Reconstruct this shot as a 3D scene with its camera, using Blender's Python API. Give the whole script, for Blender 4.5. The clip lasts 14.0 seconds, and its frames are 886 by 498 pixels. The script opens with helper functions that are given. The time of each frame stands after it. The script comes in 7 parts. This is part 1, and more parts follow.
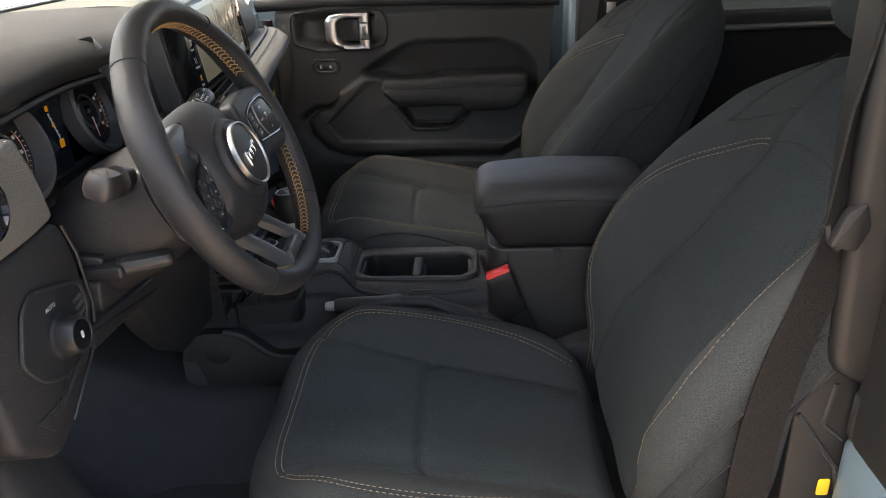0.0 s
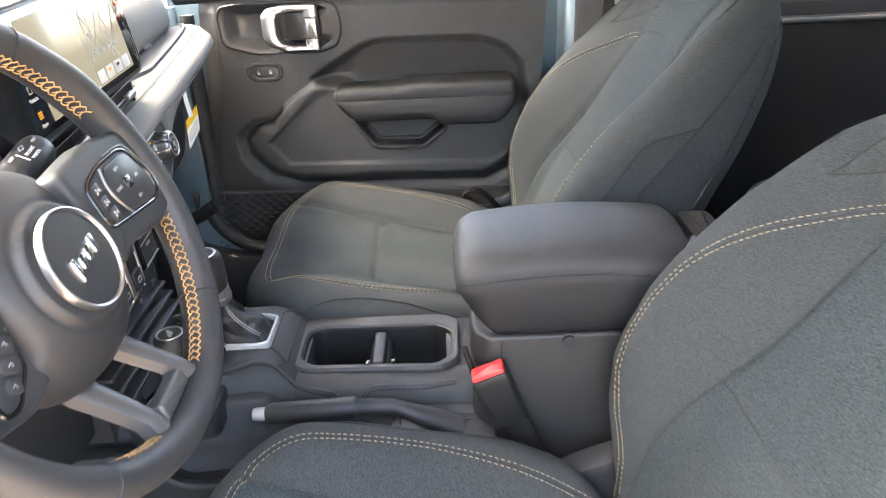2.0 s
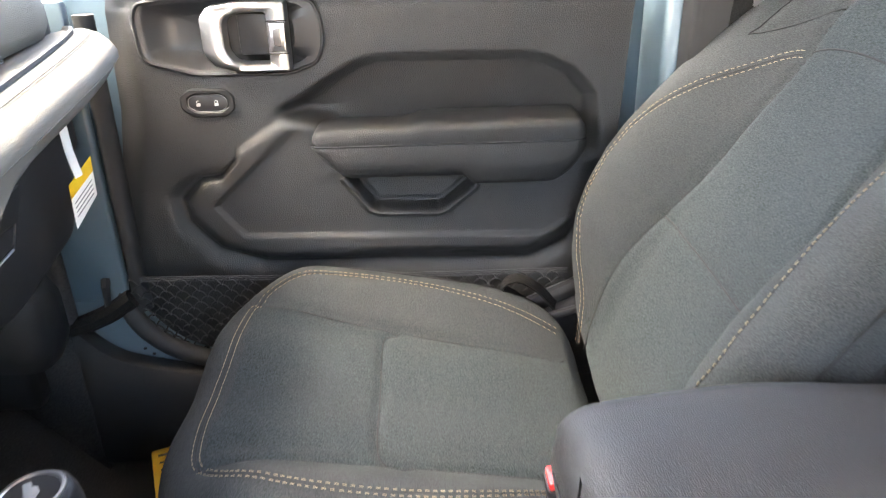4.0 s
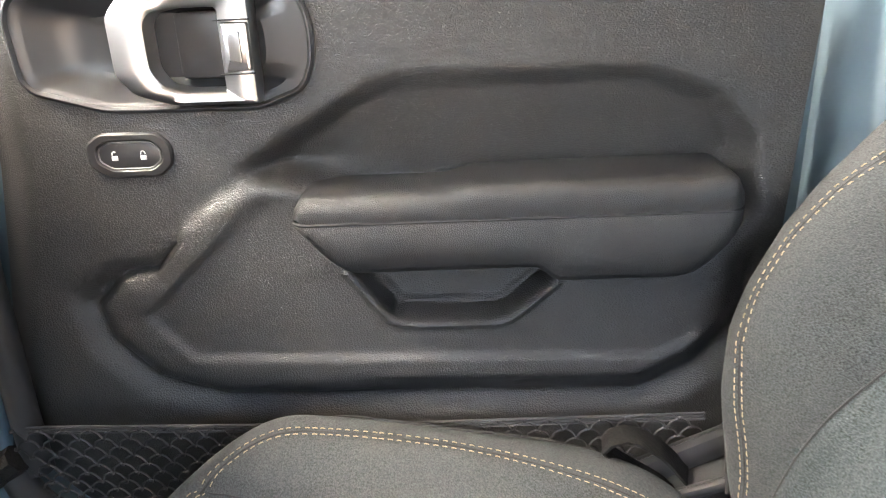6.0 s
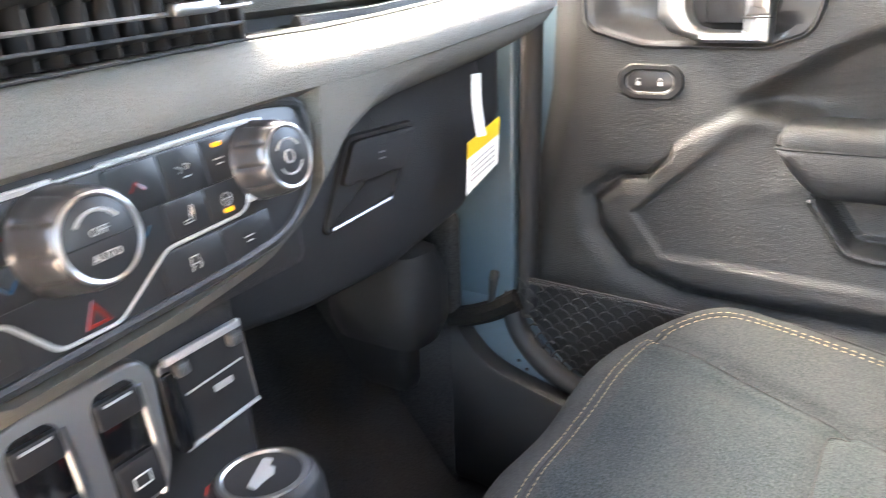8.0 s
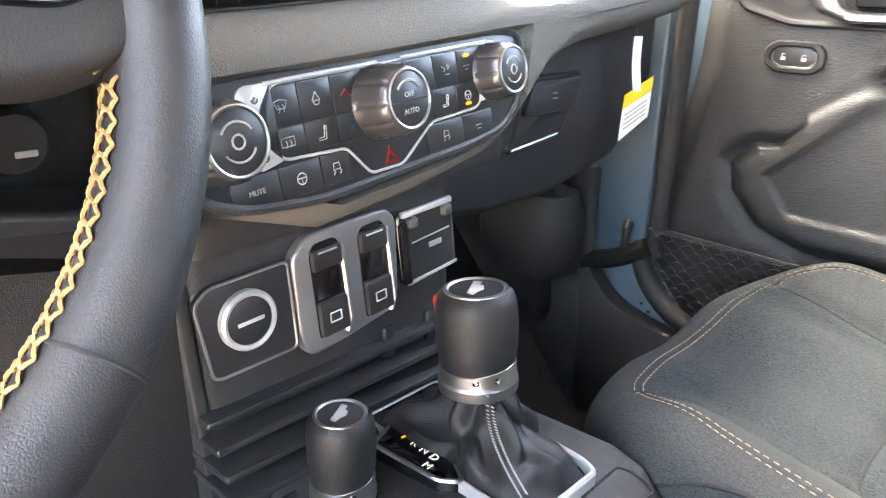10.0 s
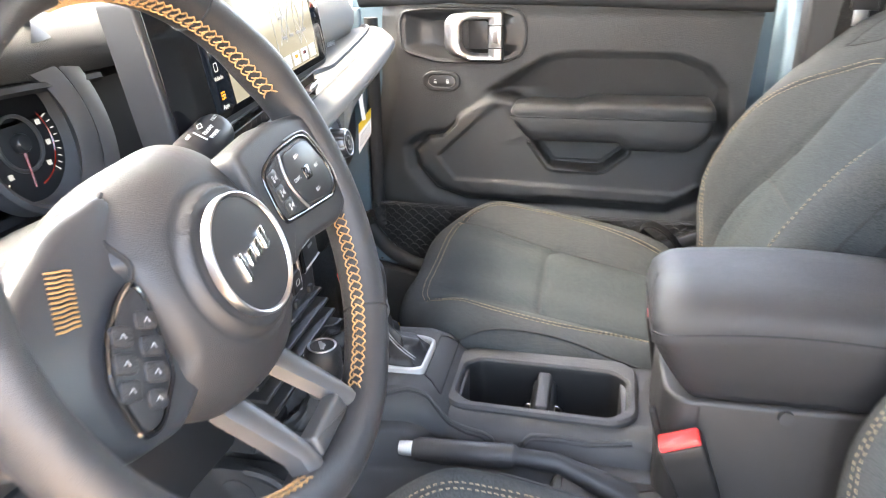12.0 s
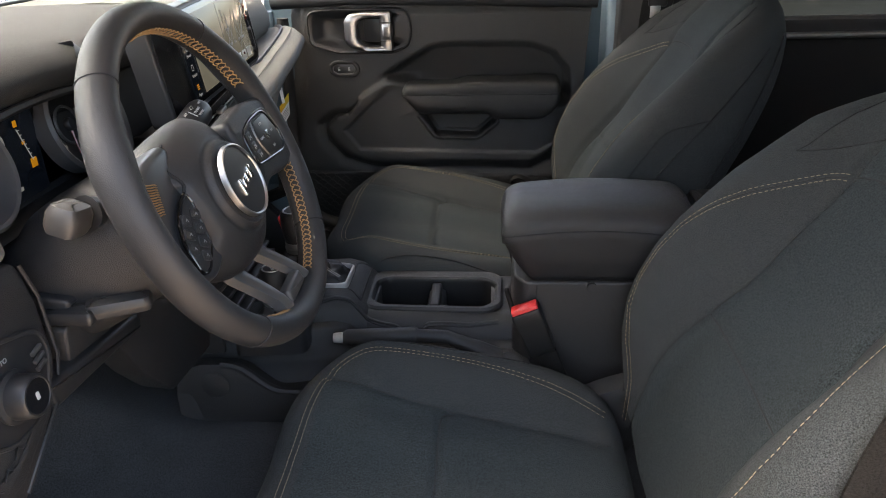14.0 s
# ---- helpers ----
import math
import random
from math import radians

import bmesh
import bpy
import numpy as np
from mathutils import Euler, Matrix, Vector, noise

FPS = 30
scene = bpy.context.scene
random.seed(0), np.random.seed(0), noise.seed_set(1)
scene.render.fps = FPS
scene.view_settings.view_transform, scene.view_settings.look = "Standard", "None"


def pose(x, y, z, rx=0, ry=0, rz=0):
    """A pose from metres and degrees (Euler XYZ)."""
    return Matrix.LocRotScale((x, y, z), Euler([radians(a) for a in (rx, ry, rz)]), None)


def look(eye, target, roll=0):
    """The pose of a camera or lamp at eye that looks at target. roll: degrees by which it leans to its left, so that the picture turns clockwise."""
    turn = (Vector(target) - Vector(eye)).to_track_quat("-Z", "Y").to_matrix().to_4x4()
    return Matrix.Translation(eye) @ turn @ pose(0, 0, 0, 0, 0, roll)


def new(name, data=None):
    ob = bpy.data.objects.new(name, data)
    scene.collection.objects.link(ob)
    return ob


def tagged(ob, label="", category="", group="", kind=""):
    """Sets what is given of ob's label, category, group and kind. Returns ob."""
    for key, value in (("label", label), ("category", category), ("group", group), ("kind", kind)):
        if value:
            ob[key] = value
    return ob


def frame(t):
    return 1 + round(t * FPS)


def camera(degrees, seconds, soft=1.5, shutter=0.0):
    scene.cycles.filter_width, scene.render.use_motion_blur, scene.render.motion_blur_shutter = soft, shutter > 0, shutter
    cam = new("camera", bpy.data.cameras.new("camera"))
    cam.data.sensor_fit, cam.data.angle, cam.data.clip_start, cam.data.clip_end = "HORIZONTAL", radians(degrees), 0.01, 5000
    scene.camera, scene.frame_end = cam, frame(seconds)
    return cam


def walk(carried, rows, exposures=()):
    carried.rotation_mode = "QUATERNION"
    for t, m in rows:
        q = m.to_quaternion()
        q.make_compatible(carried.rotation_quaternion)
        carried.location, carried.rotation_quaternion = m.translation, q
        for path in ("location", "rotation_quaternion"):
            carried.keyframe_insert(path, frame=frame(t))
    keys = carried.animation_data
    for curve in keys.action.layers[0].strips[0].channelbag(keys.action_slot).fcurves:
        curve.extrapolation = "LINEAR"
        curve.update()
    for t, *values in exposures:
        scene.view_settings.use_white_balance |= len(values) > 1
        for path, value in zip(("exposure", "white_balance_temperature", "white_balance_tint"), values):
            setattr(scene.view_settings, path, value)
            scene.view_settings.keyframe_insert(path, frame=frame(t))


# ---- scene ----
# ---------------------------------------------------------------- camera
cam = camera(62.9, 14.0, soft=0.9, shutter=0.35)
PATH = [
    (0, (0.088, -0.021, 1.572), (0.008, 1.798, 0.746), -2.5),
    (0.5, (0.085, -0.004, 1.57), (0.01, 1.813, 0.738), -2.7),
    (1, (0.092, 0.104, 1.562), (0.018, 1.917, 0.723), -3.0),
    (1.5, (0.11, 0.259, 1.556), (0.051, 2.063, 0.695), -3.3),
    (2, (0.089, 0.394, 1.547), (0.073, 2.194, 0.676), -2.6),
    (2.5, (0.048, 0.551, 1.531), (0.043, 2.352, 0.661), -3.0),
    (3, (0.013, 0.682, 1.509), (0.035, 2.478, 0.63), -2.4),
    (3.5, (0.021, 0.829, 1.48), (0.046, 2.629, 0.607), -1.9),
    (4, (0.008, 0.968, 1.456), (0.054, 2.783, 0.617), -1.5),
    (4.2, (0.009, 1.029, 1.442), (0.044, 2.854, 0.624), -1.2),
    (6.3, (-0.009, 1.417, 1.343), (-0.079, 3.294, 0.655), -2.8),
    (6.5, (-0.007, 1.41, 1.34), (-0.117, 3.288, 0.661), -3.0),
    (7, (-0.019, 1.355, 1.333), (-0.412, 3.194, 0.651), -3.3),
    (7.5, (-0.04, 1.254, 1.323), (-0.786, 2.983, 0.65), -2.8),
    (8, (-0.027, 1.177, 1.307), (-1.084, 2.746, 0.657), -2.1),
    (8.5, (-0.022, 1.11, 1.292), (-1.281, 2.522, 0.643), -0.2),
    (8.7, (-0.018, 1.095, 1.285), (-1.338, 2.444, 0.624), 0.5),
    (10.8, (0.009, 0.928, 1.336), (-0.933, 2.538, 0.614), 0.1),
    (11, (0.003, 0.869, 1.358), (-0.823, 2.537, 0.625), -0.0),
    (11.3, (0.001, 0.758, 1.401), (-0.653, 2.495, 0.655), -0.0),
    (11.5, (0.0, 0.687, 1.429), (-0.562, 2.451, 0.672), -0.3),
    (12, (0.017, 0.504, 1.493), (-0.37, 2.3, 0.703), -1.2),
    (12.5, (0.053, 0.324, 1.543), (-0.23, 2.123, 0.715), -2.0),
    (13, (0.068, 0.185, 1.57), (-0.13, 1.989, 0.73), -1.8),
    (13.5, (0.075, 0.138, 1.574), (-0.081, 1.945, 0.732), -1.8),
    (14, (0.082, 0.132, 1.572), (-0.056, 1.942, 0.734), -1.7),
]
MID = [
    (4.9, (-0.010, 1.190, 1.400), (0.034, 3.010, 0.636), -1.6),
    (5.6, (-0.016, 1.335, 1.372), (0.006, 3.170, 0.637), -2.0),
    (9.4, (0.018, 1.042, 1.276), (-1.380, 2.365, 0.590), 1.4),
    (10.1, (0.035, 1.000, 1.290), (-1.240, 2.420, 0.595), 0.8),
]
EXPOSURES = [(0.0, -2.35), (0.1, -1.85), (0.2, -1.25), (0.3, -0.88), (0.4, -0.55), (0.5, -0.3), (0.6, -0.2), (1.5, -0.15), (2.5, -0.1), (3.5, 0.0), (4.2, 0.05), (6.3, 0.30), (7.5, 0.68), (8.7, 0.70), (11.0, 0.50), (12.0, 0.24),
             (13.0, 0.17), (13.3, 0.10), (13.5, -0.05), (13.7, -0.8), (14.0, -2.05)]
BASE_STOPS, KELVIN = 5.27, 7300
walk(cam, [(t, look(eye, target, roll)) for t, eye, target, roll in sorted(PATH + MID)],
     [(t, BASE_STOPS + e, KELVIN, 10) for t, e in EXPOSURES])

# ---------------------------------------------------------------- daylight
world = bpy.data.worlds.new("daylight")
scene.world = world
world.use_nodes = True
wn = world.node_tree.nodes
sky = wn.new("ShaderNodeTexSky")
sky.sky_type = "NISHITA"
sky.sun_disc = False
SUN_ELEVATION, SUN_AZIMUTH = radians(60), radians(272)   # azimuth counted from +y towards +x
sky.sun_elevation, sky.sun_rotation = SUN_ELEVATION, SUN_AZIMUTH
sky.air_density, sky.dust_density = 1.0, 5.0
world.node_tree.links.new(sky.outputs[0], wn["Background"].inputs[0])
wn["Background"].inputs[1].default_value = 0.15
sun_dir = Vector((math.cos(SUN_ELEVATION) * math.sin(SUN_AZIMUTH), math.cos(SUN_ELEVATION) * math.cos(SUN_AZIMUTH), math.sin(SUN_ELEVATION)))
sun = new("sun", bpy.data.lights.new("sun", "SUN"))
sun.data.energy, sun.data.angle, sun.data.color = 0.62, radians(50), (1.0, 0.97, 0.94)
sun.matrix_world = look(Vector((0, 0, 8)) + sun_dir, (0, 0, 8))

# ---------------------------------------------------------------- materials
def material(name, colour, rough=0.5, metal=0.0, var=0.12, large=9.0, grain=0.0, size=0.002, kind="noise", bump=0.3, coat=0.0, spec=0.5, stretch=(1.0, 1.0, 1.0)):
    """A procedural surface: colour varied at two scales, fine relief of the given grain size in metres."""
    m = bpy.data.materials.new(name)
    m.use_nodes = True
    n, l = m.node_tree.nodes, m.node_tree.links
    b = n["Principled BSDF"]
    b.inputs["Roughness"].default_value, b.inputs["Metallic"].default_value = rough, metal
    b.inputs["Coat Weight"].default_value, b.inputs["Coat Roughness"].default_value = coat, 0.08
    b.inputs["Specular IOR Level"].default_value = spec
    co = n.new("ShaderNodeTexCoord")
    big = n.new("ShaderNodeTexNoise")
    big.inputs["Scale"].default_value, big.inputs["Detail"].default_value = large, 5
    l.new(co.outputs["Object"], big.inputs["Vector"])
    mix = n.new("ShaderNodeMix")
    mix.data_type = "RGBA"
    lo = [c * (1 - var) for c in colour] + [1]
    hi = [min(1, c * (1 + var)) for c in colour] + [1]
    mix.inputs[6].default_value, mix.inputs[7].default_value = lo, hi
    l.new(big.outputs["Fac"], mix.inputs[0])
    out = mix.outputs[2]
    if grain or kind != "noise":
        fine = n.new("ShaderNodeTexVoronoi" if kind == "leather" else "ShaderNodeTexNoise")
        fine.inputs["Scale"].default_value = 1.0 / size
        if kind == "leather":
            fine.feature = "DISTANCE_TO_EDGE"
            warp = n.new("ShaderNodeTexNoise")
            warp.inputs["Scale"].default_value = 0.4 / size
            l.new(co.outputs["Object"], warp.inputs["Vector"])
            add = n.new("ShaderNodeVectorMath")
            add.operation = "MULTIPLY_ADD"
            add.inputs[1].default_value = (size, size, size)
            long_ = n.new("ShaderNodeMapping")
            long_.inputs["Scale"].default_value = stretch
            l.new(co.outputs["Object"], long_.inputs["Vector"])
            l.new(warp.outputs["Color"], add.inputs[0])
            l.new(long_.outputs["Vector"], add.inputs[2])
            l.new(add.outputs[0], fine.inputs["Vector"])
            ramp = n.new("ShaderNodeMapRange")
            ramp.inputs["From Max"].default_value = 0.3
            l.new(fine.outputs["Distance"], ramp.inputs["Value"])
            value = ramp.outputs["Result"]
        else:
            fine.inputs["Detail"].default_value = 3
            l.new(co.outputs["Object"], fine.inputs["Vector"])
            value = fine.outputs["Fac"]
        bp = n.new("ShaderNodeBump")
        bp.inputs["Strength"].default_value, bp.inputs["Distance"].default_value = bump, size * 0.5
        l.new(value, bp.inputs["Height"])
        l.new(bp.outputs["Normal"], b.inputs["Normal"])
        if grain:
            mul = n.new("ShaderNodeMix")
            mul.data_type, mul.blend_type = "RGBA", "MULTIPLY"
            mul.inputs[0].default_value = grain
            l.new(out, mul.inputs[6])
            shade = n.new("ShaderNodeMapRange")
            shade.inputs["From Min"].default_value, shade.inputs["From Max"].default_value = 0.3, 0.7
            shade.inputs["To Min"].default_value, shade.inputs["To Max"].default_value = 0.25, 1.6
            l.new(value, shade.inputs["Value"])
            l.new(shade.outputs["Result"], mul.inputs[7])
            out = mul.outputs[2]
    l.new(out, b.inputs["Base Color"])
    rv = n.new("ShaderNodeMapRange")
    rv.inputs["To Min"].default_value, rv.inputs["To Max"].default_value = max(0.02, rough - 0.06), min(1, rough + 0.06)
    l.new(big.outputs["Fac"], rv.inputs["Value"])
    l.new(rv.outputs["Result"], b.inputs["Roughness"])
    return m


def glowing(name, colour, strength, rough=0.15):
    """A lit display or tell-tale."""
    m = material(name, [c * 0.2 for c in colour], rough, var=0.05)
    b = m.node_tree.nodes["Principled BSDF"]
    b.inputs["Emission Color"].default_value, b.inputs["Emission Strength"].default_value = (*colour, 1), strength * 0.2
    return m


FABRIC = material("seat_fabric", (0.028, 0.0345, 0.0365), 0.95, var=0.12, large=5, grain=1.0, size=0.0019, bump=0.8, spec=0.2)
FABRIC_SIDE = material("bolster_fabric", (0.033, 0.0365, 0.0375), 0.95, var=0.12, large=5, grain=0.85, size=0.0015, bump=0.7, spec=0.2)
SEAM = material("seam_thread", (0.012, 0.012, 0.013), 0.9)
THREAD = material("tan_thread", (0.25, 0.19, 0.12), 0.75, var=0.2, large=60)
ORANGE = material("orange_thread", (0.27, 0.155, 0.062), 0.65, var=0.25, large=80)
PLASTIC = material("black_plastic", (0.019, 0.019, 0.020), 0.5, var=0.18, size=0.0017, kind="leather", bump=0.4, spec=0.46)
DOOR = material("door_panel_plastic", (0.024, 0.0235, 0.023), 0.46, spec=0.42, var=0.14, size=0.0027, kind="leather", bump=0.34, stretch=(0.8, 0.9, 1.1))
SMOOTH = material("smooth_black_plastic", (0.019, 0.019, 0.020), 0.38, var=0.12, spec=0.4)
GLOSS = material("gloss_black", (0.006, 0.006, 0.007), 0.08, var=0.1, coat=0.6)
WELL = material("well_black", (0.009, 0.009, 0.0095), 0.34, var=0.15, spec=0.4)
GRAINED = material("grained_black_vinyl", (0.016, 0.0155, 0.0155), 0.48, var=0.2, size=0.0022, kind="leather", bump=0.22, spec=0.4)
MATT_BLACK = material("matt_black_plastic", (0.008, 0.008, 0.0085), 0.5, var=0.15, spec=0.4)
RUBBER = material("black_rubber", (0.014, 0.014, 0.015), 0.7, var=0.2)
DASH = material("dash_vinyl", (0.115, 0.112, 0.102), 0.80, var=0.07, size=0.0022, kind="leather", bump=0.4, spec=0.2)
# dash vinyl for the top pad, colour darkened to offset the strong light there
DASH_TOP = material("dash_vinyl_light_offset", (0.021, 0.021, 0.0205), 0.72, var=0.08, size=0.0022, kind="leather", bump=0.35, spec=0.2)
LEATHER = material("wheel_leather", (0.018, 0.018, 0.019), 0.50, var=0.1, size=0.0014, kind="leather", bump=0.2, spec=0.4)
KNOB = material("knob_leather", (0.012, 0.012, 0.013), 0.46, var=0.15, size=0.0014, kind="leather", bump=0.28, spec=0.35)
LID = material("armrest_vinyl", (0.017, 0.017, 0.0175), 0.5, var=0.12, size=0.0018, kind="leather", bump=0.4, spec=0.4)
SATIN = material("satin_metal", (0.40, 0.40, 0.40), 0.34, 1.0, var=0.05)
SILVER = material("silver_paint", (0.40, 0.40, 0.395), 0.36, 0.35, var=0.05)
SWITCH_METAL = material("dark_satin_metal", (0.23, 0.23, 0.235), 0.30, 0.6, var=0.06)
WING = material("wing_paint", (0.030, 0.031, 0.033), 0.34, var=0.05)
WHEEL_TRIM = material("wheel_trim_paint", (0.062, 0.060, 0.058), 0.40, 0.3, var=0.05)
DIAL = material("dark_chrome", (0.12, 0.12, 0.122), 0.33, 0.8, var=0.05)
KEY = material("key_black", (0.016, 0.016, 0.017), 0.38, var=0.12)
DARK_METAL = material("grey_metal_paint", (0.16, 0.155, 0.15), 0.35, 0.7, var=0.06)
CHROME = material("chrome", (0.78, 0.78, 0.78), 0.1, 1.0, var=0.03)
PAINT = material("blue_grey_paint", (0.075, 0.112, 0.138), 0.38, var=0.05, coat=0.25)
CARPET = material("carpet", (0.040, 0.041, 0.043), 0.95, var=0.3, large=14, grain=0.7, size=0.002, bump=0.7, spec=0.2)
NET = material("net_cord", (0.022, 0.021, 0.022), 0.75, grain=0.5, size=0.0008, bump=0.5)
WEB = material("belt_webbing", (0.008, 0.0075, 0.007), 0.7, spec=0.2, var=0.1, grain=0.9, size=0.0026, bump=0.8)
RED = material("red_plastic", (0.62, 0.03, 0.03), 0.35, var=0.05)
WHITE = material("white_print", (0.42, 0.42, 0.41), 0.5, var=0.03)
PAPER = material("tag_paper", (0.78, 0.78, 0.75), 0.6, var=0.04)
YELLOW = material("yellow_print", (0.70, 0.46, 0.02), 0.55, var=0.04)
TAG_YELLOW = material("tag_yellow", (0.60, 0.34, 0.02), 0.6, var=0.06)
PRINT = material("symbol_print", (0.30, 0.30, 0.29), 0.6, var=0.03)
GREY_PRINT = material("grey_print", (0.25, 0.25, 0.25), 0.6)
HEADLINER = material("headliner", (0.42, 0.41, 0.39), 0.95, grain=0.4, size=0.002)
ASPHALT = material("pavement", (0.50, 0.39, 0.29), 0.9, var=0.25, large=1.2, grain=0.5, size=0.006, bump=0.6)
SCREEN = glowing("screen_map", (0.72, 0.66, 0.50), 0.065)
SCREEN_DARK = glowing("screen_dark", (0.02, 0.03, 0.05), 0.03, 0.06)
AMBER = glowing("amber_lamp", (1.0, 0.42, 0.02), 0.16)
RED_LAMP = glowing("red_lamp", (0.55, 0.05, 0.035), 0.012)
BLUE_LAMP = glowing("blue_lamp", (0.05, 0.20, 0.40), 0.012)
GAUGE_PRINT = glowing("gauge_print", (0.85, 0.85, 0.82), 0.09)
GAUGE_GREY = material("gauge_grey", (0.050, 0.050, 0.052), 0.5, var=0.1)


def glass_material():
    m = bpy.data.materials.new("window_glass")
    m.use_nodes = True
    b = m.node_tree.nodes["Principled BSDF"]
    b.inputs["Base Color"].default_value = (0.85, 0.9, 0.88, 1)
    b.inputs["Roughness"].default_value, b.inputs["Transmission Weight"].default_value = 0.0, 1.0
    b.inputs["IOR"].default_value = 1.45
    return m


GLASS = glass_material()
TINT = material("tinted_glass", (0.05, 0.05, 0.05), 0.05, var=0.02)
TINT.node_tree.nodes["Principled BSDF"].inputs["Transmission Weight"].default_value = 0.7


# ---------------------------------------------------------------- building helpers
def frame_matrix(origin, a, b, c):
    m = Matrix.Identity(4)
    for i, v in enumerate((a, b, c)):
        v = Vector(v).normalized()
        for k in range(3):
            m[k][i] = v[k]
    m.translation = Vector(origin)
    return m


def mesh(name, verts, faces, mat, parent=None, label="", smooth=40, at=None):
    """One mesh object; smooth: the angle in degrees past which an edge stays sharp."""
    me = bpy.data.meshes.new(name)
    vs = [tuple(at @ Vector(v)) for v in verts] if at is not None else [tuple(v) for v in verts]
    me.from_pydata(vs, [], [tuple(int(i) for i in f) for f in faces])
    me.validate()
    bm = bmesh.new()
    bm.from_mesh(me)
    bmesh.ops.recalc_face_normals(bm, faces=bm.faces)
    bm.to_mesh(me)
    bm.free()
    if smooth:
        me.shade_smooth()
        me.set_sharp_from_angle(angle=radians(smooth))
    for one in (mat if isinstance(mat, (list, tuple)) else [mat]):
        me.materials.append(one)
    ob = new(name, me)
    if parent is not None:
        ob.parent = parent
    if label:
        tagged(ob, label)
    return ob


def thing(name, label, category, group="", kind=""):
    return tagged(new(name), label, category, group, kind)


class Shape:
    """Collects verts and faces of several pieces that make up one part."""

    def __init__(self):
        self.v, self.f = [], []

    def add(self, verts, faces, m=None):
        k = len(self.v)
        self.v += [tuple(m @ Vector(p)) if m is not None else tuple(p) for p in verts]
        self.f += [tuple(i + k for i in f) for f in faces]
        return self

    def make(self, name, mat, parent=None, label="", smooth=40, at=None):
        return mesh(name, self.v, self.f, mat, parent, label, smooth, at)


def rounded(poly, r=0.01, n=5):
    """A polygon with its corners rounded."""
    out, k = [], len(poly)
    for i in range(k):
        p, a, b = Vector(poly[i]), Vector(poly[i - 1]), Vector(poly[(i + 1) % k])
        da, db = (a - p), (b - p)
        rr = min(r, da.length * 0.45, db.length * 0.45)
        s, e = p + da.normalized() * rr, p + db.normalized() * rr
        for j in range(n + 1):
            t = j / n
            out.append(tuple((1 - t) ** 2 * s + 2 * t * (1 - t) * p + t * t * e))
    return out


def rect(w, h, x=0.0, y=0.0):
    return [(x - w / 2, y - h / 2), (x + w / 2, y - h / 2), (x + w / 2, y + h / 2), (x - w / 2, y + h / 2)]


def inset(poly, d):
    """Each corner moved inwards by d (corners run counter-clockwise)."""
    area = sum(poly[i - 1][0] * poly[i][1] - poly[i][0] * poly[i - 1][1] for i in range(len(poly)))
    sgn, out, k = (1 if area > 0 else -1), [], len(poly)
    for i in range(k):
        p, a, b = Vector(poly[i]), Vector(poly[i - 1]), Vector(poly[(i + 1) % k])
        e1, e2 = (p - a), (b - p)
        if e1.length < 1e-9 or e2.length < 1e-9:
            out.append(tuple(p))
            continue
        e1.normalize(), e2.normalize()
        n1, n2 = Vector((-e1.y, e1.x)) * sgn, Vector((-e2.y, e2.x)) * sgn
        nn = n1 + n2
        if nn.length < 1e-6:
            out.append(tuple(p))
            continue
        nn.normalize()
        out.append(tuple(p + nn * d / max(0.5, nn.dot(n1))))
    return out


def plate(poly, z0, z1, bevel=0.002, steps=2):
    """A slab over a polygon from z0 to z1 with a rounded top edge."""
    n, verts, faces = len(poly), [], []
    rings = [(0.0, z0)]
    for j in range(steps + 1):
        t = j / steps * math.pi / 2
        rings.append((bevel * (1 - math.cos(t)), z1 - bevel * (1 - math.sin(t))))
    for d, z in rings:
        verts += [(x, y, z) for x, y in (inset(poly, d) if d else poly)]
    for r in range(len(rings) - 1):
        for i in range(n):
            j = (i + 1) % n
            faces.append((r * n + i, r * n + j, (r + 1) * n + j, (r + 1) * n + i))
    faces.append(tuple(range(n))[::-1])
    faces.append(tuple(range((len(rings) - 1) * n, len(rings) * n)))
    return verts, faces


def ring_plate(outer, inner, z0, z1, bevel=0.001):
    """A frame between two outlines with as many corners each."""
    n, verts, faces = len(outer), [], []
    rows = [(outer, z0), (outer, z1 - bevel), (inset(outer, bevel), z1), (inset(inner, -bevel), z1), (inner, z1 - bevel), (inner, z0)]
    for p, z in rows:
        verts += [(x, y, z) for x, y in p]
    for r in range(len(rows)):
        q = (r + 1) % len(rows)
        for i in range(n):
            j = (i + 1) % n
            faces.append((r * n + i, r * n + j, q * n + j, q * n + i))
    return verts, faces


def lathe(profile, n=40, a0=0.0, a1=2 * math.pi):
    """Turns (radius, height) pairs about the z axis."""
    full = abs(a1 - a0 - 2 * math.pi) < 1e-6
    k = n if full else n + 1
    verts, faces = [], []
    for r, z in profile:
        for i in range(k):
            a = a0 + (a1 - a0) * i / n
            verts.append((r * math.cos(a), r * math.sin(a), z))
    for p in range(len(profile) - 1):
        for i in range(n):
            j = (i + 1) % k
            faces.append((p * k + i, p * k + j, (p + 1) * k + j, (p + 1) * k + i))
    return verts, faces


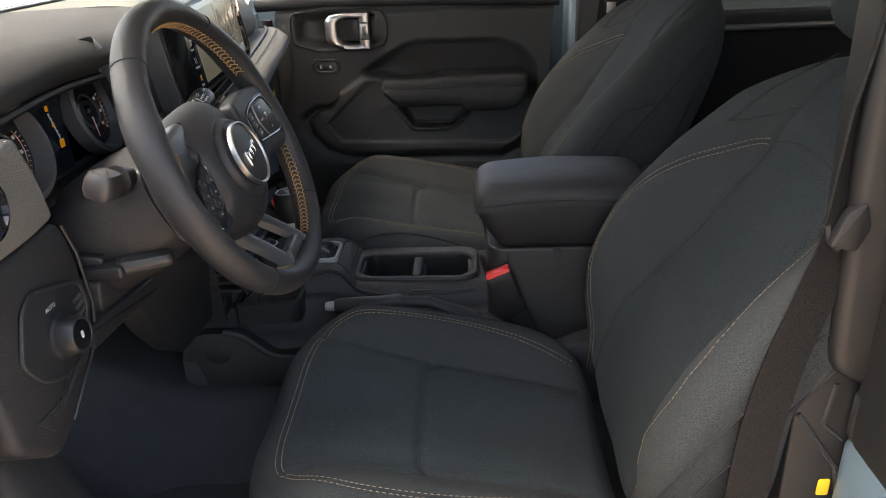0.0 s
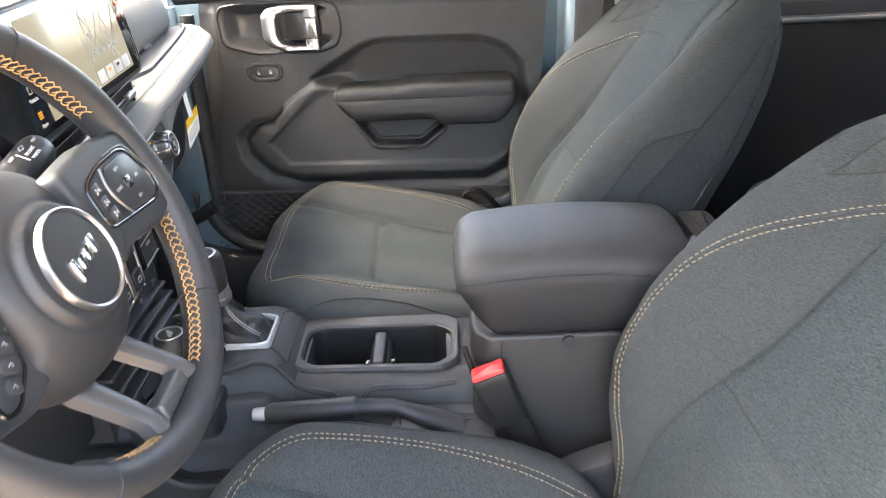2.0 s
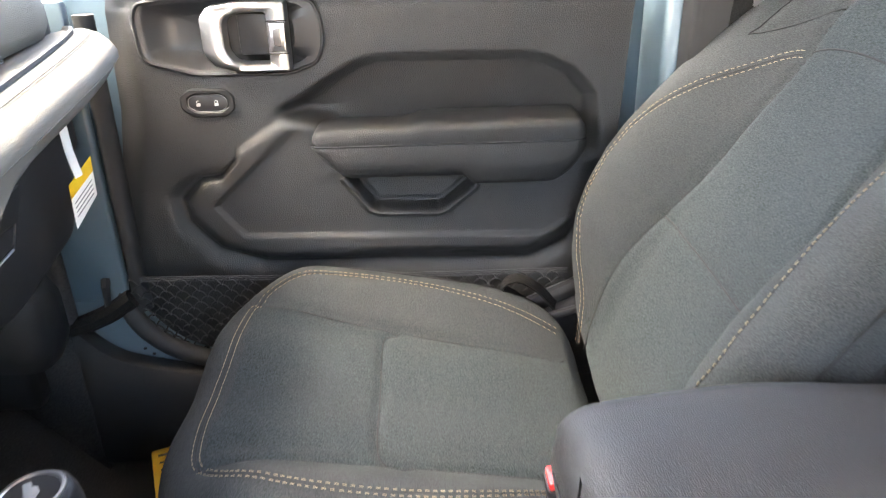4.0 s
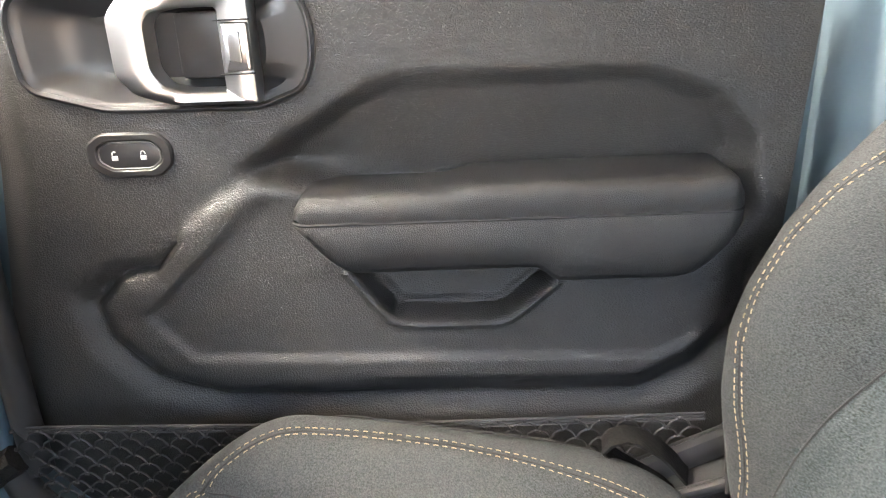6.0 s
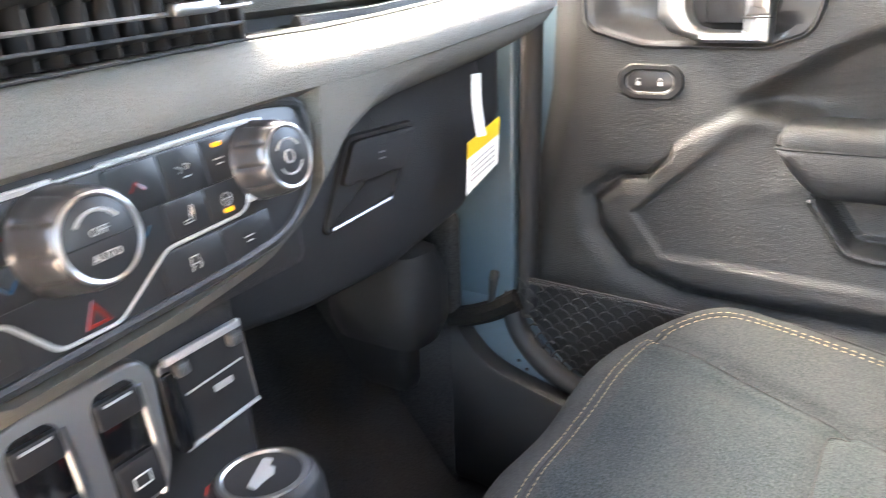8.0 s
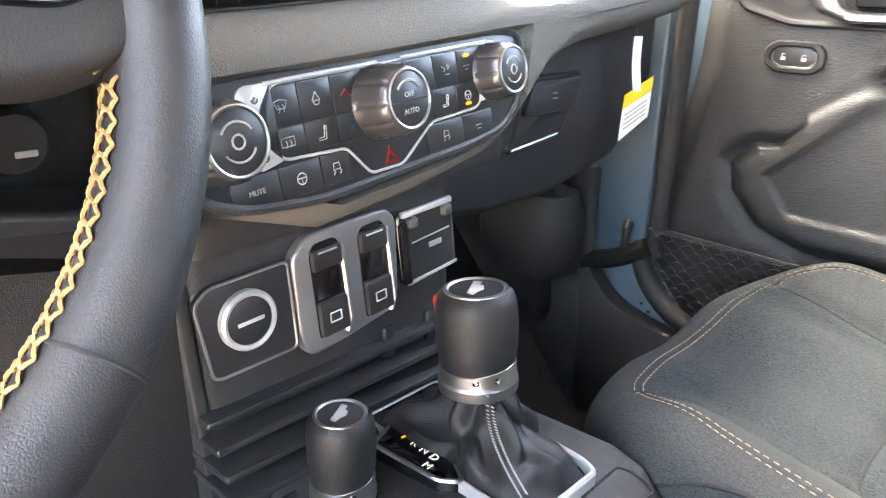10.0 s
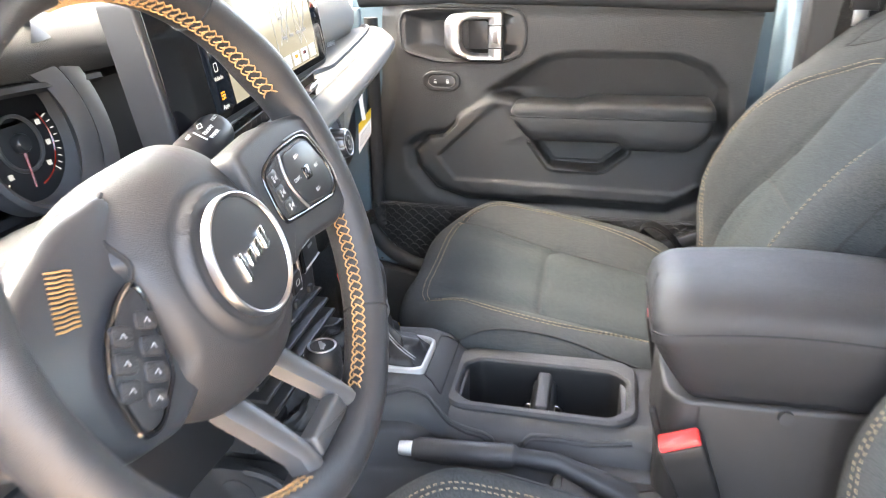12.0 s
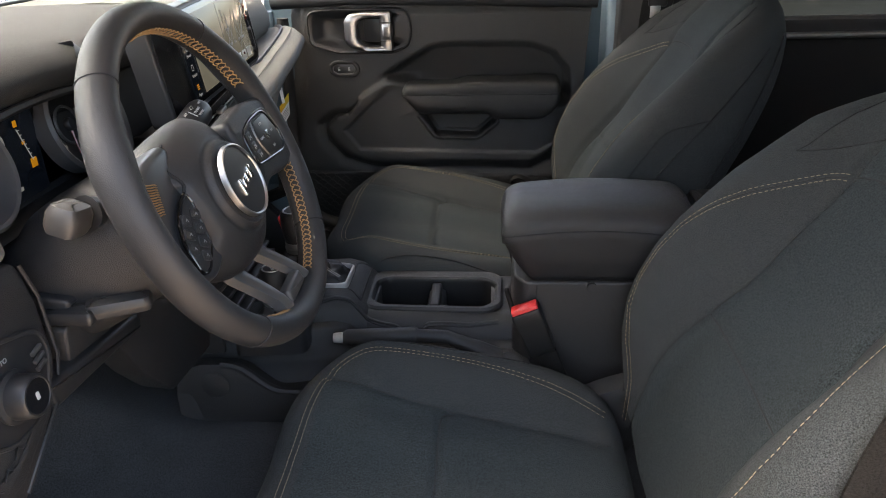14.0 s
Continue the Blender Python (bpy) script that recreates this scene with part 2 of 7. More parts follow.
def tube(points, radius, n=8, closed=False, flat=1.0):
    """A round (or, with flat below 1, flattened) cord along points."""
    pts = [Vector(p) for p in points]
    verts, faces, k = [], [], len(pts)
    up = Vector((0.13, 0.21, 0.97))
    for i, p in enumerate(pts):
        a = pts[i - 1] if (i or closed) else p
        b = pts[(i + 1) % k] if (i < k - 1 or closed) else p
        d = (b - a)
        d = d.normalized() if d.length > 1e-9 else Vector((1, 0, 0))
        s = d.cross(up)
        s = s.normalized() if s.length > 1e-3 else d.orthogonal().normalized()
        w = s.cross(d)
        up = w
        r = radius[i] if isinstance(radius, (list, tuple)) else radius
        for j in range(n):
            t = 2 * math.pi * j / n
            verts.append(tuple(p + s * r * math.cos(t) + w * r * flat * math.sin(t)))
    for i in range(k if closed else k - 1):
        q = (i + 1) % k
        for j in range(n):
            m = (j + 1) % n
            faces.append((i * n + j, i * n + m, q * n + m, q * n + j))
    if not closed:
        faces += [tuple(range(n))[::-1], tuple(range((k - 1) * n, k * n))]
    return verts, faces


def loft(sections, caps=True, closed=True):
    """Skins sections of equally many points."""
    n, k = len(sections[0]), len(sections)
    verts = [p for s in sections for p in s]
    faces = []
    for r in range(k - 1):
        for i in range(n if closed else n - 1):
            j = (i + 1) % n
            faces.append((r * n + i, r * n + j, (r + 1) * n + j, (r + 1) * n + i))
    if caps and closed:
        faces += [tuple(range(n))[::-1], tuple(range((k - 1) * n, k * n))]
    return verts, faces


def block(size, bevel=0.004, m=None, steps=2):
    """A box with all its edges rounded, centred on m."""
    sx, sy, sz = size
    b = min(bevel, sx * 0.45, sy * 0.45, sz * 0.45)
    poly = rounded(rect(sx, sy), b, steps + 1)
    rings = []
    for j in range(steps + 1):
        t = j / steps * math.pi / 2
        rings.append((b * (1 - math.sin(t)), -sz / 2 + b * (1 - math.cos(t))))
    rings += [(d, -z) for d, z in rings[::-1]]
    secs = [[(x, y, z) for x, y in (inset(poly, d) if d > 1e-9 else poly)] for d, z in rings]
    v, f = loft(secs)
    return ([tuple(m @ Vector(p)) for p in v] if m is not None else v), f


def smoothstep(a, b, x):
    t = np.clip((x - a) / (b - a), 0, 1)
    return t * t * (3 - 2 * t)


def polyline_distance(px, py, line):
    d = np.full(np.shape(px), 9.0)
    for (x0, y0), (x1, y1) in zip(line[:-1], line[1:]):
        dx, dy = x1 - x0, y1 - y0
        t = np.clip(((px - x0) * dx + (py - y0) * dy) / (dx * dx + dy * dy + 1e-12), 0, 1)
        d = np.minimum(d, np.hypot(px - x0 - t * dx, py - y0 - t * dy))
    return d


def polygon_distance(px, py, poly):
    """Signed distance to a polygon, negative inside."""
    line = list(poly) + [poly[0]]
    d = polyline_distance(px, py, line)
    inside = np.zeros(np.shape(px), bool)
    for (x0, y0), (x1, y1) in zip(line[:-1], line[1:]):
        cross = ((y0 > py) != (y1 > py)) & (px < (x1 - x0) * (py - y0) / (y1 - y0 + 1e-12) + x0)
        inside ^= cross
    return np.where(inside, -d, d)


def dense(line, step=0.006):
    out = []
    for (x0, y0), (x1, y1) in zip(line[:-1], line[1:]):
        k = max(1, int(math.hypot(x1 - x0, y1 - y0) / step))
        out += [(x0 + (x1 - x0) * i / k, y0 + (y1 - y0) * i / k) for i in range(k)]
    return out + [tuple(line[-1])]


def smooth_line(points, step=0.006, closed=False):
    """A curve through the points."""
    p = [Vector(q) for q in points]
    k, out = len(p), []
    for i in range(k if closed else k - 1):
        a = p[i - 1] if (i or closed) else p[0]
        b, c = p[i], p[(i + 1) % k]
        d = p[(i + 2) % k] if (closed or i + 2 < k) else c
        m = max(2, int((c - b).length / step))
        for j in range(m):
            t = j / m
            out.append(tuple(0.5 * (2 * b + (c - a) * t + (2 * a - 5 * b + 4 * c - d) * t * t + (3 * b - a - 3 * c + d) * t ** 3)))
    if not closed:
        out.append(tuple(p[-1]))
    return out


def offset_line(line, d):
    out = []
    for i, (x, y) in enumerate(line):
        x0, y0 = line[max(0, i - 1)]
        x1, y1 = line[min(len(line) - 1, i + 1)]
        L = math.hypot(x1 - x0, y1 - y0) + 1e-12
        out.append((x - (y1 - y0) / L * d, y + (x1 - x0) / L * d))
    return out


def words(text, size, mat, parent, at, label="", depth=0.0003, shear=0.0, align="CENTER"):
    """Printed letters in the built-in font, centred on a frame."""
    cu = bpy.data.curves.new("letters", "FONT")
    cu.body, cu.size, cu.extrude, cu.align_x, cu.align_y, cu.shear = text, size, depth, align, "CENTER", shear
    cu.resolution_u = 2
    tmp = bpy.data.objects.new("letters", cu)
    scene.collection.objects.link(tmp)
    bpy.context.view_layer.update()
    me = bpy.data.meshes.new_from_object(tmp.evaluated_get(bpy.context.evaluated_depsgraph_get()))
    bpy.data.objects.remove(tmp)
    me.transform(at)
    me.materials.clear()
    me.materials.append(mat)
    ob = new("lettering", me)
    ob.parent = parent
    if label:
        tagged(ob, label)
    return ob

# ---------------------------------------------------------------- ground and car body
# x runs towards the tail, y towards the passenger door, z up
MID_Y, DRIVER_Y, PASSENGER_Y = 1.345, 0.935, 1.755

g = 400
ground = tagged(mesh("ground", [(-g, -g, 0), (g, -g, 0), (g, g, 0), (-g, g, 0)], [(0, 1, 2, 3)], ASPHALT), "sunlit warm grey asphalt around the parked car", "ground", kind="structure")

body = thing("car_body", "blue-grey painted car body with black carpet and trim", "car", kind="structure")


def floor_sheet():
    """Floor pan with its toe boards and the hump of the tunnel."""
    xs, ys = np.arange(-0.96, 1.9, 0.03), np.arange(0.63, 2.061, 0.022)
    X, Y = np.meshgrid(xs, ys, indexing="ij")
    toe = np.clip(-(X + 0.56), 0, 1) * 1.15
    off = np.abs(Y - MID_Y)
    wide = 0.165 + 0.10 * smoothstep(-0.45, -0.75, X)
    top = 0.72 + 0.14 * smoothstep(-0.45, -0.7, X) - 0.04 * smoothstep(0.0, 0.5, X)
    hump = (1 - smoothstep(wide, wide + 0.12, off)) * (top - 0.56)
    Z = np.maximum(0.56 + toe, 0.56 + hump)
    Z = np.where(X > 0.62, np.maximum(Z, 0.56 + 0.1 * smoothstep(0.62, 0.8, X)), Z)
    verts = np.stack([X, Y, Z], -1).reshape(-1, 3)
    n, k = len(xs), len(ys)
    faces = [(i * k + j, i * k + j + 1, (i + 1) * k + j + 1, (i + 1) * k + j) for i in range(n - 1) for j in range(k - 1)]
    return mesh("floor_carpet", verts, faces, CARPET, body, "black carpet over floor and tunnel", smooth=60)


floor_sheet()
Shape().add(*block((1.5, 1.62, 0.08), 0.01, Matrix.Translation((0.2, MID_Y, 0.5)))).make("floor_pan", RUBBER, body)

# firewall and cowl
Shape().add(*block((0.05, 1.56, 0.86), 0.01, Matrix.Translation((-0.99, MID_Y, 0.98)))).make("firewall", RUBBER, body)
Shape().add(*block((0.30, 1.60, 0.05), 0.01, Matrix.Translation((-1.10, MID_Y, 1.40)))).make("cowl", PAINT, body, "blue-grey painted cowl")


def side_panels(y0, y1, front):
    """Sill, hinge pillar and rear post of one side of the body; y0 inner, y1 outer."""
    yc, w = (y0 + y1) / 2, abs(y1 - y0)
    sill = [(-0.66, 0.52), (1.0, 0.52), (1.0, 0.72), (0.38, 0.72), (-0.30, 0.715), (-0.40, 0.735), (-0.47, 0.785), (-0.52, 0.86), (-0.555, 0.98), (-0.66, 0.98)]
    if front > 0:
        sill = [(-0.66, 0.52), (1.0, 0.52), (1.0, 0.76), (0.38, 0.76), (-0.30, 0.752), (-0.385, 0.766), (-0.435, 0.795), (-0.478, 0.846), (-0.52, 0.91), (-0.555, 0.98), (-0.66, 0.98)]
    m = frame_matrix((0, y1 if y1 < y0 else y0, 0), (1, 0, 0), (0, 0, 1), (0, -1, 0))
    v, f = plate(rounded(sill, 0.03, 5), -w, 0.0, 0.006)
    Shape().add(v, f, m).make("sill", PAINT, body, "blue-grey painted door sill")
    Shape().add(*block((0.13, w, 0.66), 0.018, Matrix.Translation((-0.62, yc, 1.05)))).make("hinge_pillar", PAINT, body, "blue-grey painted hinge pillar")
    low, far = (1.035, 0.537) if front < 0 else (1.40, 0.40)
    Shape().add(*block((0.16, w, low - 0.64), 0.02, Matrix.Translation((far + 0.045, yc, (0.64 + low) / 2)))).make("door_post", PAINT, body, "blue-grey painted door post")
    Shape().add(*block((0.14, w, 1.82 - low + 0.03), 0.025, Matrix.Translation((far + 0.035, yc, (1.82 + low) / 2 - 0.015)))).make("post_cover", MATT_BLACK, body, "black trimmed door post")


side_panels(2.035, 2.20, 1)
side_panels(0.655, 0.49, -1)
Shape().add(*block((0.115, 0.018, 0.47), 0.006, Matrix.Translation((-0.5405, 2.042, 1.125)))).make("pillar_flange", PAINT, body, "blue-grey painted pillar flange")
Shape().add(*tube([(-0.462, 2.046, 1.34), (-0.465, 2.046, 1.10), (-0.467, 2.046, 0.95), (-0.466, 2.046, 0.87)], 0.015, 10)).make("door_seal", RUBBER, body, "black rubber door seal")
# black lining over the inner face of the passenger sill
lining = [(-0.60, 0.58), (0.40, 0.58), (0.40, 0.735), (-0.29, 0.742), (-0.383, 0.766), (-0.458, 0.781), (-0.512, 0.798), (-0.552, 0.835), (-0.60, 0.92)]
Shape().add(*plate(rounded(lining, 0.03, 5), 0.0, 0.032, 0.008), frame_matrix((0, 2.03, 0), (1, 0, 0), (0, 0, 1), (0, -1, 0))).make("sill_lining", PLASTIC, body, "black sill lining")

# black trim on the door posts
trim = [(0.382, 0.74), (0.60, 0.74), (0.60, 1.80), (0.390, 1.80), (0.384, 1.40)]
Shape().add(*plate(rounded(trim, 0.012, 4), -0.03, 0.02, 0.012, 3), frame_matrix((0, 2.0, 0), (1, 0, 0), (0, 0, 1), (0, -1, 0))).make("post_trim", MATT_BLACK, body, "black grained post trim")
POST = frame_matrix((0, 0.66, 0), (1, 0, 0), (0, 0, 1), (0, -1, 0))
trim = [(0.466, 1.140), (0.474, 1.112), (0.500, 1.096), (0.60, 1.08), (0.60, 1.80), (0.446, 1.80), (0.451, 1.40), (0.456, 1.29)]
Shape().add(*plate(rounded(trim, 0.016, 5), -0.03, 0.022, 0.014, 3), POST).make("post_trim", MATT_BLACK, body, "black grained post trim")
foot = [(0.452, 0.70), (0.60, 0.70), (0.60, 1.11), (0.472, 1.11), (0.446, 1.05)]
foot = Shape().add(*plate(rounded(foot, 0.008, 4), -0.03, 0.004, 0.004, 3), POST).make("post_foot_trim", MATT_BLACK, body, "smooth black post foot")
Shape().add(*tube([(0.450, 1.050, 0.005), (0.505, 0.972, 0.005), (0.520, 0.90, 0.005)], 0.0035, 6), POST).make("trim_edge", PLASTIC, foot)
Shape().add(*tube([(0.486, 1.090, 0.005), (0.480, 1.035, 0.005), (0.505, 1.012, 0.005)], 0.0030, 6), POST).make("trim_edge", PLASTIC, foot)

# roof, screen frame and posts
Shape().add(*block((1.20, 1.54, 0.05), 0.02, Matrix.Translation((1.38, MID_Y, 1.83)))).make("roof", HEADLINER, body, "grey lined hard top")
Shape().add(*block((1.30, 1.54, 0.05), 0.02, Matrix.Translation((0.13, MID_Y, 1.832)))).make("roof", HEADLINER, body, "grey lined roof panel over the front seats")
Shape().add(*block((0.08, 1.48, 0.09), 0.02, Matrix.Translation((-0.52, MID_Y, 1.78)))).make("screen_header", PLASTIC, body)
for y in (0.60, 2.09):
    Shape().add(*tube([(-0.93, y, 1.36), (-0.72, y, 1.58), (-0.52, y, 1.80)], 0.035, 12)).make("screen_post", PLASTIC, body, "black trimmed windscreen post")
# black sport bar over the seats
for y in (0.70, 1.99):
    Shape().add(*tube([(0.52, y, 1.40), (0.52, y, 1.76), (0.9, y, 1.78), (1.7, y, 1.76)], 0.03, 12)).make("sport_bar", PLASTIC, body)
Shape().add(*tube([(0.52, 0.70, 1.76), (0.52, 1.99, 1.76)], 0.03, 12)).make("sport_bar", PLASTIC, body)

# rear doors, cargo sides and tail
for y, s in ((2.12, 1), (0.57, -1)):
    Shape().add(*block((1.28, 0.07, 0.65), 0.015, Matrix.Translation((1.22, y, 0.985)))).make("rear_side_panel", RUBBER, body, "black rear side panel")
    Shape().add(*block((0.08, 0.07, 0.60), 0.015, Matrix.Translation((1.50, y, 1.53)))).make("rear_post", PLASTIC, body)
    Shape().add(*block((1.30, 0.006, 0.52), 0.002, Matrix.Translation((1.22, y + 0.02 * s, 1.56)))).make("rear_window", TINT, body, "dark tinted rear window")
Shape().add(*block((0.06, 1.56, 0.80), 0.015, Matrix.Translation((1.92, MID_Y, 0.96)))).make("tailgate", PLASTIC, body, "black tailgate lining")
Shape().add(*block((1.0, 0.030, 0.014), 0.004, Matrix.Translation((1.20, 2.072, 1.270)))).make("window_rail", SATIN, body, "bright metal window rail")


# windscreen between the cowl and its header
pane = Shape().add(*plate(rounded(rect(1.38, 0.50), 0.06), -0.003, 0.003, 0.001), frame_matrix((-0.735, MID_Y, 1.605), (0, 1, 0), (0.74, 0, 0.67), (-0.67, 0, 0.74))).make("windscreen", GLASS, body, "clear windscreen glass")
pane.visible_shadow = False


def driver_door():
    """Driver's door, swung wide open on its hinges."""
    d = thing("driver_door", "wide open blue-grey car door with black inner panel", "car door")
    at = frame_matrix((-0.52, 0.535, 0), (0.31, -0.951, 0), (0, 0, 1), (-0.951, -0.31, 0))   # along the door, up, outwards
    skin = rounded([(0.0, 0.72), (0.87, 0.72), (0.93, 1.0), (0.94, 1.395), (0.0, 1.395)], 0.03)
    Shape().add(*plate(skin, -0.06, 0.0, 0.008, 3), at).make("door_shell", PAINT, d, "blue-grey painted door shell")
    Shape().add(*plate(inset(skin, 0.03), -0.09, -0.06, 0.012, 3), at).make("door_panel", DOOR, d, "black grained door panel")
    Shape().add(*block((0.42, 0.075, 0.05), 0.018, Matrix.Translation((0.52, 1.11, -0.11))), at).make("armrest", LID, d, "black padded armrest")
    Shape().add(*tube([(0.03, 1.39, -0.03), (0.30, 1.74, -0.03), (0.36, 1.78, -0.03), (0.86, 1.78, -0.03), (0.90, 1.74, -0.03), (0.92, 1.39, -0.03)], 0.020, 10), at).make("window_frame", PLASTIC, d, "black window frame")
    w = Shape().add(*plate(rounded([(0.06, 1.395), (0.91, 1.395), (0.88, 1.76), (0.34, 1.76)], 0.02), -0.033, -0.028, 0.001), at).make("window_pane", GLASS, d, "clear side window")
    w.visible_shadow = False


driver_door()

# ---------------------------------------------------------------- passenger door
door = thing("passenger_door", "closed car door with moulded black panel and padded armrest", "car door")
DOORF = frame_matrix((0, 2.08, 0), (1, 0, 0), (0, 0, 1), (0, -1, 0))
SCOOP = [(-0.232, 1.176), (-0.133, 1.241), (-0.092, 1.266), (-0.060, 1.276), (0.180, 1.274), (0.245, 1.246), (0.285, 1.200), (0.300, 1.05), (-0.11, 1.05), (-0.13, 1.15)]
POD = [(-0.05, 1.188), (-0.117, 1.187), (-0.20, 1.178), (-0.245, 1.155), (-0.286, 1.127), (-0.290, 1.110), (-0.316, 1.083), (-0.350, 1.079), (-0.385, 1.045), (-0.378, 1.005), (-0.335, 0.955), (-0.262, 0.930),
       (0.185, 0.920), (0.245, 0.950), (0.285, 1.010), (0.298, 1.19)]
INNER = [(-0.10, 1.168), (-0.205, 1.152), (-0.332, 1.035), (-0.290, 0.980), (0.20, 0.966), (0.262, 1.000), (0.28, 1.168)]
PULL = [(-0.124, 1.085), (-0.078, 1.022), (-0.066, 1.017), (0.030, 1.014), (0.044, 1.019), (0.088, 1.055), (0.088, 1.10), (-0.124, 1.10)]
STEP = [(-0.117, 1.187), (-0.20, 1.178), (-0.245, 1.155), (-0.286, 1.127), (-0.290, 1.110), (-0.316, 1.083), (-0.350, 1.079)]
PLATE = [(-0.400, 1.352), (-0.410, 1.330), (-0.407, 1.275), (-0.395, 1.262), (-0.330, 1.243), (-0.186, 1.241), (-0.142, 1.257), (-0.131, 1.285), (-0.131, 1.320), (-0.142, 1.350), (-0.17, 1.357), (-0.35, 1.358)][::-1]


def door_relief(X, Z):
    """Height of the moulded panel over the door's plane."""
    pod, inner, pull, scoop = (polygon_distance(X, Z, q) for q in (POD, INNER, PULL, SCOOP))
    c = np.zeros_like(X)
    # scoop that leans inwards from its upper edge down to the armrest
    c -= 0.042 * np.clip((1.288 - Z) / 0.12, 0, 1) * smoothstep(0.001, -0.024, scoop) * smoothstep(1.09, 1.13, Z)
    # lower pod: body proud, broad valley round its lower side, field sunk
    low = smoothstep(1.105, 1.06, Z)
    c += 0.007 * smoothstep(0.001, -0.008, pod) * smoothstep(-0.05, -0.16, X)
    c += 0.007 * smoothstep(-0.010, -0.030, pod) * smoothstep(-0.16, -0.05, X) * low
    c -= 0.013 * np.exp(-((pod - 0.004) / 0.015) ** 2) * low
    c -= 0.006 * smoothstep(0.004, -0.007, inner) * np.maximum(low, smoothstep(-0.10, -0.2, X))
    c -= 0.005 * np.exp(-(polyline_distance(X, Z, STEP) / 0.0030) ** 2)
    c -= 0.030 * smoothstep(0.0, -0.007, pull) + 0.006 * smoothstep(-0.010, -0.014, pull)
    c += 0.005 * np.exp(-((pull - 0.005) / 0.0035) ** 2) * (Z < 1.075)
    # panel bulges a little towards its foot and turns in at its borders
    c -= 0.03 * smoothstep(-0.41, -0.47, X - 0.22 * (Z - 1.19) * (Z < 1.19))
    c -= 0.010 * smoothstep(1.335, 1.362, Z)
    c -= 0.05 * smoothstep(-0.003, -0.006, polygon_distance(X, Z, PLATE))
    for x in (-0.235, 0.073):
        c -= 0.0025 * np.exp(-(polyline_distance(X, Z, [(x - 0.02, 0.937), (x, 0.939), (x + 0.02, 0.937)]) / 0.003) ** 2)
    return c


def door_panel():
    zs = np.arange(0.735, 1.366, 0.0027)
    left = np.interp(zs, [0.735, 0.76, 0.80, 0.87, 0.95, 1.19, 1.37], [-0.33, -0.40, -0.47, -0.505, -0.50, -0.462, -0.452])
    right = np.interp(zs, [0.735, 0.80, 0.92, 1.077, 1.318, 1.37], [0.20, 0.25, 0.295, 0.315, 0.328, 0.334])
    k = 300
    t = np.linspace(0, 1, k)
    X = left[:, None] + (right - left)[:, None] * t
    Z = np.repeat(zs[:, None], k, 1)
    C = door_relief(X, Z)
    # soften the moulding where the scoop runs into the pod
    soft_ = C.copy()
    for _ in range(14):
        q = np.pad(soft_, 1, mode="edge")
        soft_ = (q[:-2, 1:-1] + q[2:, 1:-1] + q[1:-1, :-2] + q[1:-1, 2:] + 2 * soft_) / 6
    w = smoothstep(-0.36, -0.31, X) * smoothstep(0.0, -0.06, X) * smoothstep(1.10, 1.13, Z) * smoothstep(1.25, 1.21, Z)
    w = np.maximum(w, smoothstep(0.24, 0.26, X) * smoothstep(1.19, 1.16, Z))
    C = C + (soft_ - C) * w
    verts = np.stack([X, Z, C], -1).reshape(-1, 3).tolist()
    n = len(zs)
    faces = [(i * k + j, i * k + j + 1, (i + 1) * k + j + 1, (i + 1) * k + j) for i in range(n - 1) for j in range(k - 1)]
    # border returns to the door shell
    rim = [j for j in range(k)] + [i * k + k - 1 for i in range(1, n)] + [(n - 1) * k + j for j in range(k - 2, -1, -1)] + [i * k for i in range(n - 2, 0, -1)]
    base = len(verts)
    verts += [(verts[i][0], verts[i][1], -0.06) for i in rim]
    m = len(rim)
    faces += [(rim[i], rim[(i + 1) % m], base + (i + 1) % m, base + i) for i in range(m)]
    return mesh("door_panel", verts, faces, DOOR, door, "black grained door panel", smooth=50, at=DOORF)


panel = door_panel()
shell = [(-0.54, 0.72), (0.345, 0.72), (0.372, 1.0), (0.385, 1.395), (-0.54, 1.395), (-0.545, 1.19), (-0.55, 0.95)]
Shape().add(*plate(rounded(shell, 0.03), -0.13, -0.075, 0.006), DOORF).make("door_shell", PAINT, door, "blue-grey painted door shell")
Shape().add(*tube([(-0.50, 2.10, 1.375), (-0.30, 2.085, 1.385), (0.0, 2.085, 1.378), (0.345, 2.085, 1.366)], 0.020, 10)).make("belt_seal", RUBBER, door, "black rubber window seal")

# handle plate with its recess and the bright handle
handle_plate = Shape().add(*ring_plate(rounded(PLATE, 0.012), inset(rounded(PLATE, 0.012), 0.006), -0.01, 0.006, 0.0025), DOORF)
handle_plate = handle_plate.make("handle_plate", SMOOTH, door, "smooth black handle surround")


def handle_dish():
    """Dish behind the handle, flat on the hinge side."""
    poly = inset(rounded(PLATE, 0.012), 0.005)
    n, verts, faces = len(poly), [], []
    cx, cz = -0.29, 1.30
    for s in (1.0, 0.96, 0.9, 0.75, 0.55, 0.3):
        for x, z in poly:
            px, pz = cx + (x - cx) * s, cz + (z - cz) * s
            deep = 0.028 * smoothstep(1.0, 0.6, s) * (1 - smoothstep(-0.186, -0.176, px))
            verts.append((px, pz, 0.003 - deep))
    for r in range(5):
        for i in range(n):
            j = (i + 1) % n
            faces.append((r * n + i, r * n + j, (r + 1) * n + j, (r + 1) * n + i))
    faces.append(tuple(range(5 * n, 6 * n)))
    return mesh("dish", verts, faces, SMOOTH, handle_plate, smooth=35, at=DOORF)


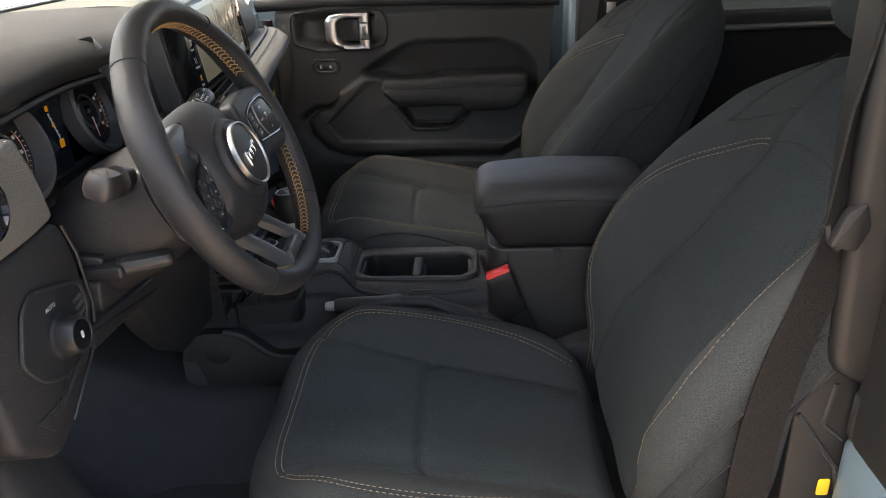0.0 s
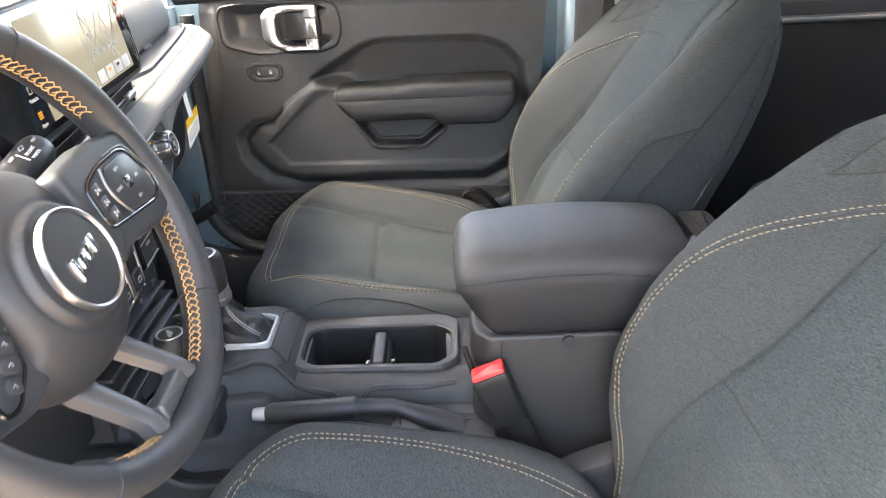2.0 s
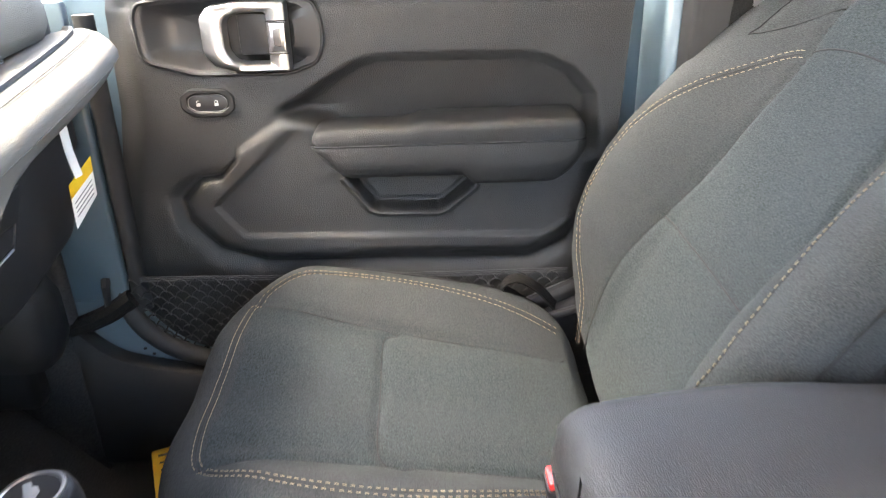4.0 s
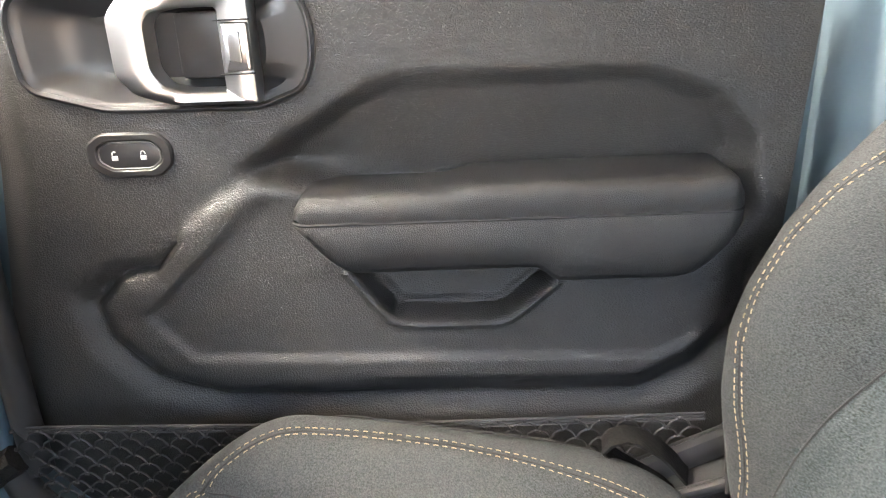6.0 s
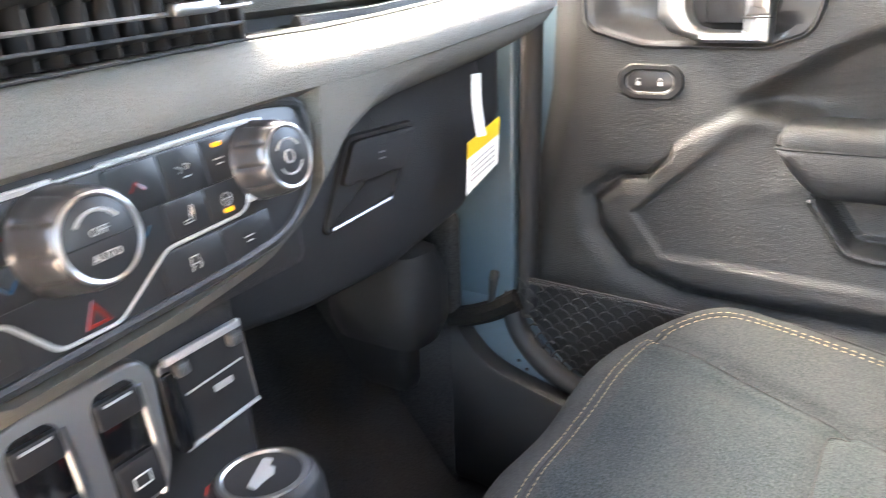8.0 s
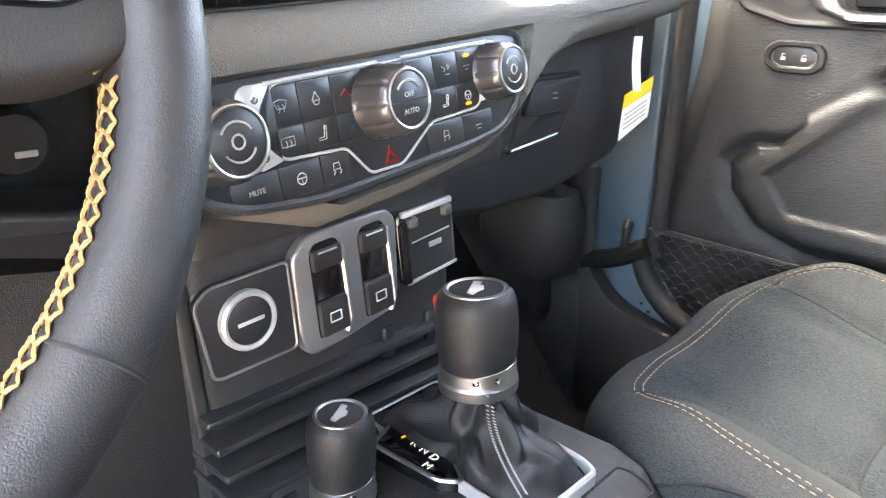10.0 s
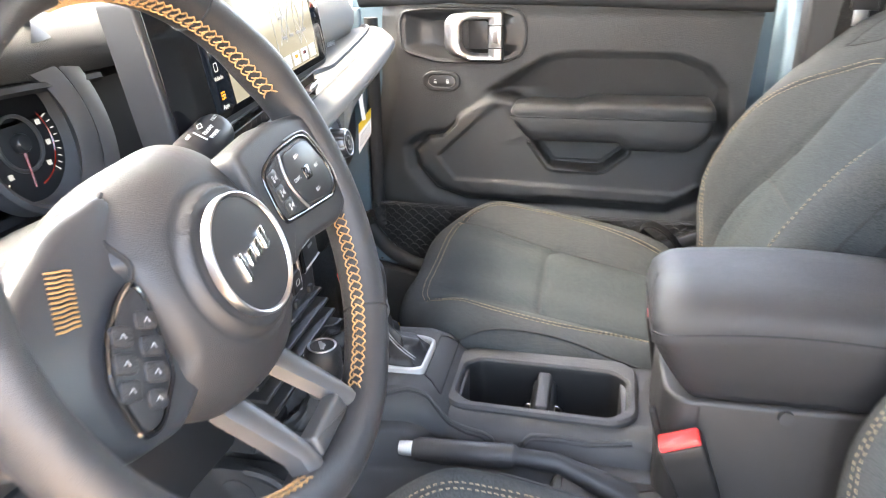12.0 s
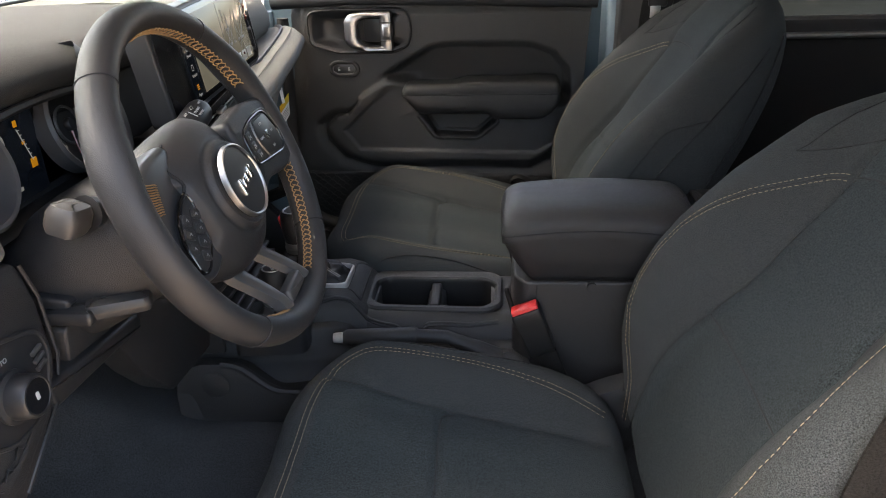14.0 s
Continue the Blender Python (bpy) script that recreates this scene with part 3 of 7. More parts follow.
handle_dish()
HO = [(x + 0.008, z) for x, z in rounded([(-0.262, 1.250), (-0.192, 1.249), (-0.190, 1.250), (-0.190, 1.349), (-0.262, 1.350), (-0.300, 1.345), (-0.312, 1.330), (-0.312, 1.280), (-0.297, 1.262)], 0.006, 4)]
HI = [(x + 0.008, z) for x, z in rounded([(-0.255, 1.264), (-0.222, 1.263), (-0.221, 1.264), (-0.221, 1.334), (-0.255, 1.334), (-0.271, 1.331), (-0.277, 1.322), (-0.277, 1.285), (-0.269, 1.270)], 0.006, 4)]


def pull_handle():
    """Bright frame of the handle, its free end standing off the door."""
    n, rows = len(HO), []
    for s, c in ((0.0, -0.004), (0.0, 0.012), (0.06, 0.019), (0.3, 0.0225), (0.75, 0.0215), (0.93, 0.018), (1.0, 0.008), (1.0, -0.004)):
        rows.append([(o[0] + (i[0] - o[0]) * s, o[1] + (i[1] - o[1]) * s, c + 0.016 * float(smoothstep(-0.22, -0.31, o[0]))) for o, i in zip(HO, HI)])
    v, f = loft(rows, caps=False)
    return mesh("handle", v, f, SATIN, door, "satin bright pull handle", smooth=45, at=DOORF)


handle = pull_handle()
Shape().add(*block((0.024, 0.042, 0.010), 0.003, Matrix.Translation((-0.1960, 1.3, 0.0205))), DOORF).make("hinge_block", SATIN, handle)
Shape().add(*plate(rounded([(-0.2015, 1.289), (-0.191, 1.286), (-0.191, 1.314), (-0.2015, 1.311)], 0.002), 0.026, 0.0278, 0.0006), DOORF).make("emblem", DARK_METAL, handle)
Shape().add(*plate(rounded(rect(0.044, 0.060, -0.238, 1.3), 0.006), -0.022, -0.013, 0.002), DOORF).make("finger_pad", SMOOTH, handle_plate)

for z in (1.277, 1.323):
    Shape().add(*block((0.030, 0.0012, 0.006), 0.0003, Matrix.Translation((-0.197, z, 0.0245)), 1), DOORF).make("split_line", SEAM, handle)

# lock switch
sw = rounded([(-0.341, 1.181), (-0.290, 1.181), (-0.276, 1.193), (-0.276, 1.212), (-0.288, 1.224), (-0.343, 1.225), (-0.358, 1.214), (-0.358, 1.194)], 0.006)
shrink = lambda poly, k, q: [(-0.317 + (x + 0.317) * k, 1.203 + (z - 1.203) * q) for x, z in poly]
lock = Shape().add(*ring_plate(sw, shrink(sw, 0.74, 0.62), -0.004, 0.0045, 0.0020), DOORF).make("lock_switch", MATT_BLACK, door, "black lock switch with white symbols")
Shape().add(*plate(shrink(sw, 0.71, 0.58), -0.004, 0.003, 0.0012), DOORF).make("rocker", SMOOTH, lock)
Shape().add(*tube([(x, z, 0.0026) for x, z in shrink(sw, 0.715, 0.59)], 0.0008, 5, closed=True), DOORF).make("rocker_edge", DARK_METAL, lock)
for x in (-0.3315, -0.304):
    s = Shape().add(*plate(rounded(rect(0.006, 0.0048, x, 1.2005), 0.001), 0.003, 0.0036, 0.0002), DOORF)
    arc = [(x + 0.0022 * math.cos(a), 1.2035 + 0.0034 * math.sin(a), 0.0034) for a in np.linspace(0.1 if x > -0.32 else 0.9, math.pi, 8)]
    s.add(*tube(arc, 0.0006, 5), DOORF)
    s.make("padlock_symbol", WHITE, lock)


def armrest():
    """Padded armrest: sections along its length, seam between cap and belly."""
    secs, seam = [], []
    for i in range(61):
        t = i / 60
        x = -0.160 + 0.418 * t
        e = min(t, 1 - t)
        end = math.sqrt(max(0.0, 1 - (1 - min(1, e / 0.045)) ** 2))
        step = float(smoothstep(0.33, 0.42, t))
        top = 1.166 + 0.006 * step - 0.014 * (1 - end)
        bottom = 1.083 - 0.015 * float(smoothstep(0.54, 0.60, t)) + 0.050 * (1 - min(1, t / 0.13)) ** 1.6 + 0.045 * (1 - min(1, (1 - t) / 0.14)) ** 2
        depth = (0.050 + 0.004 * t) * (0.80 + 0.20 * end)
        back_top = top + 0.003 * step
        s = [(x, bottom + 0.004, -0.03), (x, bottom, 0.010), (x, bottom + 0.003, depth * 0.70), (x, bottom + 0.012, depth * 0.90),
             (x, (bottom + 1.140) / 2, depth * 0.985), (x, 1.1362, depth), (x, 1.1400, depth * 0.965), (x, 1.1438, depth * 0.995),
             (x, top - 0.012, depth * 0.985), (x, top - 0.004, depth * 0.93), (x, top, depth * 0.80), (x, (top + back_top) / 2, depth * 0.4), (x, back_top, 0.0), (x, back_top, -0.03)]
        secs.append(s)
        seam.append((x, 1.1400, depth * 0.970))
    v, f = loft(secs)
    ob = mesh("armrest", v, f, LID, door, "padded black armrest with stitched seam", smooth=60, at=DOORF)
    st = Shape()
    for i in range(0, 60):
        for k in (0.15, 0.65):
            a = Vector(seam[i]).lerp(Vector(seam[i + 1]), k)
            st.add(*block((0.0026, 0.0010, 0.0010), 0.0003, Matrix.Translation(a), 1), DOORF)
    Shape().add(*tube(seam, 0.0016, 5), DOORF).make("armrest_seam", SEAM, ob)
    st.make("stitching", SEAM, ob)
    return ob


armrest()

# map pocket: rim, top bar and knotted net
pocket_rim = smooth_line([(-0.492, 0.952, 0.010), (-0.495, 0.905, 0.030), (-0.480, 0.858, 0.046), (-0.442, 0.815, 0.052), (-0.39, 0.785, 0.052), (-0.32, 0.772, 0.050), (-0.1, 0.768, 0.050), (0.20, 0.775, 0.050)], 0.01)
pocket = Shape().add(*tube(pocket_rim, 0.0165, 10)).make("pocket_rim", RUBBER, door, "black map pocket rim", at=DOORF)
Shape().add(*block((0.030, 0.042, 0.030), 0.009, Matrix.Translation((-0.487, 0.936, 0.006)))).make("pocket_post", PLASTIC, pocket, at=DOORF)


def net():
    s = Shape()
    top = lambda x: 0.932 - 0.012 * (x + 0.46) / 0.7
    for dz in (0.0, -0.0035, -0.007):
        s.add(*tube([(-0.472, top(-0.472) + dz, 0.046), (-0.1, top(-0.1) + dz - 0.002, 0.05), (0.24, top(0.24) + dz, 0.046)], 0.0017, 5))
    pitch, rise, rows = 0.0265, 0.0108, 16
    for r in range(rows):
        for c in range(28):
            x0 = -0.475 + pitch * (c + 0.5 * (r % 2))
            z0 = top(x0) - 0.004 - rise * r
            if x0 > 0.235:
                continue
            for d in (-1, 1):
                x1, z1 = x0 + d * pitch / 2, z0 - rise
                low = float(np.interp(x1, [-0.49, -0.47, -0.44, -0.40, -0.32, 0.25], [0.90, 0.83, 0.79, 0.762, 0.745, 0.745]))
                if z1 < low - 0.01 or x1 < -0.482:
                    continue
                bow = 0.048 - 0.0004 * r
                p, q = Vector((x0, z0, bow)), Vector((x1, z1, bow))
                mid = (p + q) / 2 + Vector((d * 0.002, 0.0022, 0.001))
                s.add(*tube([p, p.lerp(mid, 0.5) + Vector((0, 0.0008, 0)), mid, q.lerp(mid, 0.5) - Vector((0, 0.0008, 0)), q], 0.00135, 4))
            s.add(*block((0.0052, 0.004, 0.004), 0.0012, Matrix.Translation((x0, z0, 0.048)), 1))
    return s


tagged(net().make("net", NET, pocket, "knotted black elastic net", smooth=60, at=DOORF), kind="stuff")

# ---------------------------------------------------------------- seats
def superellipse(hx, hy, p, n):
    out = []
    for i in range(n):
        a = 2 * math.pi * (i + 0.5) / n
        c, s = math.cos(a), math.sin(a)
        r = (abs(c) ** p + abs(s) ** p) ** (-1 / p)
        out.append((hx * r * c, hy * r * s))
    return np.array(out)


def pillow(hx, hy, cx, height, depth, radius, width=None, p=5.0, n=240, rings=44, skirt=0.03, rear=None):
    """An upholstered pad: relief height(x, y) over a rounded outline, edges turned down by radius, then sides down to depth, or to the plane rear."""
    ol = superellipse(hx, hy, p, n)
    levels = [(i / rings, 0.0, 0.0) for i in range(1, rings)]
    for j in range(9):
        t = j / 8 * math.pi / 2
        levels.append((1.0, radius * (1 - math.sin(t)), radius * (1 - math.cos(t))))
    for j in range(1, 5):
        levels.append((1.0, skirt * (j / 4) ** 2, radius + (depth - radius) * j / 4))
    if rear is not None:
        levels.append((1.0, skirt + 0.020, depth))
    verts, faces = [], []
    for s, e, drop in levels:
        e0 = radius if s < 1 else e
        x = ol[:, 0] * (1 - e0 / hx) * s
        y = ol[:, 1] * (1 - e0 / hy) * s
        if width is not None:
            y = y * width(x + cx)
        z = height(x + cx, y) - drop
        if rear is not None and drop > radius:
            f = (drop - radius) / (depth - radius)
            z = (height(x + cx, y) - radius) * (1 - f) + (rear - (0.012 if e > skirt else 0.0)) * f
        verts += np.stack([x + cx, y, z], -1).tolist()
    k = len(levels)
    verts.append((cx, 0, float(height(np.array([cx]), np.array([0.0]))[0])))
    for r in range(k - 1):
        for i in range(n):
            j = (i + 1) % n
            faces.append((r * n + i, r * n + j, (r + 1) * n + j, (r + 1) * n + i))
    faces += [(len(verts) - 1, (i + 1) % n, i) for i in range(n)]
    faces.append(tuple(range((k - 1) * n, k * n)))
    return verts, faces


def mirrored(line):
    return [(x, -y) for x, y in line]


# cushion, seen from above: x back, y across
C_INSERT = smooth_line([(-0.185, 0.170), (-0.11, 0.152), (0.0, 0.140), (0.12, 0.132), (0.27, 0.128)])
C_CROSS = smooth_line([(0.035, -0.150), (0.010, -0.128), (0.001, -0.100), (0.0, 0.0), (0.0, 0.110), (0.006, 0.128), (0.022, 0.137)])
C_STITCH = smooth_line([(0.265, 0.170), (0.16, 0.198), (0.05, 0.216), (-0.06, 0.216), (-0.135, 0.203), (-0.178, 0.176), (-0.198, 0.13), (-0.206, 0.0)])
C_SEAMS = [C_INSERT, mirrored(C_INSERT), C_CROSS]


def cushion_height(x, y):
    a = np.abs(y)
    z = -0.19 * x - 0.35 * np.clip(-0.12 - x, 0, 1) ** 1.5 - 0.9 * np.clip(x - 0.16, 0, 1) ** 2
    z = z + 0.044 * smoothstep(0.115, 0.215, a) * smoothstep(-0.24, -0.10, x) - 0.010 * smoothstep(0.10, 0.0, a)
    z = z + 0.004 * np.cos(x * 11) * smoothstep(0.13, 0.05, a)
    for s in C_SEAMS:
        z = z - 0.007 * np.exp(-(polyline_distance(x, y, s[::4]) / 0.007) ** 2)
    return z


# backrest, seen from its front: v up from the hinge, y across
B_INSERT = smooth_line([(0.0, 0.160), (0.05, 0.166), (0.14, 0.158), (0.25, 0.142), (0.37, 0.124), (0.514, 0.114), (0.60, 0.108), (0.675, 0.103)])
B_STITCH = smooth_line([(0.0, 0.172), (0.08, 0.192), (0.148, 0.215), (0.227, 0.236), (0.30, 0.236), (0.36, 0.224), (0.42, 0.198), (0.47, 0.166), (0.50, 0.140), (0.513, 0.117)])
B_VEE = dense([(0.575, 0.113), (0.505, 0.196), (0.58, 0.184), (0.66, 0.150)])
B_CROSS = dense([(0.252, 0.141), (0.250, 0.0), (0.252, -0.141)])
B_YOKE = smooth_line([(0.514, 0.114), (0.530, 0.07), (0.536, 0.0), (0.530, -0.07), (0.514, -0.114)])
B_SEAMS = [B_INSERT, mirrored(B_INSERT), B_CROSS, B_YOKE, B_VEE, mirrored(B_VEE)]
BACK_PLANE, BACK_SKIRT = -0.142, 0.026


def back_height(v, y):
    """The insert lies flat; the bolsters rise beside it and run out towards the shoulders."""
    a = np.abs(y)
    crest = np.interp(v, [-0.1, 0.0, 0.065, 0.12, 0.175, 0.22, 0.28, 0.33, 0.385, 0.43, 0.47, 0.55, 0.615, 0.70], [-0.02, 0.012, 0.034, 0.062, 0.081, 0.086, 0.085, 0.077, 0.062, 0.048, 0.033, 0.006, -0.028, -0.075])
    field = -0.012 + 0.018 * np.exp(-((v - 0.17) / 0.13) ** 2) - 0.016 * smoothstep(0.38, 0.52, v) - 0.045 * smoothstep(0.54, 0.72, v)
    z = field + (crest - field) * smoothstep(0.112, 0.232, a) - 0.006 * smoothstep(0.12, 0.0, a)
    for s, k in ((B_INSERT, 1), (mirrored(B_INSERT), 1), (B_CROSS, 0.35), (B_YOKE, 0.25), (B_VEE, 0.4), (mirrored(B_VEE), 0.4)):
        z = z - 0.007 * k * np.exp(-(polyline_distance(v, y, s[::4]) / 0.006) ** 2)
    return z


def back_width(v):
    return np.interp(v, [-0.05, 0.05, 0.20, 0.30, 0.44, 0.55, 0.69], [0.90, 0.945, 0.99, 1.0, 0.985, 0.92, 0.78])


def back_side(v, n, s):
    """A point on the side of the backrest, n behind or before the hinge plane."""
    reach = 0.284 * float(back_width(v)) * max(0.0, 1 - abs((v - 0.330) / 0.362) ** 3.7) ** (1 / 3.7)
    top = float(back_height(np.array([v]), np.array([0.24]))[0]) - 0.036
    f = min(1.0, max(0.0, (top - n) / (top - BACK_PLANE)))
    y = reach - BACK_SKIRT * f * f * float(back_width(v))
    if n > top:
        y = reach - 0.036 * (1 - math.cos(math.asin(min(1.0, (n - top) / 0.036))))
    return (v, (y + 0.0004) * s, n)


def on_surface(line, height, lift):
    a = np.array(line)
    z = height(a[:, 0], a[:, 1]) + lift
    return [(x, y, zz) for (x, y), zz in zip(line, z)]


def stitch_row(shape, line, height, pitch=0.0068, length=0.0046, lift=0.0008, m=None):
    """A row of single stitches lying on the surface."""
    pts = on_surface(dense(line, 0.002), height, lift)
    run, last = 0.0, None
    for i in range(1, len(pts)):
        p, q = Vector(pts[i - 1]), Vector(pts[i])
        run += (q - p).length
        if run >= pitch:
            run = 0.0
            d = (q - p).normalized()
            shape.add(*tube([p - d * length / 2, p + d * length * 0.0 + Vector((0, 0, 0.0004)), p + d * length / 2], 0.00055, 5), m)


LEAN_BACK = radians(24.6)


def two_tone(ob, m, line, front=-9.0):
    """Bolsters in a second cloth: all faces outside the seam line of the insert."""
    back_to = m.inverted()
    xs, ys = [p[0] for p in line], [p[1] for p in line]
    for face in ob.data.polygons:
        q = back_to @ face.center
        if abs(q.y) > np.interp(q.x, xs, ys) or q.x < front:
            face.material_index = 1


def build_seat(label, aside=0.0):
    seat = thing("car_seat", label, "car seat", group="front seats")
    v, f = pillow(0.277, 0.272, 0.028, cushion_height, 0.15, 0.045, lambda x: np.interp(x, [-0.25, -0.15, 0.0, 0.31], [0.93, 0.985, 1.0, 0.99]), p=4.4)
    cushion = mesh("cushion", v, f, [FABRIC, FABRIC_SIDE], seat, "grey fabric cushion with tan double stitching", smooth=60)
    two_tone(cushion, Matrix.Identity(4), C_INSERT, -0.190)
    seams, tan = Shape(), Shape()
    for line in C_SEAMS:
        seams.add(*tube(on_surface(line, cushion_height, 0.0004), 0.0011, 5))
    edge = C_STITCH + mirrored(C_STITCH)[::-1]
    seams.add(*tube(on_surface(edge[::2], cushion_height, -0.0004), 0.0012, 5))
    for d in (-0.0042, 0.0042):
        stitch_row(tan, offset_line(edge, d), cushion_height)
    seams.make("seam", SEAM, cushion)
    tagged(tan.make("stitching", THREAD, cushion, "tan double stitching", smooth=0), kind="stuff")
    # welted front panel below the cushion's nose
    welt = smooth_line([(0.16, -0.271, -0.15), (0.0, -0.276, -0.105), (-0.11, -0.270, -0.062), (-0.19, -0.235, -0.055), (-0.238, -0.15, -0.066), (-0.250, 0.0, -0.072),
                        (-0.238, 0.15, -0.066), (-0.19, 0.235, -0.055), (-0.11, 0.270, -0.062), (0.0, 0.276, -0.105), (0.16, 0.271, -0.15)], 0.01)
    Shape().add(*tube(welt, 0.0032, 6)).make("piping", SEAM, cushion)
    for s in (-1, 1):
        Shape().add(*tube(smooth_line([(-0.150, 0.262 * s, 0.004), (-0.117, 0.2655 * s, 0.0206), (-0.073, 0.2595 * s, 0.0413), (-0.016, 0.250 * s, 0.0409), (0.058, 0.248 * s, 0.0278), (0.130, 0.2565 * s, 0.0072), (0.183, 0.2575 * s, -0.0098)], 0.008), 0.0022, 6)).make("side_welt", SEAM, cushion)
    # base
    base = Shape()
    base.add(*block((0.46, 0.44, 0.09), 0.03, Matrix.Translation((0.03, 0, -0.185))))
    base.make("seat_base", PLASTIC, seat, "black plastic seat base")
    for s in (-0.19, 0.19):
        Shape().add(*block((0.52, 0.05, 0.08), 0.012, Matrix.Translation((0.05, s, -0.26)))).make("seat_rail", RUBBER, seat)
    # side shields
    for s in (-1, 1):
        prof = rounded([(-0.16, -0.185), (0.30, -0.205), (0.36, -0.12), (0.36, -0.01), (0.28, -0.035), (0.10, -0.125)], 0.03, 5)
        m = frame_matrix((0, 0.255 * s, 0), (1, 0, 0), (0, 0, 1), (0, -1, 0))
        Shape().add(*plate(prof, -0.02, 0.02, 0.008), m).make("side_shield", PLASTIC, seat, "black plastic seat side shield")
    # backrest
    t, nrm = (math.sin(LEAN_BACK), 0, math.cos(LEAN_BACK)), (-math.cos(LEAN_BACK), 0, math.sin(LEAN_BACK))
    m = frame_matrix((0.300, aside, -0.060), t, (0, 1, 0), nrm)   # columns: up the back, across, towards the sitter
    m.col[1] = (0, 1, 0, 0)
    v, f = pillow(0.362, 0.284, 0.330, back_height, 0.16, 0.036, back_width, p=3.7, skirt=BACK_SKIRT, rear=BACK_PLANE)
    back = mesh("backrest", v, f, [FABRIC, FABRIC_SIDE], seat, "grey fabric backrest with raised bolsters", smooth=60, at=m)
    two_tone(back, m, B_INSERT)
    seams, tan = Shape(), Shape()
    for line in B_SEAMS:
        seams.add(*tube(on_surface(line, back_height, 0.0003), 0.0014, 5), m)
    for line in (B_STITCH, mirrored(B_STITCH)):
        inboard = line[0][1] < 0
        if inboard:
            line = [p for p in line if p[0] < 0.47]
        seams.add(*tube(on_surface(line[::2], back_height, -0.0004), 0.0012, 5), m)
        for d in (0.0,) if inboard else (-0.0042, 0.0042):
            stitch_row(tan, offset_line(line, d), back_height, m=m)
    # welts along the side of the bolsters, and the seam of the rear cover
    for s in (-1, 1):
        for line, r in (([(0.03, 0.010), (0.12, 0.038), (0.20, 0.042), (0.257, 0.036), (0.352, 0.022), (0.405, 0.010), (0.436, -0.024), (0.457, -0.054)], 0.0019),
                        ([(0.05, -0.004), (0.16, 0.006), (0.274, -0.010), (0.377, -0.032), (0.457, -0.056), (0.545, -0.083), (0.61, -0.105)], 0.0021),
                        ([(0.02, -0.118), (0.20, -0.120), (0.40, -0.122), (0.56, -0.124), (0.64, -0.126)], 0.0018)):
            seams.add(*tube([back_side(v_, n_, s) for v_, n_ in smooth_line(line, 0.012)], r, 6), m)
    seams.make("seam", SEAM, back)
    tagged(tan.make("stitching", THREAD, back, "tan double stitching", smooth=0), kind="stuff")
    # head restraint on two posts
    v, f = pillow(0.095, 0.135, 0.775, lambda x, y: 0.03 - 0.5 * (x - 0.775) ** 2 - 0.3 * y ** 2, 0.11, 0.04, p=3.6, n=80, rings=10, skirt=0.03)
    head = mesh("head_restraint", v, f, FABRIC, seat, "grey fabric head restraint", smooth=60, at=m)
    for s in (-0.06, 0.06):
        Shape().add(*tube([(0.62, s, -0.088), (0.74, s, -0.070)], 0.006, 10), m).make("post", MATT_BLACK, head)
    return seat


driver_seat = build_seat("grey fabric driver seat with tan double stitching", 0.016)
driver_seat.matrix_basis = Matrix.Translation((0.0, DRIVER_Y - 0.004, 0.851)) @ Matrix.Rotation(radians(2.5), 4, "X")
passenger_seat = build_seat("grey fabric passenger seat set slightly further forward")
passenger_seat.matrix_basis = Matrix.Translation((-0.060, PASSENGER_Y, 0.892)) @ Matrix.Rotation(radians(2.5), 4, "X")

# ---------------------------------------------------------------- steering wheel and column
WC = Vector((-0.222, DRIVER_Y, 1.288))
SLOPE = Matrix.Rotation(radians(3.6), 4, "X")
WHEEL = Matrix.Translation(WC) @ SLOPE @ frame_matrix((0, 0, 0), (0, 1, 0), (-0.39, 0, 0.921), (0.921, 0, 0.39))   # across, up, towards the driver
RIM, OVAL_R, OVAL_N, RISE = 0.1955, 0.0172, 0.0215, 0.0145   # the rim stands higher than the hub
wheel = thing("steering_wheel", "black leather steering wheel with orange cross stitching", "steering wheel")


def rim_point(a, phi, extra=0.0):
    grip = 1 + 0.10 * sum(math.exp(-(((a - g + math.pi) % (2 * math.pi) - math.pi) / 0.16) ** 2) for g in (radians(28), radians(152)))
    r = RIM + (OVAL_R * grip + extra) * math.cos(phi)
    return (r * math.cos(a), r * math.sin(a) + RISE, -0.011 + (OVAL_N * grip + extra) * math.sin(phi))


verts, faces, N, M = [], [], 120, 20
for i in range(N):
    for j in range(M):
        verts.append(rim_point(2 * math.pi * i / N, 2 * math.pi * j / M))
for i in range(N):
    for j in range(M):
        faces.append((i * M + j, i * M + (j + 1) % M, (i + 1) % N * M + (j + 1) % M, (i + 1) % N * M + j))
rim = mesh("rim", verts, faces, LEATHER, wheel, "black leather rim", smooth=80, at=WHEEL)
for deg in (52, 128, -47, 227):
    a = radians(deg)
    Shape().add(*tube([rim_point(a, 2 * math.pi * j / 24, 0.0002) for j in range(24)], 0.0009, 5, closed=True), WHEEL).make("rim_seam", SEAM, rim)

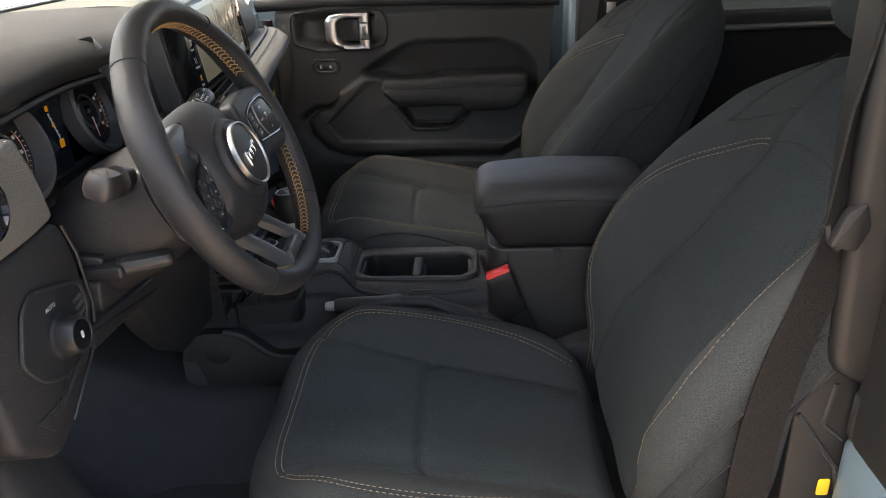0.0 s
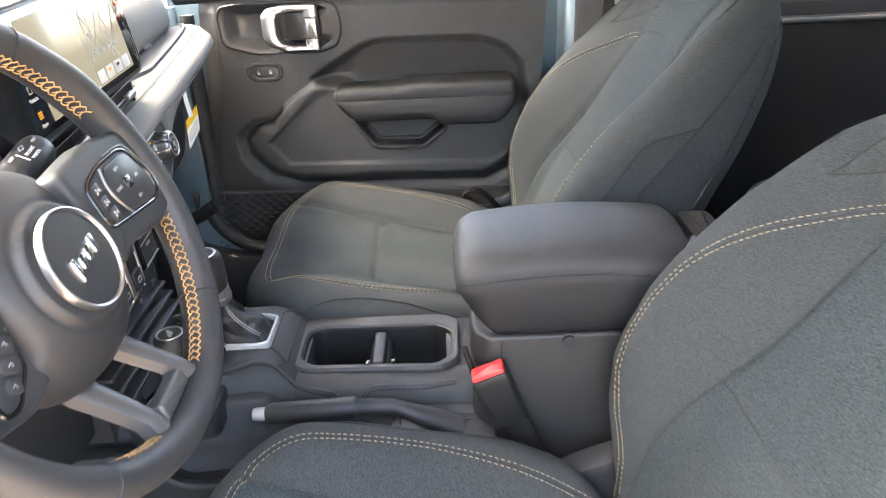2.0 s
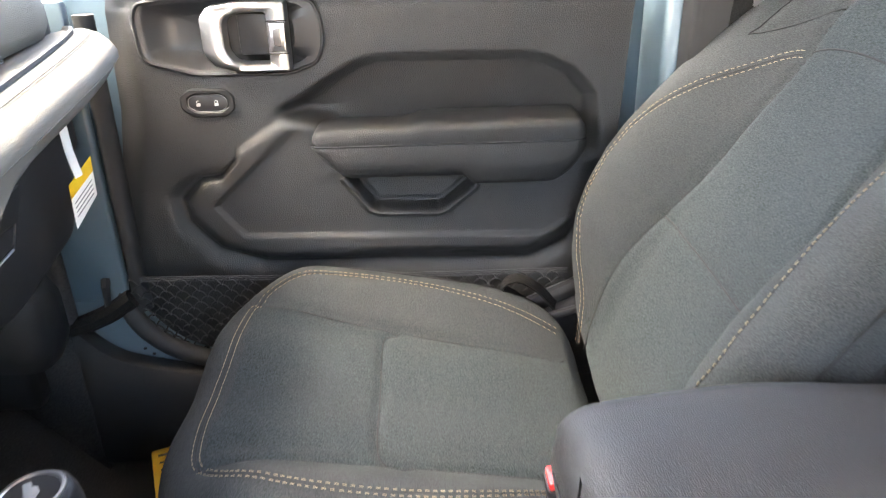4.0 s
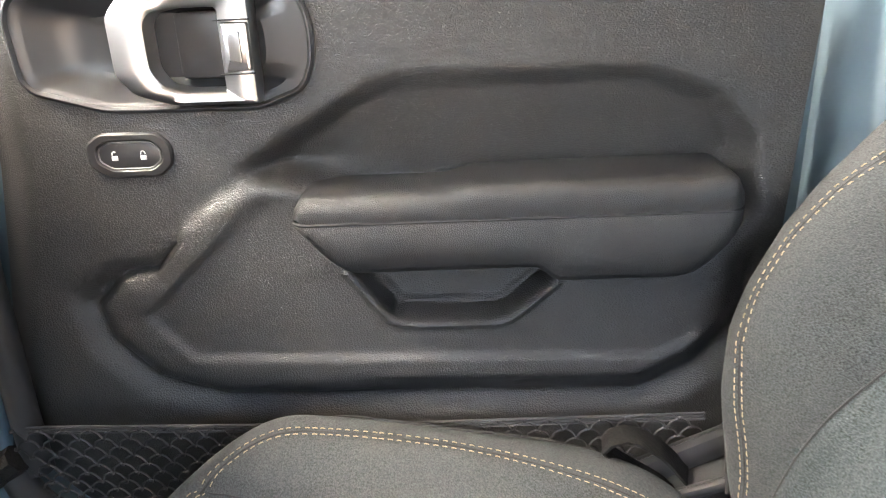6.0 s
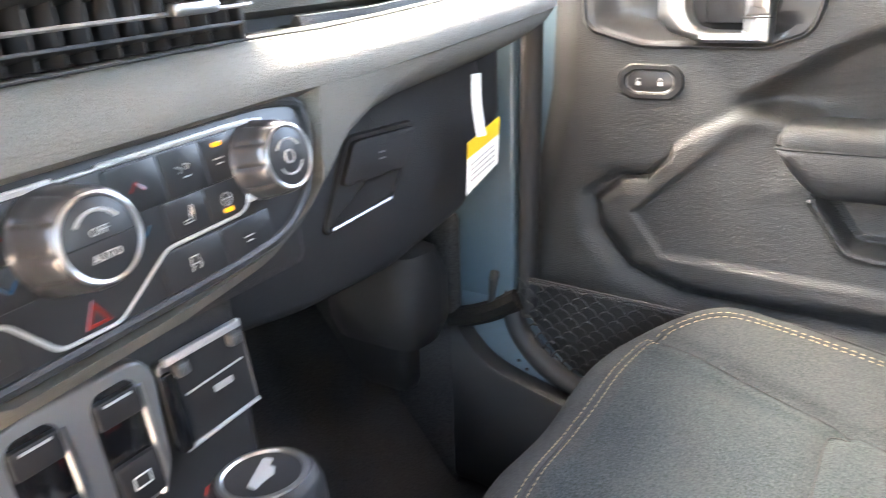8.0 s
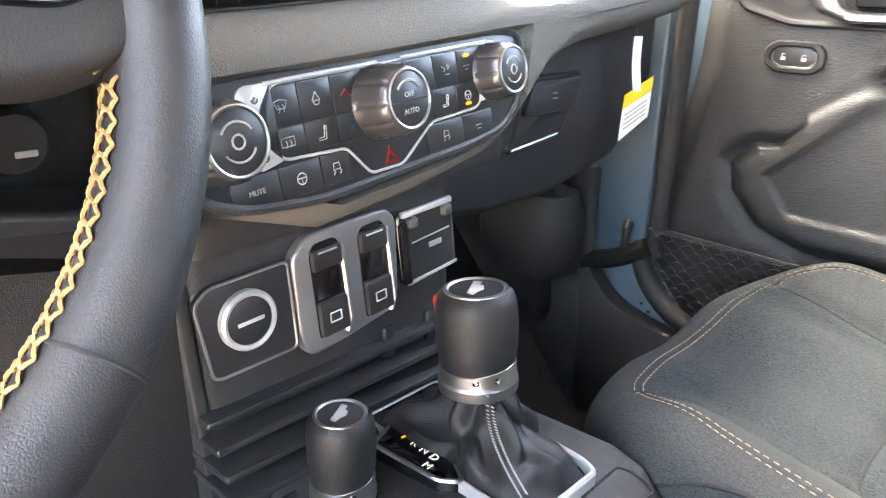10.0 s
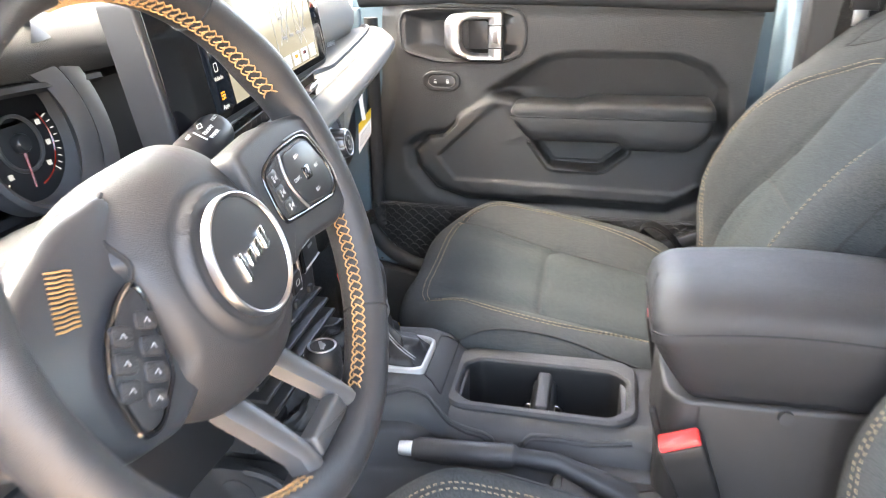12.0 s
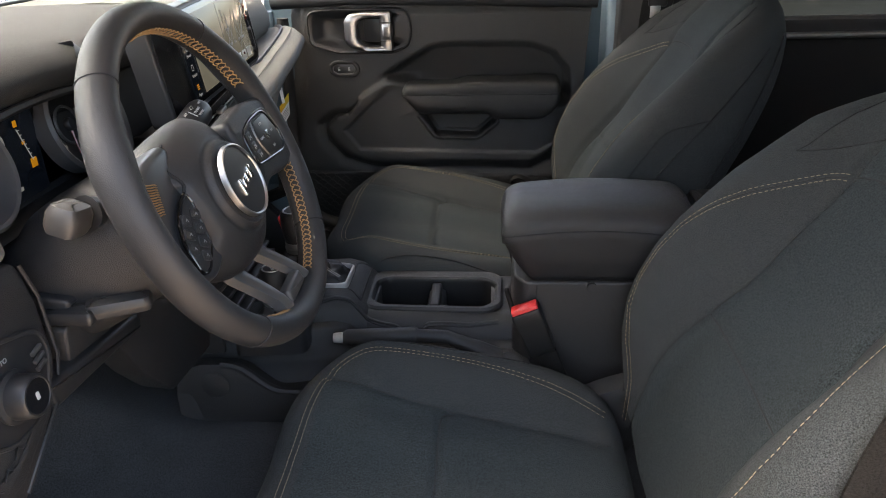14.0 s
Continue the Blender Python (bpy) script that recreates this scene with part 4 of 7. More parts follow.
lace = Shape()
for lo, hi in ((22, 98), (-74, -18), (236, 253)):
    step = 2.5
    k = int((hi - lo) / step)
    for i in range(k):
        a = radians(lo + i * step)
        d = radians(step)
        out, inn = math.pi - 0.42, math.pi + 0.18
        # two linked edges and the diagonal threads between them
        for p, q in (((a, out), (a + 0.62 * d, out + 0.17)), ((a + 0.42 * d, out + 0.17), (a + d, out)), ((a, inn), (a + 0.62 * d, inn - 0.17)), ((a + 0.42 * d, inn - 0.17), (a + d, inn)),
                     ((a + 0.52 * d, out + 0.17), (a + 1.02 * d, inn - 0.17)), ((a + 0.52 * d, inn - 0.17), (a + 0.80 * d, out + 0.26))):
            pts = [rim_point(p[0] + (q[0] - p[0]) * t, p[1] + (q[1] - p[1]) * t, 0.0006 + 0.0008 * math.sin(math.pi * t)) for t in (0, 0.33, 0.67, 1)]
            lace.add(*tube(pts, [0.0006, 0.0008, 0.0008, 0.0006], 5), WHEEL)
edge = [Vector(p) for p in smooth_line([(0.166, -0.040, -0.006), (0.152, -0.0385, -0.009), (0.130, -0.0340, -0.014), (0.108, -0.0300, -0.020)], 0.0045)]
for p, q in zip(edge[:-1], edge[1:]):
    lace.add(*tube([p, (p + q) / 2 + Vector((0, -0.0010, 0.0006)), q.lerp(p, 0.15)], 0.0008, 5), WHEEL)
# short laced patch at the root of the left spoke
for i in range(13):
    t = i / 12
    p, q = Vector((-0.1225 - 0.016 * t, 0.0640 - 0.030 * t, -0.0275)), Vector((-0.1065 - 0.016 * t, 0.0570 - 0.028 * t, -0.0275))
    lace.add(*tube([p, p.lerp(q, 0.3) + Vector((0, -0.0004, 0.0012)), p.lerp(q, 0.7) + Vector((0, 0.0004, 0.0012)), q], 0.0008, 5), WHEEL)
tagged(lace.make("lacing", ORANGE, rim, "orange cross stitching", smooth=0), kind="stuff")


def pad_height(x, y):
    d = np.hypot(x / 0.098, (y + 0.002) / 0.100)
    z = 0.006 - 0.040 * d ** 2.4
    r = np.hypot(x, y)
    z = z + 0.004 * (smoothstep(0.056, 0.052, r) - smoothstep(0.0515, 0.0475, r) * 0.5)
    z = z - 0.0016 * np.exp(-((r - 0.0585) / 0.0018) ** 2)
    return z


PADF = Matrix.Translation(WC) @ SLOPE @ Matrix(((-0.39, 0, 0.921, 0), (0, 1, 0, 0), (0.921, 0, 0.39, 0), (0, 0, 0, 1)))   # up, across, towards the driver
v, f = pillow(0.096, 0.103, -0.002, lambda x, y: pad_height(y, x), 0.06, 0.016, lambda u: np.interp(u, [-0.10, -0.044, -0.030, 0.036, 0.050, 0.1], [0.86, 0.87, 0.77, 0.78, 1.0, 0.97]), p=3.0, n=160, rings=40, skirt=0.012)
hub = mesh("airbag_cover", v, f, LEATHER, wheel, "black grained airbag cover", smooth=50, at=PADF)
Shape().add(*lathe([(0.0455, 0.004), (0.0455, 0.0095), (0.0449, 0.0110), (0.0438, 0.0115), (0.0424, 0.0106), (0.0416, 0.0085), (0.0416, 0.004)], 72), WHEEL).make("badge_ring", SATIN, hub, "satin bright badge ring")
Shape().add(*lathe([(0.0, 0.0098), (0.030, 0.0094), (0.0416, 0.0086), (0.0420, 0.004)], 72), WHEEL).make("badge_disc", SMOOTH, hub)
# dark gap between the cover's shoulder and the left spoke
gap = smooth_line([(-0.048, 0.0835), (-0.057, 0.0780), (-0.066, 0.0700), (-0.0715, 0.0610), (-0.0728, 0.0538), (-0.0722, 0.0458), (-0.0730, 0.0385), (-0.0780, 0.0320)], 0.004)
gap = [(x, y, float(pad_height(np.array(x), np.array(y))) + 0.0004) for x, y in gap]
Shape().add(*tube(gap, 0.0019, 6), WHEEL).make("cover_gap", SEAM, hub)
# plain bright shapes of the badge
for x, h, w in ((-0.0190, 0.021, 0.0060), (-0.0068, 0.0125, 0.0095), (0.0058, 0.0125, 0.0095), (0.0180, 0.0165, 0.0085)):
    sh = rounded([(x - w / 2 - 0.002, -h / 2), (x + w / 2 - 0.002, -h / 2), (x + w / 2 + 0.002, h / 2), (x - w / 2 + 0.002, h / 2)], 0.0045)
    Shape().add(*plate(sh, 0.008, 0.0125, 0.0012), WHEEL @ Matrix.Rotation(radians(10), 4, "Z")).make("badge_shape", CHROME, hub, "bright raised badge shape")

SPOKE = WHEEL @ Matrix.Translation((0, 0, 0.016))
LEFT = WHEEL @ Matrix.Translation((0, 0, -0.006))
# right spoke: black frame, grey trim, button pod
arm = [(0.050, -0.040), (0.085, -0.032), (0.150, -0.044), (0.186, -0.036), (0.192, 0.010), (0.182, 0.056), (0.120, 0.066), (0.050, 0.062)]
spoke = Shape().add(*plate(rounded(arm, 0.012), -0.040, -0.0142, 0.007, 3), SPOKE).make("spoke", LEATHER, wheel, "smooth black wheel spoke")
rp = rounded([(0.066, 0.004), (0.070, -0.007), (0.112, -0.0135), (0.160, -0.0205), (0.175, -0.014), (0.176, 0.006), (0.164, 0.037), (0.150, 0.042), (0.104, 0.043), (0.070, 0.036)], 0.012, 7)
Shape().add(*tube([(x, y, -0.0142) for x, y in rp], 0.0022, 10, closed=True), SPOKE).make("pod_trim", GLOSS, spoke, "gloss black pod trim")
Shape().add(*tube(smooth_line([(0.125, 0.0462, -0.0128), (0.152, 0.0445, -0.0122), (0.1670, 0.0375, -0.0120), (0.1785, 0.006, -0.0120), (0.1778, -0.013, -0.0126)], 0.004), 0.0008, 6), SPOKE).make("trim_line", DARK_METAL, spoke)
Shape().add(*plate(inset(rp, 0.002), -0.03, -0.0125, 0.002), SPOKE).make("button_pod", PLASTIC, spoke, "black button pod")
for x, y, w, h in ((0.0800, 0.0280, 0.014, 0.0125), (0.0805, 0.0150, 0.013, 0.0115), (0.0830, 0.0020, 0.014, 0.0115)):
    m = SPOKE @ Matrix.Translation((x, y, 0)) @ Matrix.Rotation(radians(4), 4, "Z")
    b = Shape().add(*plate(rounded(rect(w, h), 0.003), -0.014, -0.0108, 0.001), m).make("button", SMOOTH, spoke)
    q = Shape().add(*lathe([(0.0010, -0.0108), (0.0016, -0.0104), (0.0008, -0.0104)], 12), m @ Matrix.Translation((-w * 0.16, 0.0012, 0)))
    q.add(*plate(rounded([(-w * 0.26, -0.0034), (-w * 0.06, -0.0034), (-w * 0.10, -0.0008), (-w * 0.22, -0.0008)], 0.0006), -0.0108, -0.0104, 0.0001), m)
    for kk in range(3):
        q.add(*plate(rect(w * 0.045, 0.0018 + 0.0013 * kk, w * (0.06 + 0.10 * kk), -0.0008), -0.0108, -0.0104, 0.0001), m)
    q.make("symbol", PRINT, b)
key = [(0.1085, -0.008), (0.146, -0.0155), (0.163, -0.0125), (0.1685, 0.004), (0.158, 0.034), (0.146, 0.0375), (0.108, 0.038), (0.1005, 0.022), (0.1010, 0.008)]
kp = Shape().add(*plate(rounded(key, 0.006), -0.014, -0.0106, 0.0012), SPOKE).make("button", SMOOTH, spoke)
arcline = [(x, y, -0.0105) for x, y in smooth_line([(0.1025, 0.0405), (0.0962, 0.0265), (0.0965, 0.010), (0.1058, -0.0105)], 0.004)]
Shape().add(*tube(arcline, 0.0013, 6), SPOKE).make("divider", DARK_METAL, spoke)
c = Shape().add(*plate(rounded(rect(0.013, 0.012, 0.1310, 0.013), 0.003), -0.0106, -0.0095, 0.0008), SPOKE).make("button", GLOSS, spoke)
g = Shape()
for k in range(10):
    t = radians(-30 + 240 * k / 9)
    g.add(*block((0.0011, 0.0007, 0.0004), 0.0001, Matrix.Translation((0.1310 + 0.0040 * math.cos(t), 0.0122 + 0.0040 * math.sin(t), -0.0093)), 1), SPOKE)
g.add(*tube([(0.1310, 0.0122, -0.0093), (0.1333, 0.0150, -0.0093)], 0.0006, 4), SPOKE)
g.make("symbol", PRINT, c)
for txt, x, y in (("SET+", 0.127, 0.0296), ("RES", 0.1512, 0.0121), ("CANC", 0.1115, 0.0140), ("SET-", 0.1356, -0.0050)):
    words(txt, 0.0046, PRINT, kp, SPOKE @ Matrix.Translation((x, y, -0.0104)))

# left spoke: grey wing behind, button pod turned towards the hub
wing = [(-0.045, 0.086), (-0.10, 0.083), (-0.158, 0.060), (-0.172, 0.030), (-0.172, -0.025), (-0.150, -0.052), (-0.10, -0.066), (-0.05, -0.052)]
lspoke = Shape().add(*plate(rounded(wing, 0.014), -0.046, -0.022, 0.009, 3), LEFT).make("spoke", WING, wheel, "smooth grey spoke wing")
lp_ = rounded([(-0.080, 0.032), (-0.096, 0.029), (-0.121, 0.014), (-0.136, -0.006), (-0.138, -0.043), (-0.123, -0.047), (-0.092, -0.029), (-0.078, 0.019)], 0.008, 6)
Shape().add(*tube([(x, y, -0.0150) for x, y in lp_], 0.0022, 8, closed=True), LEFT).make("pod_trim", GLOSS, lspoke, "gloss black pod trim")
Shape().add(*plate(inset(lp_, 0.002), -0.03, -0.0128, 0.002), LEFT).make("button_pod", SMOOTH, lspoke, "black button pod")
for u, a, w, h in ((0.010, 0.009, 0.017, 0.012), (0.026, 0.011, 0.018, 0.013), (0.042, 0.011, 0.018, 0.013), (0.058, 0.009, 0.015, 0.012), (0.020, -0.011, 0.016, 0.013), (0.036, -0.011, 0.017, 0.013), (0.052, -0.010, 0.016, 0.013)):
    m = LEFT @ Matrix.Translation((-0.092, 0.022, 0)) @ Matrix.Rotation(radians(-33), 4, "Z") @ Matrix.Translation((a, -u, 0))
    b = Shape().add(*plate(rounded(rect(w, h), 0.004), -0.014, -0.0108, 0.0012), m).make("button", PLASTIC, lspoke)
    Shape().add(*tube([(-0.0022, -0.0014, -0.0107), (0.0, 0.0016, -0.0107), (0.0022, -0.0014, -0.0107)], 0.00045, 4), m).make("symbol", GREY_PRINT, b)
# lower spoke: two bright struts that rise from the hub, joined near the rim
for s in (1, -1):
    secs = []
    for r0, r1, u, n0 in ((0.018, 0.052, -0.066, -0.060), (0.020, 0.050, -0.098, -0.048), (0.024, 0.050, -0.128, -0.026), (0.027, 0.050, -0.146, -0.014), (0.027, 0.054, -0.160, -0.010)):
        secs.append([((r0 + 0.003) * s, u, n0 + 0.001), ((r0 + 0.009) * s, u, n0 + 0.005), ((r1 - 0.009) * s, u, n0 + 0.005), ((r1 - 0.003) * s, u, n0 + 0.001), (r1 * s, u, n0 - 0.012), (r0 * s, u, n0 - 0.012)])
    v, f = loft(secs)
    mesh("lower_spoke", v, f, WHEEL_TRIM, wheel, "satin grey lower spoke", smooth=35, at=WHEEL)
Shape().add(*plate(rounded([(-0.030, -0.162), (0.030, -0.162), (0.028, -0.143), (-0.028, -0.143)], 0.004), -0.022, -0.0075, 0.004, 3), WHEEL).make("lower_crossbar", WHEEL_TRIM, wheel)
bar = rounded([(-0.060, -0.156), (0.060, -0.156), (0.074, -0.182), (-0.074, -0.182)], 0.006)
Shape().add(*plate(bar, -0.030, -0.012, 0.005, 3), WHEEL).make("lower_bridge", SMOOTH, wheel, "black bridge of the lower spoke")
Shape().add(*lathe([(0.0, -0.040), (0.070, -0.042), (0.078, -0.060), (0.072, -0.10), (0.0, -0.10)], 40), WHEEL).make("hub_back", PLASTIC, wheel)

column = thing("steering_column", "black steering column shroud with stalks and tilt lever", "steering column")
secs = []
for d, a, up, dn in ((-0.088, 0.056, 0.050, 0.052), (-0.095, 0.072, 0.062, 0.066), (-0.13, 0.082, 0.066, 0.078), (-0.17, 0.086, 0.066, 0.086), (-0.22, 0.086, 0.062, 0.092), (-0.27, 0.080, 0.055, 0.092)):
    secs.append([(-0.012 + a * (abs(math.cos(t)) ** 0.75) * (0.86 if math.cos(t) > 0 else -1.32), (up * 1.2 if math.sin(t) > 0 else dn) * (abs(math.sin(t)) ** 0.75) * (1 if math.sin(t) > 0 else -1), d) for t in np.linspace(0, 2 * math.pi, 49)[:48]])
v, f = loft(secs)
mesh("shroud", v, f, PLASTIC, column, "black grained column shroud", smooth=50, at=WHEEL)
Shape().add(*tube([(0.091 * math.cos(t), 0.1 * math.sin(t) * (0.66 if math.sin(t) > 0 else 1) , -0.15) for t in np.linspace(0, 2 * math.pi, 40)[:39]], 0.0012, 5, closed=True), WHEEL).make("shroud_joint", SEAM, column)

# wiper stalk: barrel with printed end
w0, w1 = Vector((-0.338, 0.985, 1.290)), Vector((-0.331, 1.128, 1.332))
ax = (w1 - w0).normalized()
sc = ax.cross(Vector((-0.39, 0, 0.92))).normalized()
STALK = frame_matrix(w0, ax, sc.cross(ax), sc)
secs = []
for x, a, b in ((0.0, 0.011, 0.011), (0.04, 0.013, 0.013), (0.045, 0.0195, 0.0190), (0.085, 0.0200, 0.0192), (0.088, 0.0193, 0.0186), (0.090, 0.0200, 0.0192), (0.135, 0.0190, 0.0184), (0.143, 0.0165, 0.016), (0.147, 0.006, 0.006)):
    secs.append([(x, a * math.cos(t), b * math.sin(t)) for t in np.linspace(0, 2 * math.pi, 25)[:24]])
v, f = loft(secs)
stalk = mesh("wiper_stalk", v, f, SMOOTH, column, "black wiper stalk with white markings", smooth=50, at=STALK)
LET = STALK @ Matrix.Rotation(radians(-38), 4, "X") @ Matrix.Translation((0, 0, 0.0206))
words("FRONT", 0.0050, WHITE, stalk, LET @ Matrix.Translation((0.114, -0.001, -0.0012)))
words("WIPER", 0.0050, WHITE, stalk, LET @ Matrix.Translation((0.114, -0.0075, -0.0020)))
words("MIST", 0.0044, WHITE, stalk, LET @ Matrix.Translation((0.132, 0.003, -0.0012)) )
words("OFF", 0.0046, WHITE, stalk, LET @ Matrix.Translation((0.093, 0.0075, -0.001)))
words("ON", 0.0046, WHITE, stalk, LET @ Matrix.Translation((0.060, 0.001, -0.0006)))
Shape().add(*block((0.0016, 0.014, 0.0008), 0.0002, Matrix.Translation((0.1005, 0, -0.0002)), 1), LET).make("mark", WHITE, stalk)
Shape().add(*tube([(0.108, 0.006, -0.0006), (0.112, 0.0095, -0.0012), (0.117, 0.0085, -0.0010), (0.1125, 0.0045, -0.0006), (0.108, 0.006, -0.0006)], 0.0005, 4), LET).make("symbol", WHITE, stalk)

# turn-signal stalk and tilt lever on the other side
Shape().add(*tube([(-0.335, 0.905, 1.275), (-0.348, 0.845, 1.288), (-0.352, 0.825, 1.292)], [0.012, 0.015, 0.020], 16)).make("signal_stalk", SMOOTH, column, "black signal stalk")
Shape().add(*block((0.036, 0.044, 0.038), 0.012, Matrix.Translation((-0.357, 0.800, 1.296)) @ Matrix.Rotation(radians(-10), 4, "X") @ Matrix.Rotation(radians(18), 4, "Y"))).make("signal_knob", WHEEL_TRIM, column, "grey squared stalk end")
Shape().add(*block((0.060, 0.034, 0.018), 0.006, Matrix.Translation((-0.385, 0.806, 1.180)))).make("tilt_lever_arm", SMOOTH, column)
Shape().add(*block((0.072, 0.040, 0.022), 0.010, Matrix.Translation((-0.340, 0.826, 1.183)) @ Matrix.Rotation(radians(24), 4, "Z"))).make("tilt_lever", SMOOTH, column, "black tilt lever")

# ---------------------------------------------------------------- dashboard
dash = thing("dashboard", "grey vinyl dashboard with screen, gauges and climate controls", "dashboard")


def sweep(profile_at, ys, name, mat, label="", smooth=50, parent=None):
    """A moulding whose cross-section in x, z is given along y."""
    v, f = loft([[(x, y, z) for x, z in profile_at(y)] for y in ys])
    return mesh(name, v, f, mat, parent or dash, label, smooth)


def top_pad(y):
    k = float(smoothstep(0.60, 0.66, y))
    b = 0.012 * math.exp(-((y - DRIVER_Y) / 0.16) ** 2)
    return [(-1.00, 1.425), (-0.85, 1.436), (-0.70, 1.440 + b), (-0.58, 1.438 + b), (-0.50, 1.430 + b), (-0.468, 1.420 + b), (-0.452, 1.404 + b), (-0.450, 1.392 + b), (-0.458, 1.380 + b),
            (-0.50, 1.376 + b), (-1.00, 1.34)]


sweep(top_pad, np.linspace(0.605, 1.50, 60), "top_pad", DASH_TOP, "grey vinyl top pad, coloured darker to offset strong light")
# thin seam and black gasket under the driver's hood
Shape().add(*tube([(-0.455, y, 1.374 + 0.012 * math.exp(-((y - DRIVER_Y) / 0.16) ** 2)) for y in np.linspace(0.61, 1.13, 40)], 0.005, 6)).make("hood_gasket", MATT_BLACK, dash)


def passenger_pad(y):
    t = (y - 1.49) / 0.5
    end = 1 - math.sqrt(max(0, 1 - max(0, (t - 0.85) / 0.16) ** 2)) if t > 0.85 else 0
    z = 0.028 * t
    return [(-1.00, 1.42), (-0.80, 1.436), (-0.64, 1.442), (-0.55, 1.436), (-0.500, 1.418), (-0.474 - 0.05 * end, 1.390), (-0.462 - 0.05 * end, 1.355 + z * 0.3), (-0.462 - 0.05 * end, 1.325 + z * 0.6),
            (-0.470 - 0.05 * end, 1.298 + z), (-0.50, 1.288 + z), (-1.00, 1.30)]


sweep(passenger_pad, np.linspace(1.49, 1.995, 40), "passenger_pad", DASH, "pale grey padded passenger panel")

# cowl strip and defroster slot
Shape().add(*block((0.014, 1.10, 0.006), 0.002, Matrix.Translation((-0.86, MID_Y, 1.438)))).make("defroster_slot", RUBBER, dash)
Shape().add(*block((0.05, 0.42, 0.010), 0.004, Matrix.Translation((-0.74, 1.0, 1.456)) @ Matrix.Rotation(radians(4), 4, "Z"))).make("sensor_strip", SMOOTH, dash)


BY = [1.135, 1.178, 1.196, 1.30, 1.40, 1.47, 1.505, 1.53, 1.56, 1.60, 1.66, 1.74, 1.82, 1.90, 1.95, 1.980, 1.995]
BTOP = [1.262, 1.265, 1.267, 1.274, 1.281, 1.286, 1.288, 1.289, 1.290, 1.293, 1.298, 1.306, 1.314, 1.322, 1.327, 1.329, 1.322]
BLOW = [1.215, 1.214, 1.156, 1.124, 1.133, 1.144, 1.160, 1.180, 1.207, 1.224, 1.236, 1.244, 1.252, 1.262, 1.270, 1.280, 1.292]
BX = [-0.372, -0.345, -0.331, -0.331, -0.337, -0.343, -0.346, -0.349, -0.352, -0.355, -0.359, -0.364, -0.369, -0.376, -0.384, -0.400, -0.425]


def band(y):
    top, low, x = (float(np.interp(y, BY, q)) for q in (BTOP, BLOW, BX))
    k = float(smoothstep(1.176, 1.192, y) * smoothstep(1.522, 1.508, y))
    return [(-0.48, top - 0.004), (x - 0.060, top), (x - 0.038, top + 0.002), (x - 0.018, top - 0.004), (x - 0.006, top - 0.014), (x, top - 0.022), (x - 0.001, top - 0.030), (x - 0.022 * k, top - 0.040 * k - 0.03 * (1 - k)), (x - 0.024 * k - 0.002, (top + low) / 2), (x - 0.022 * k - 0.003, low + 0.028), (x - 0.004, low + 0.023), (x - 0.013, low + 0.012),
            (x - 0.034, low), (x - 0.06, low - 0.002), (-0.48, low + 0.01)]


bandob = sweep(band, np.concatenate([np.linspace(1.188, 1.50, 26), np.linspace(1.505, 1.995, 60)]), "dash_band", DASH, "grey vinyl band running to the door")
Shape().add(*block((0.09, 0.32, 0.15), 0.010, Matrix.Translation((-0.428, 1.370, 1.195)) @ Matrix.Rotation(radians(3.6), 4, "X"))).make("climate_backing", PLASTIC, dash)
# black end of the band beside the column
Shape().add(*plate(rounded([(-0.48, 1.12), (-0.352, 1.135), (-0.334, 1.165), (-0.338, 1.245), (-0.352, 1.270), (-0.48, 1.272)], 0.012), -0.012, 0.004, 0.004, 3), frame_matrix((0, 1.187, 0), (1, 0, 0), (0, 0, 1), (0, -1, 0))).make("band_end", SMOOTH, dash, "smooth black end of the band")
# open tray behind the band
tray = Shape()
secs = []
for y in np.linspace(1.60, 1.985, 30):
    top, x = float(np.interp(y, BY, BTOP)), float(np.interp(y, BY, BX))
    t = min(1, (y - 1.60) / 0.06)
    secs.append([(x - 0.052 - 0.03 * (1 - t), y, top + 0.006), (x - 0.056 - 0.03 * (1 - t), y, top + 0.0065), (x - 0.062 - 0.03 * (1 - t), y, top - 0.002 * t), (x - 0.070 - 0.02 * (1 - t), y, top - 0.030 * t), (-0.455, y, top - 0.036 * t), (-0.475, y, top - 0.01), (-0.48, y, top - 0.06), (x - 0.05, y, top - 0.06)])
v, f = loft(secs)
mesh("tray", v, f, PLASTIC, dash, "black tray behind the band", smooth=50)
words("AIRBAG", 0.012, GREY_PRINT, dash, frame_matrix((-0.464, 1.80, 1.318), (0, 1, 0), (-0.1, 0, 1), (1, 0, 0.1)), "embossed dark word")
line = [(float(np.interp(y, BY, BX)) - 0.030, y, float(np.interp(y, BY, BTOP)) + 0.0015) for y in np.linspace(1.16, 1.97, 60)]
Shape().add(*tube(line, 0.0008, 4)).make("band_seam", SEAM, bandob)

# lower dashboard: dark support body behind everything
low = Shape()
low.add(*block((0.42, 1.34, 0.22), 0.02, Matrix.Translation((-0.70, MID_Y, 1.26))))
low.make("support", RUBBER, dash)

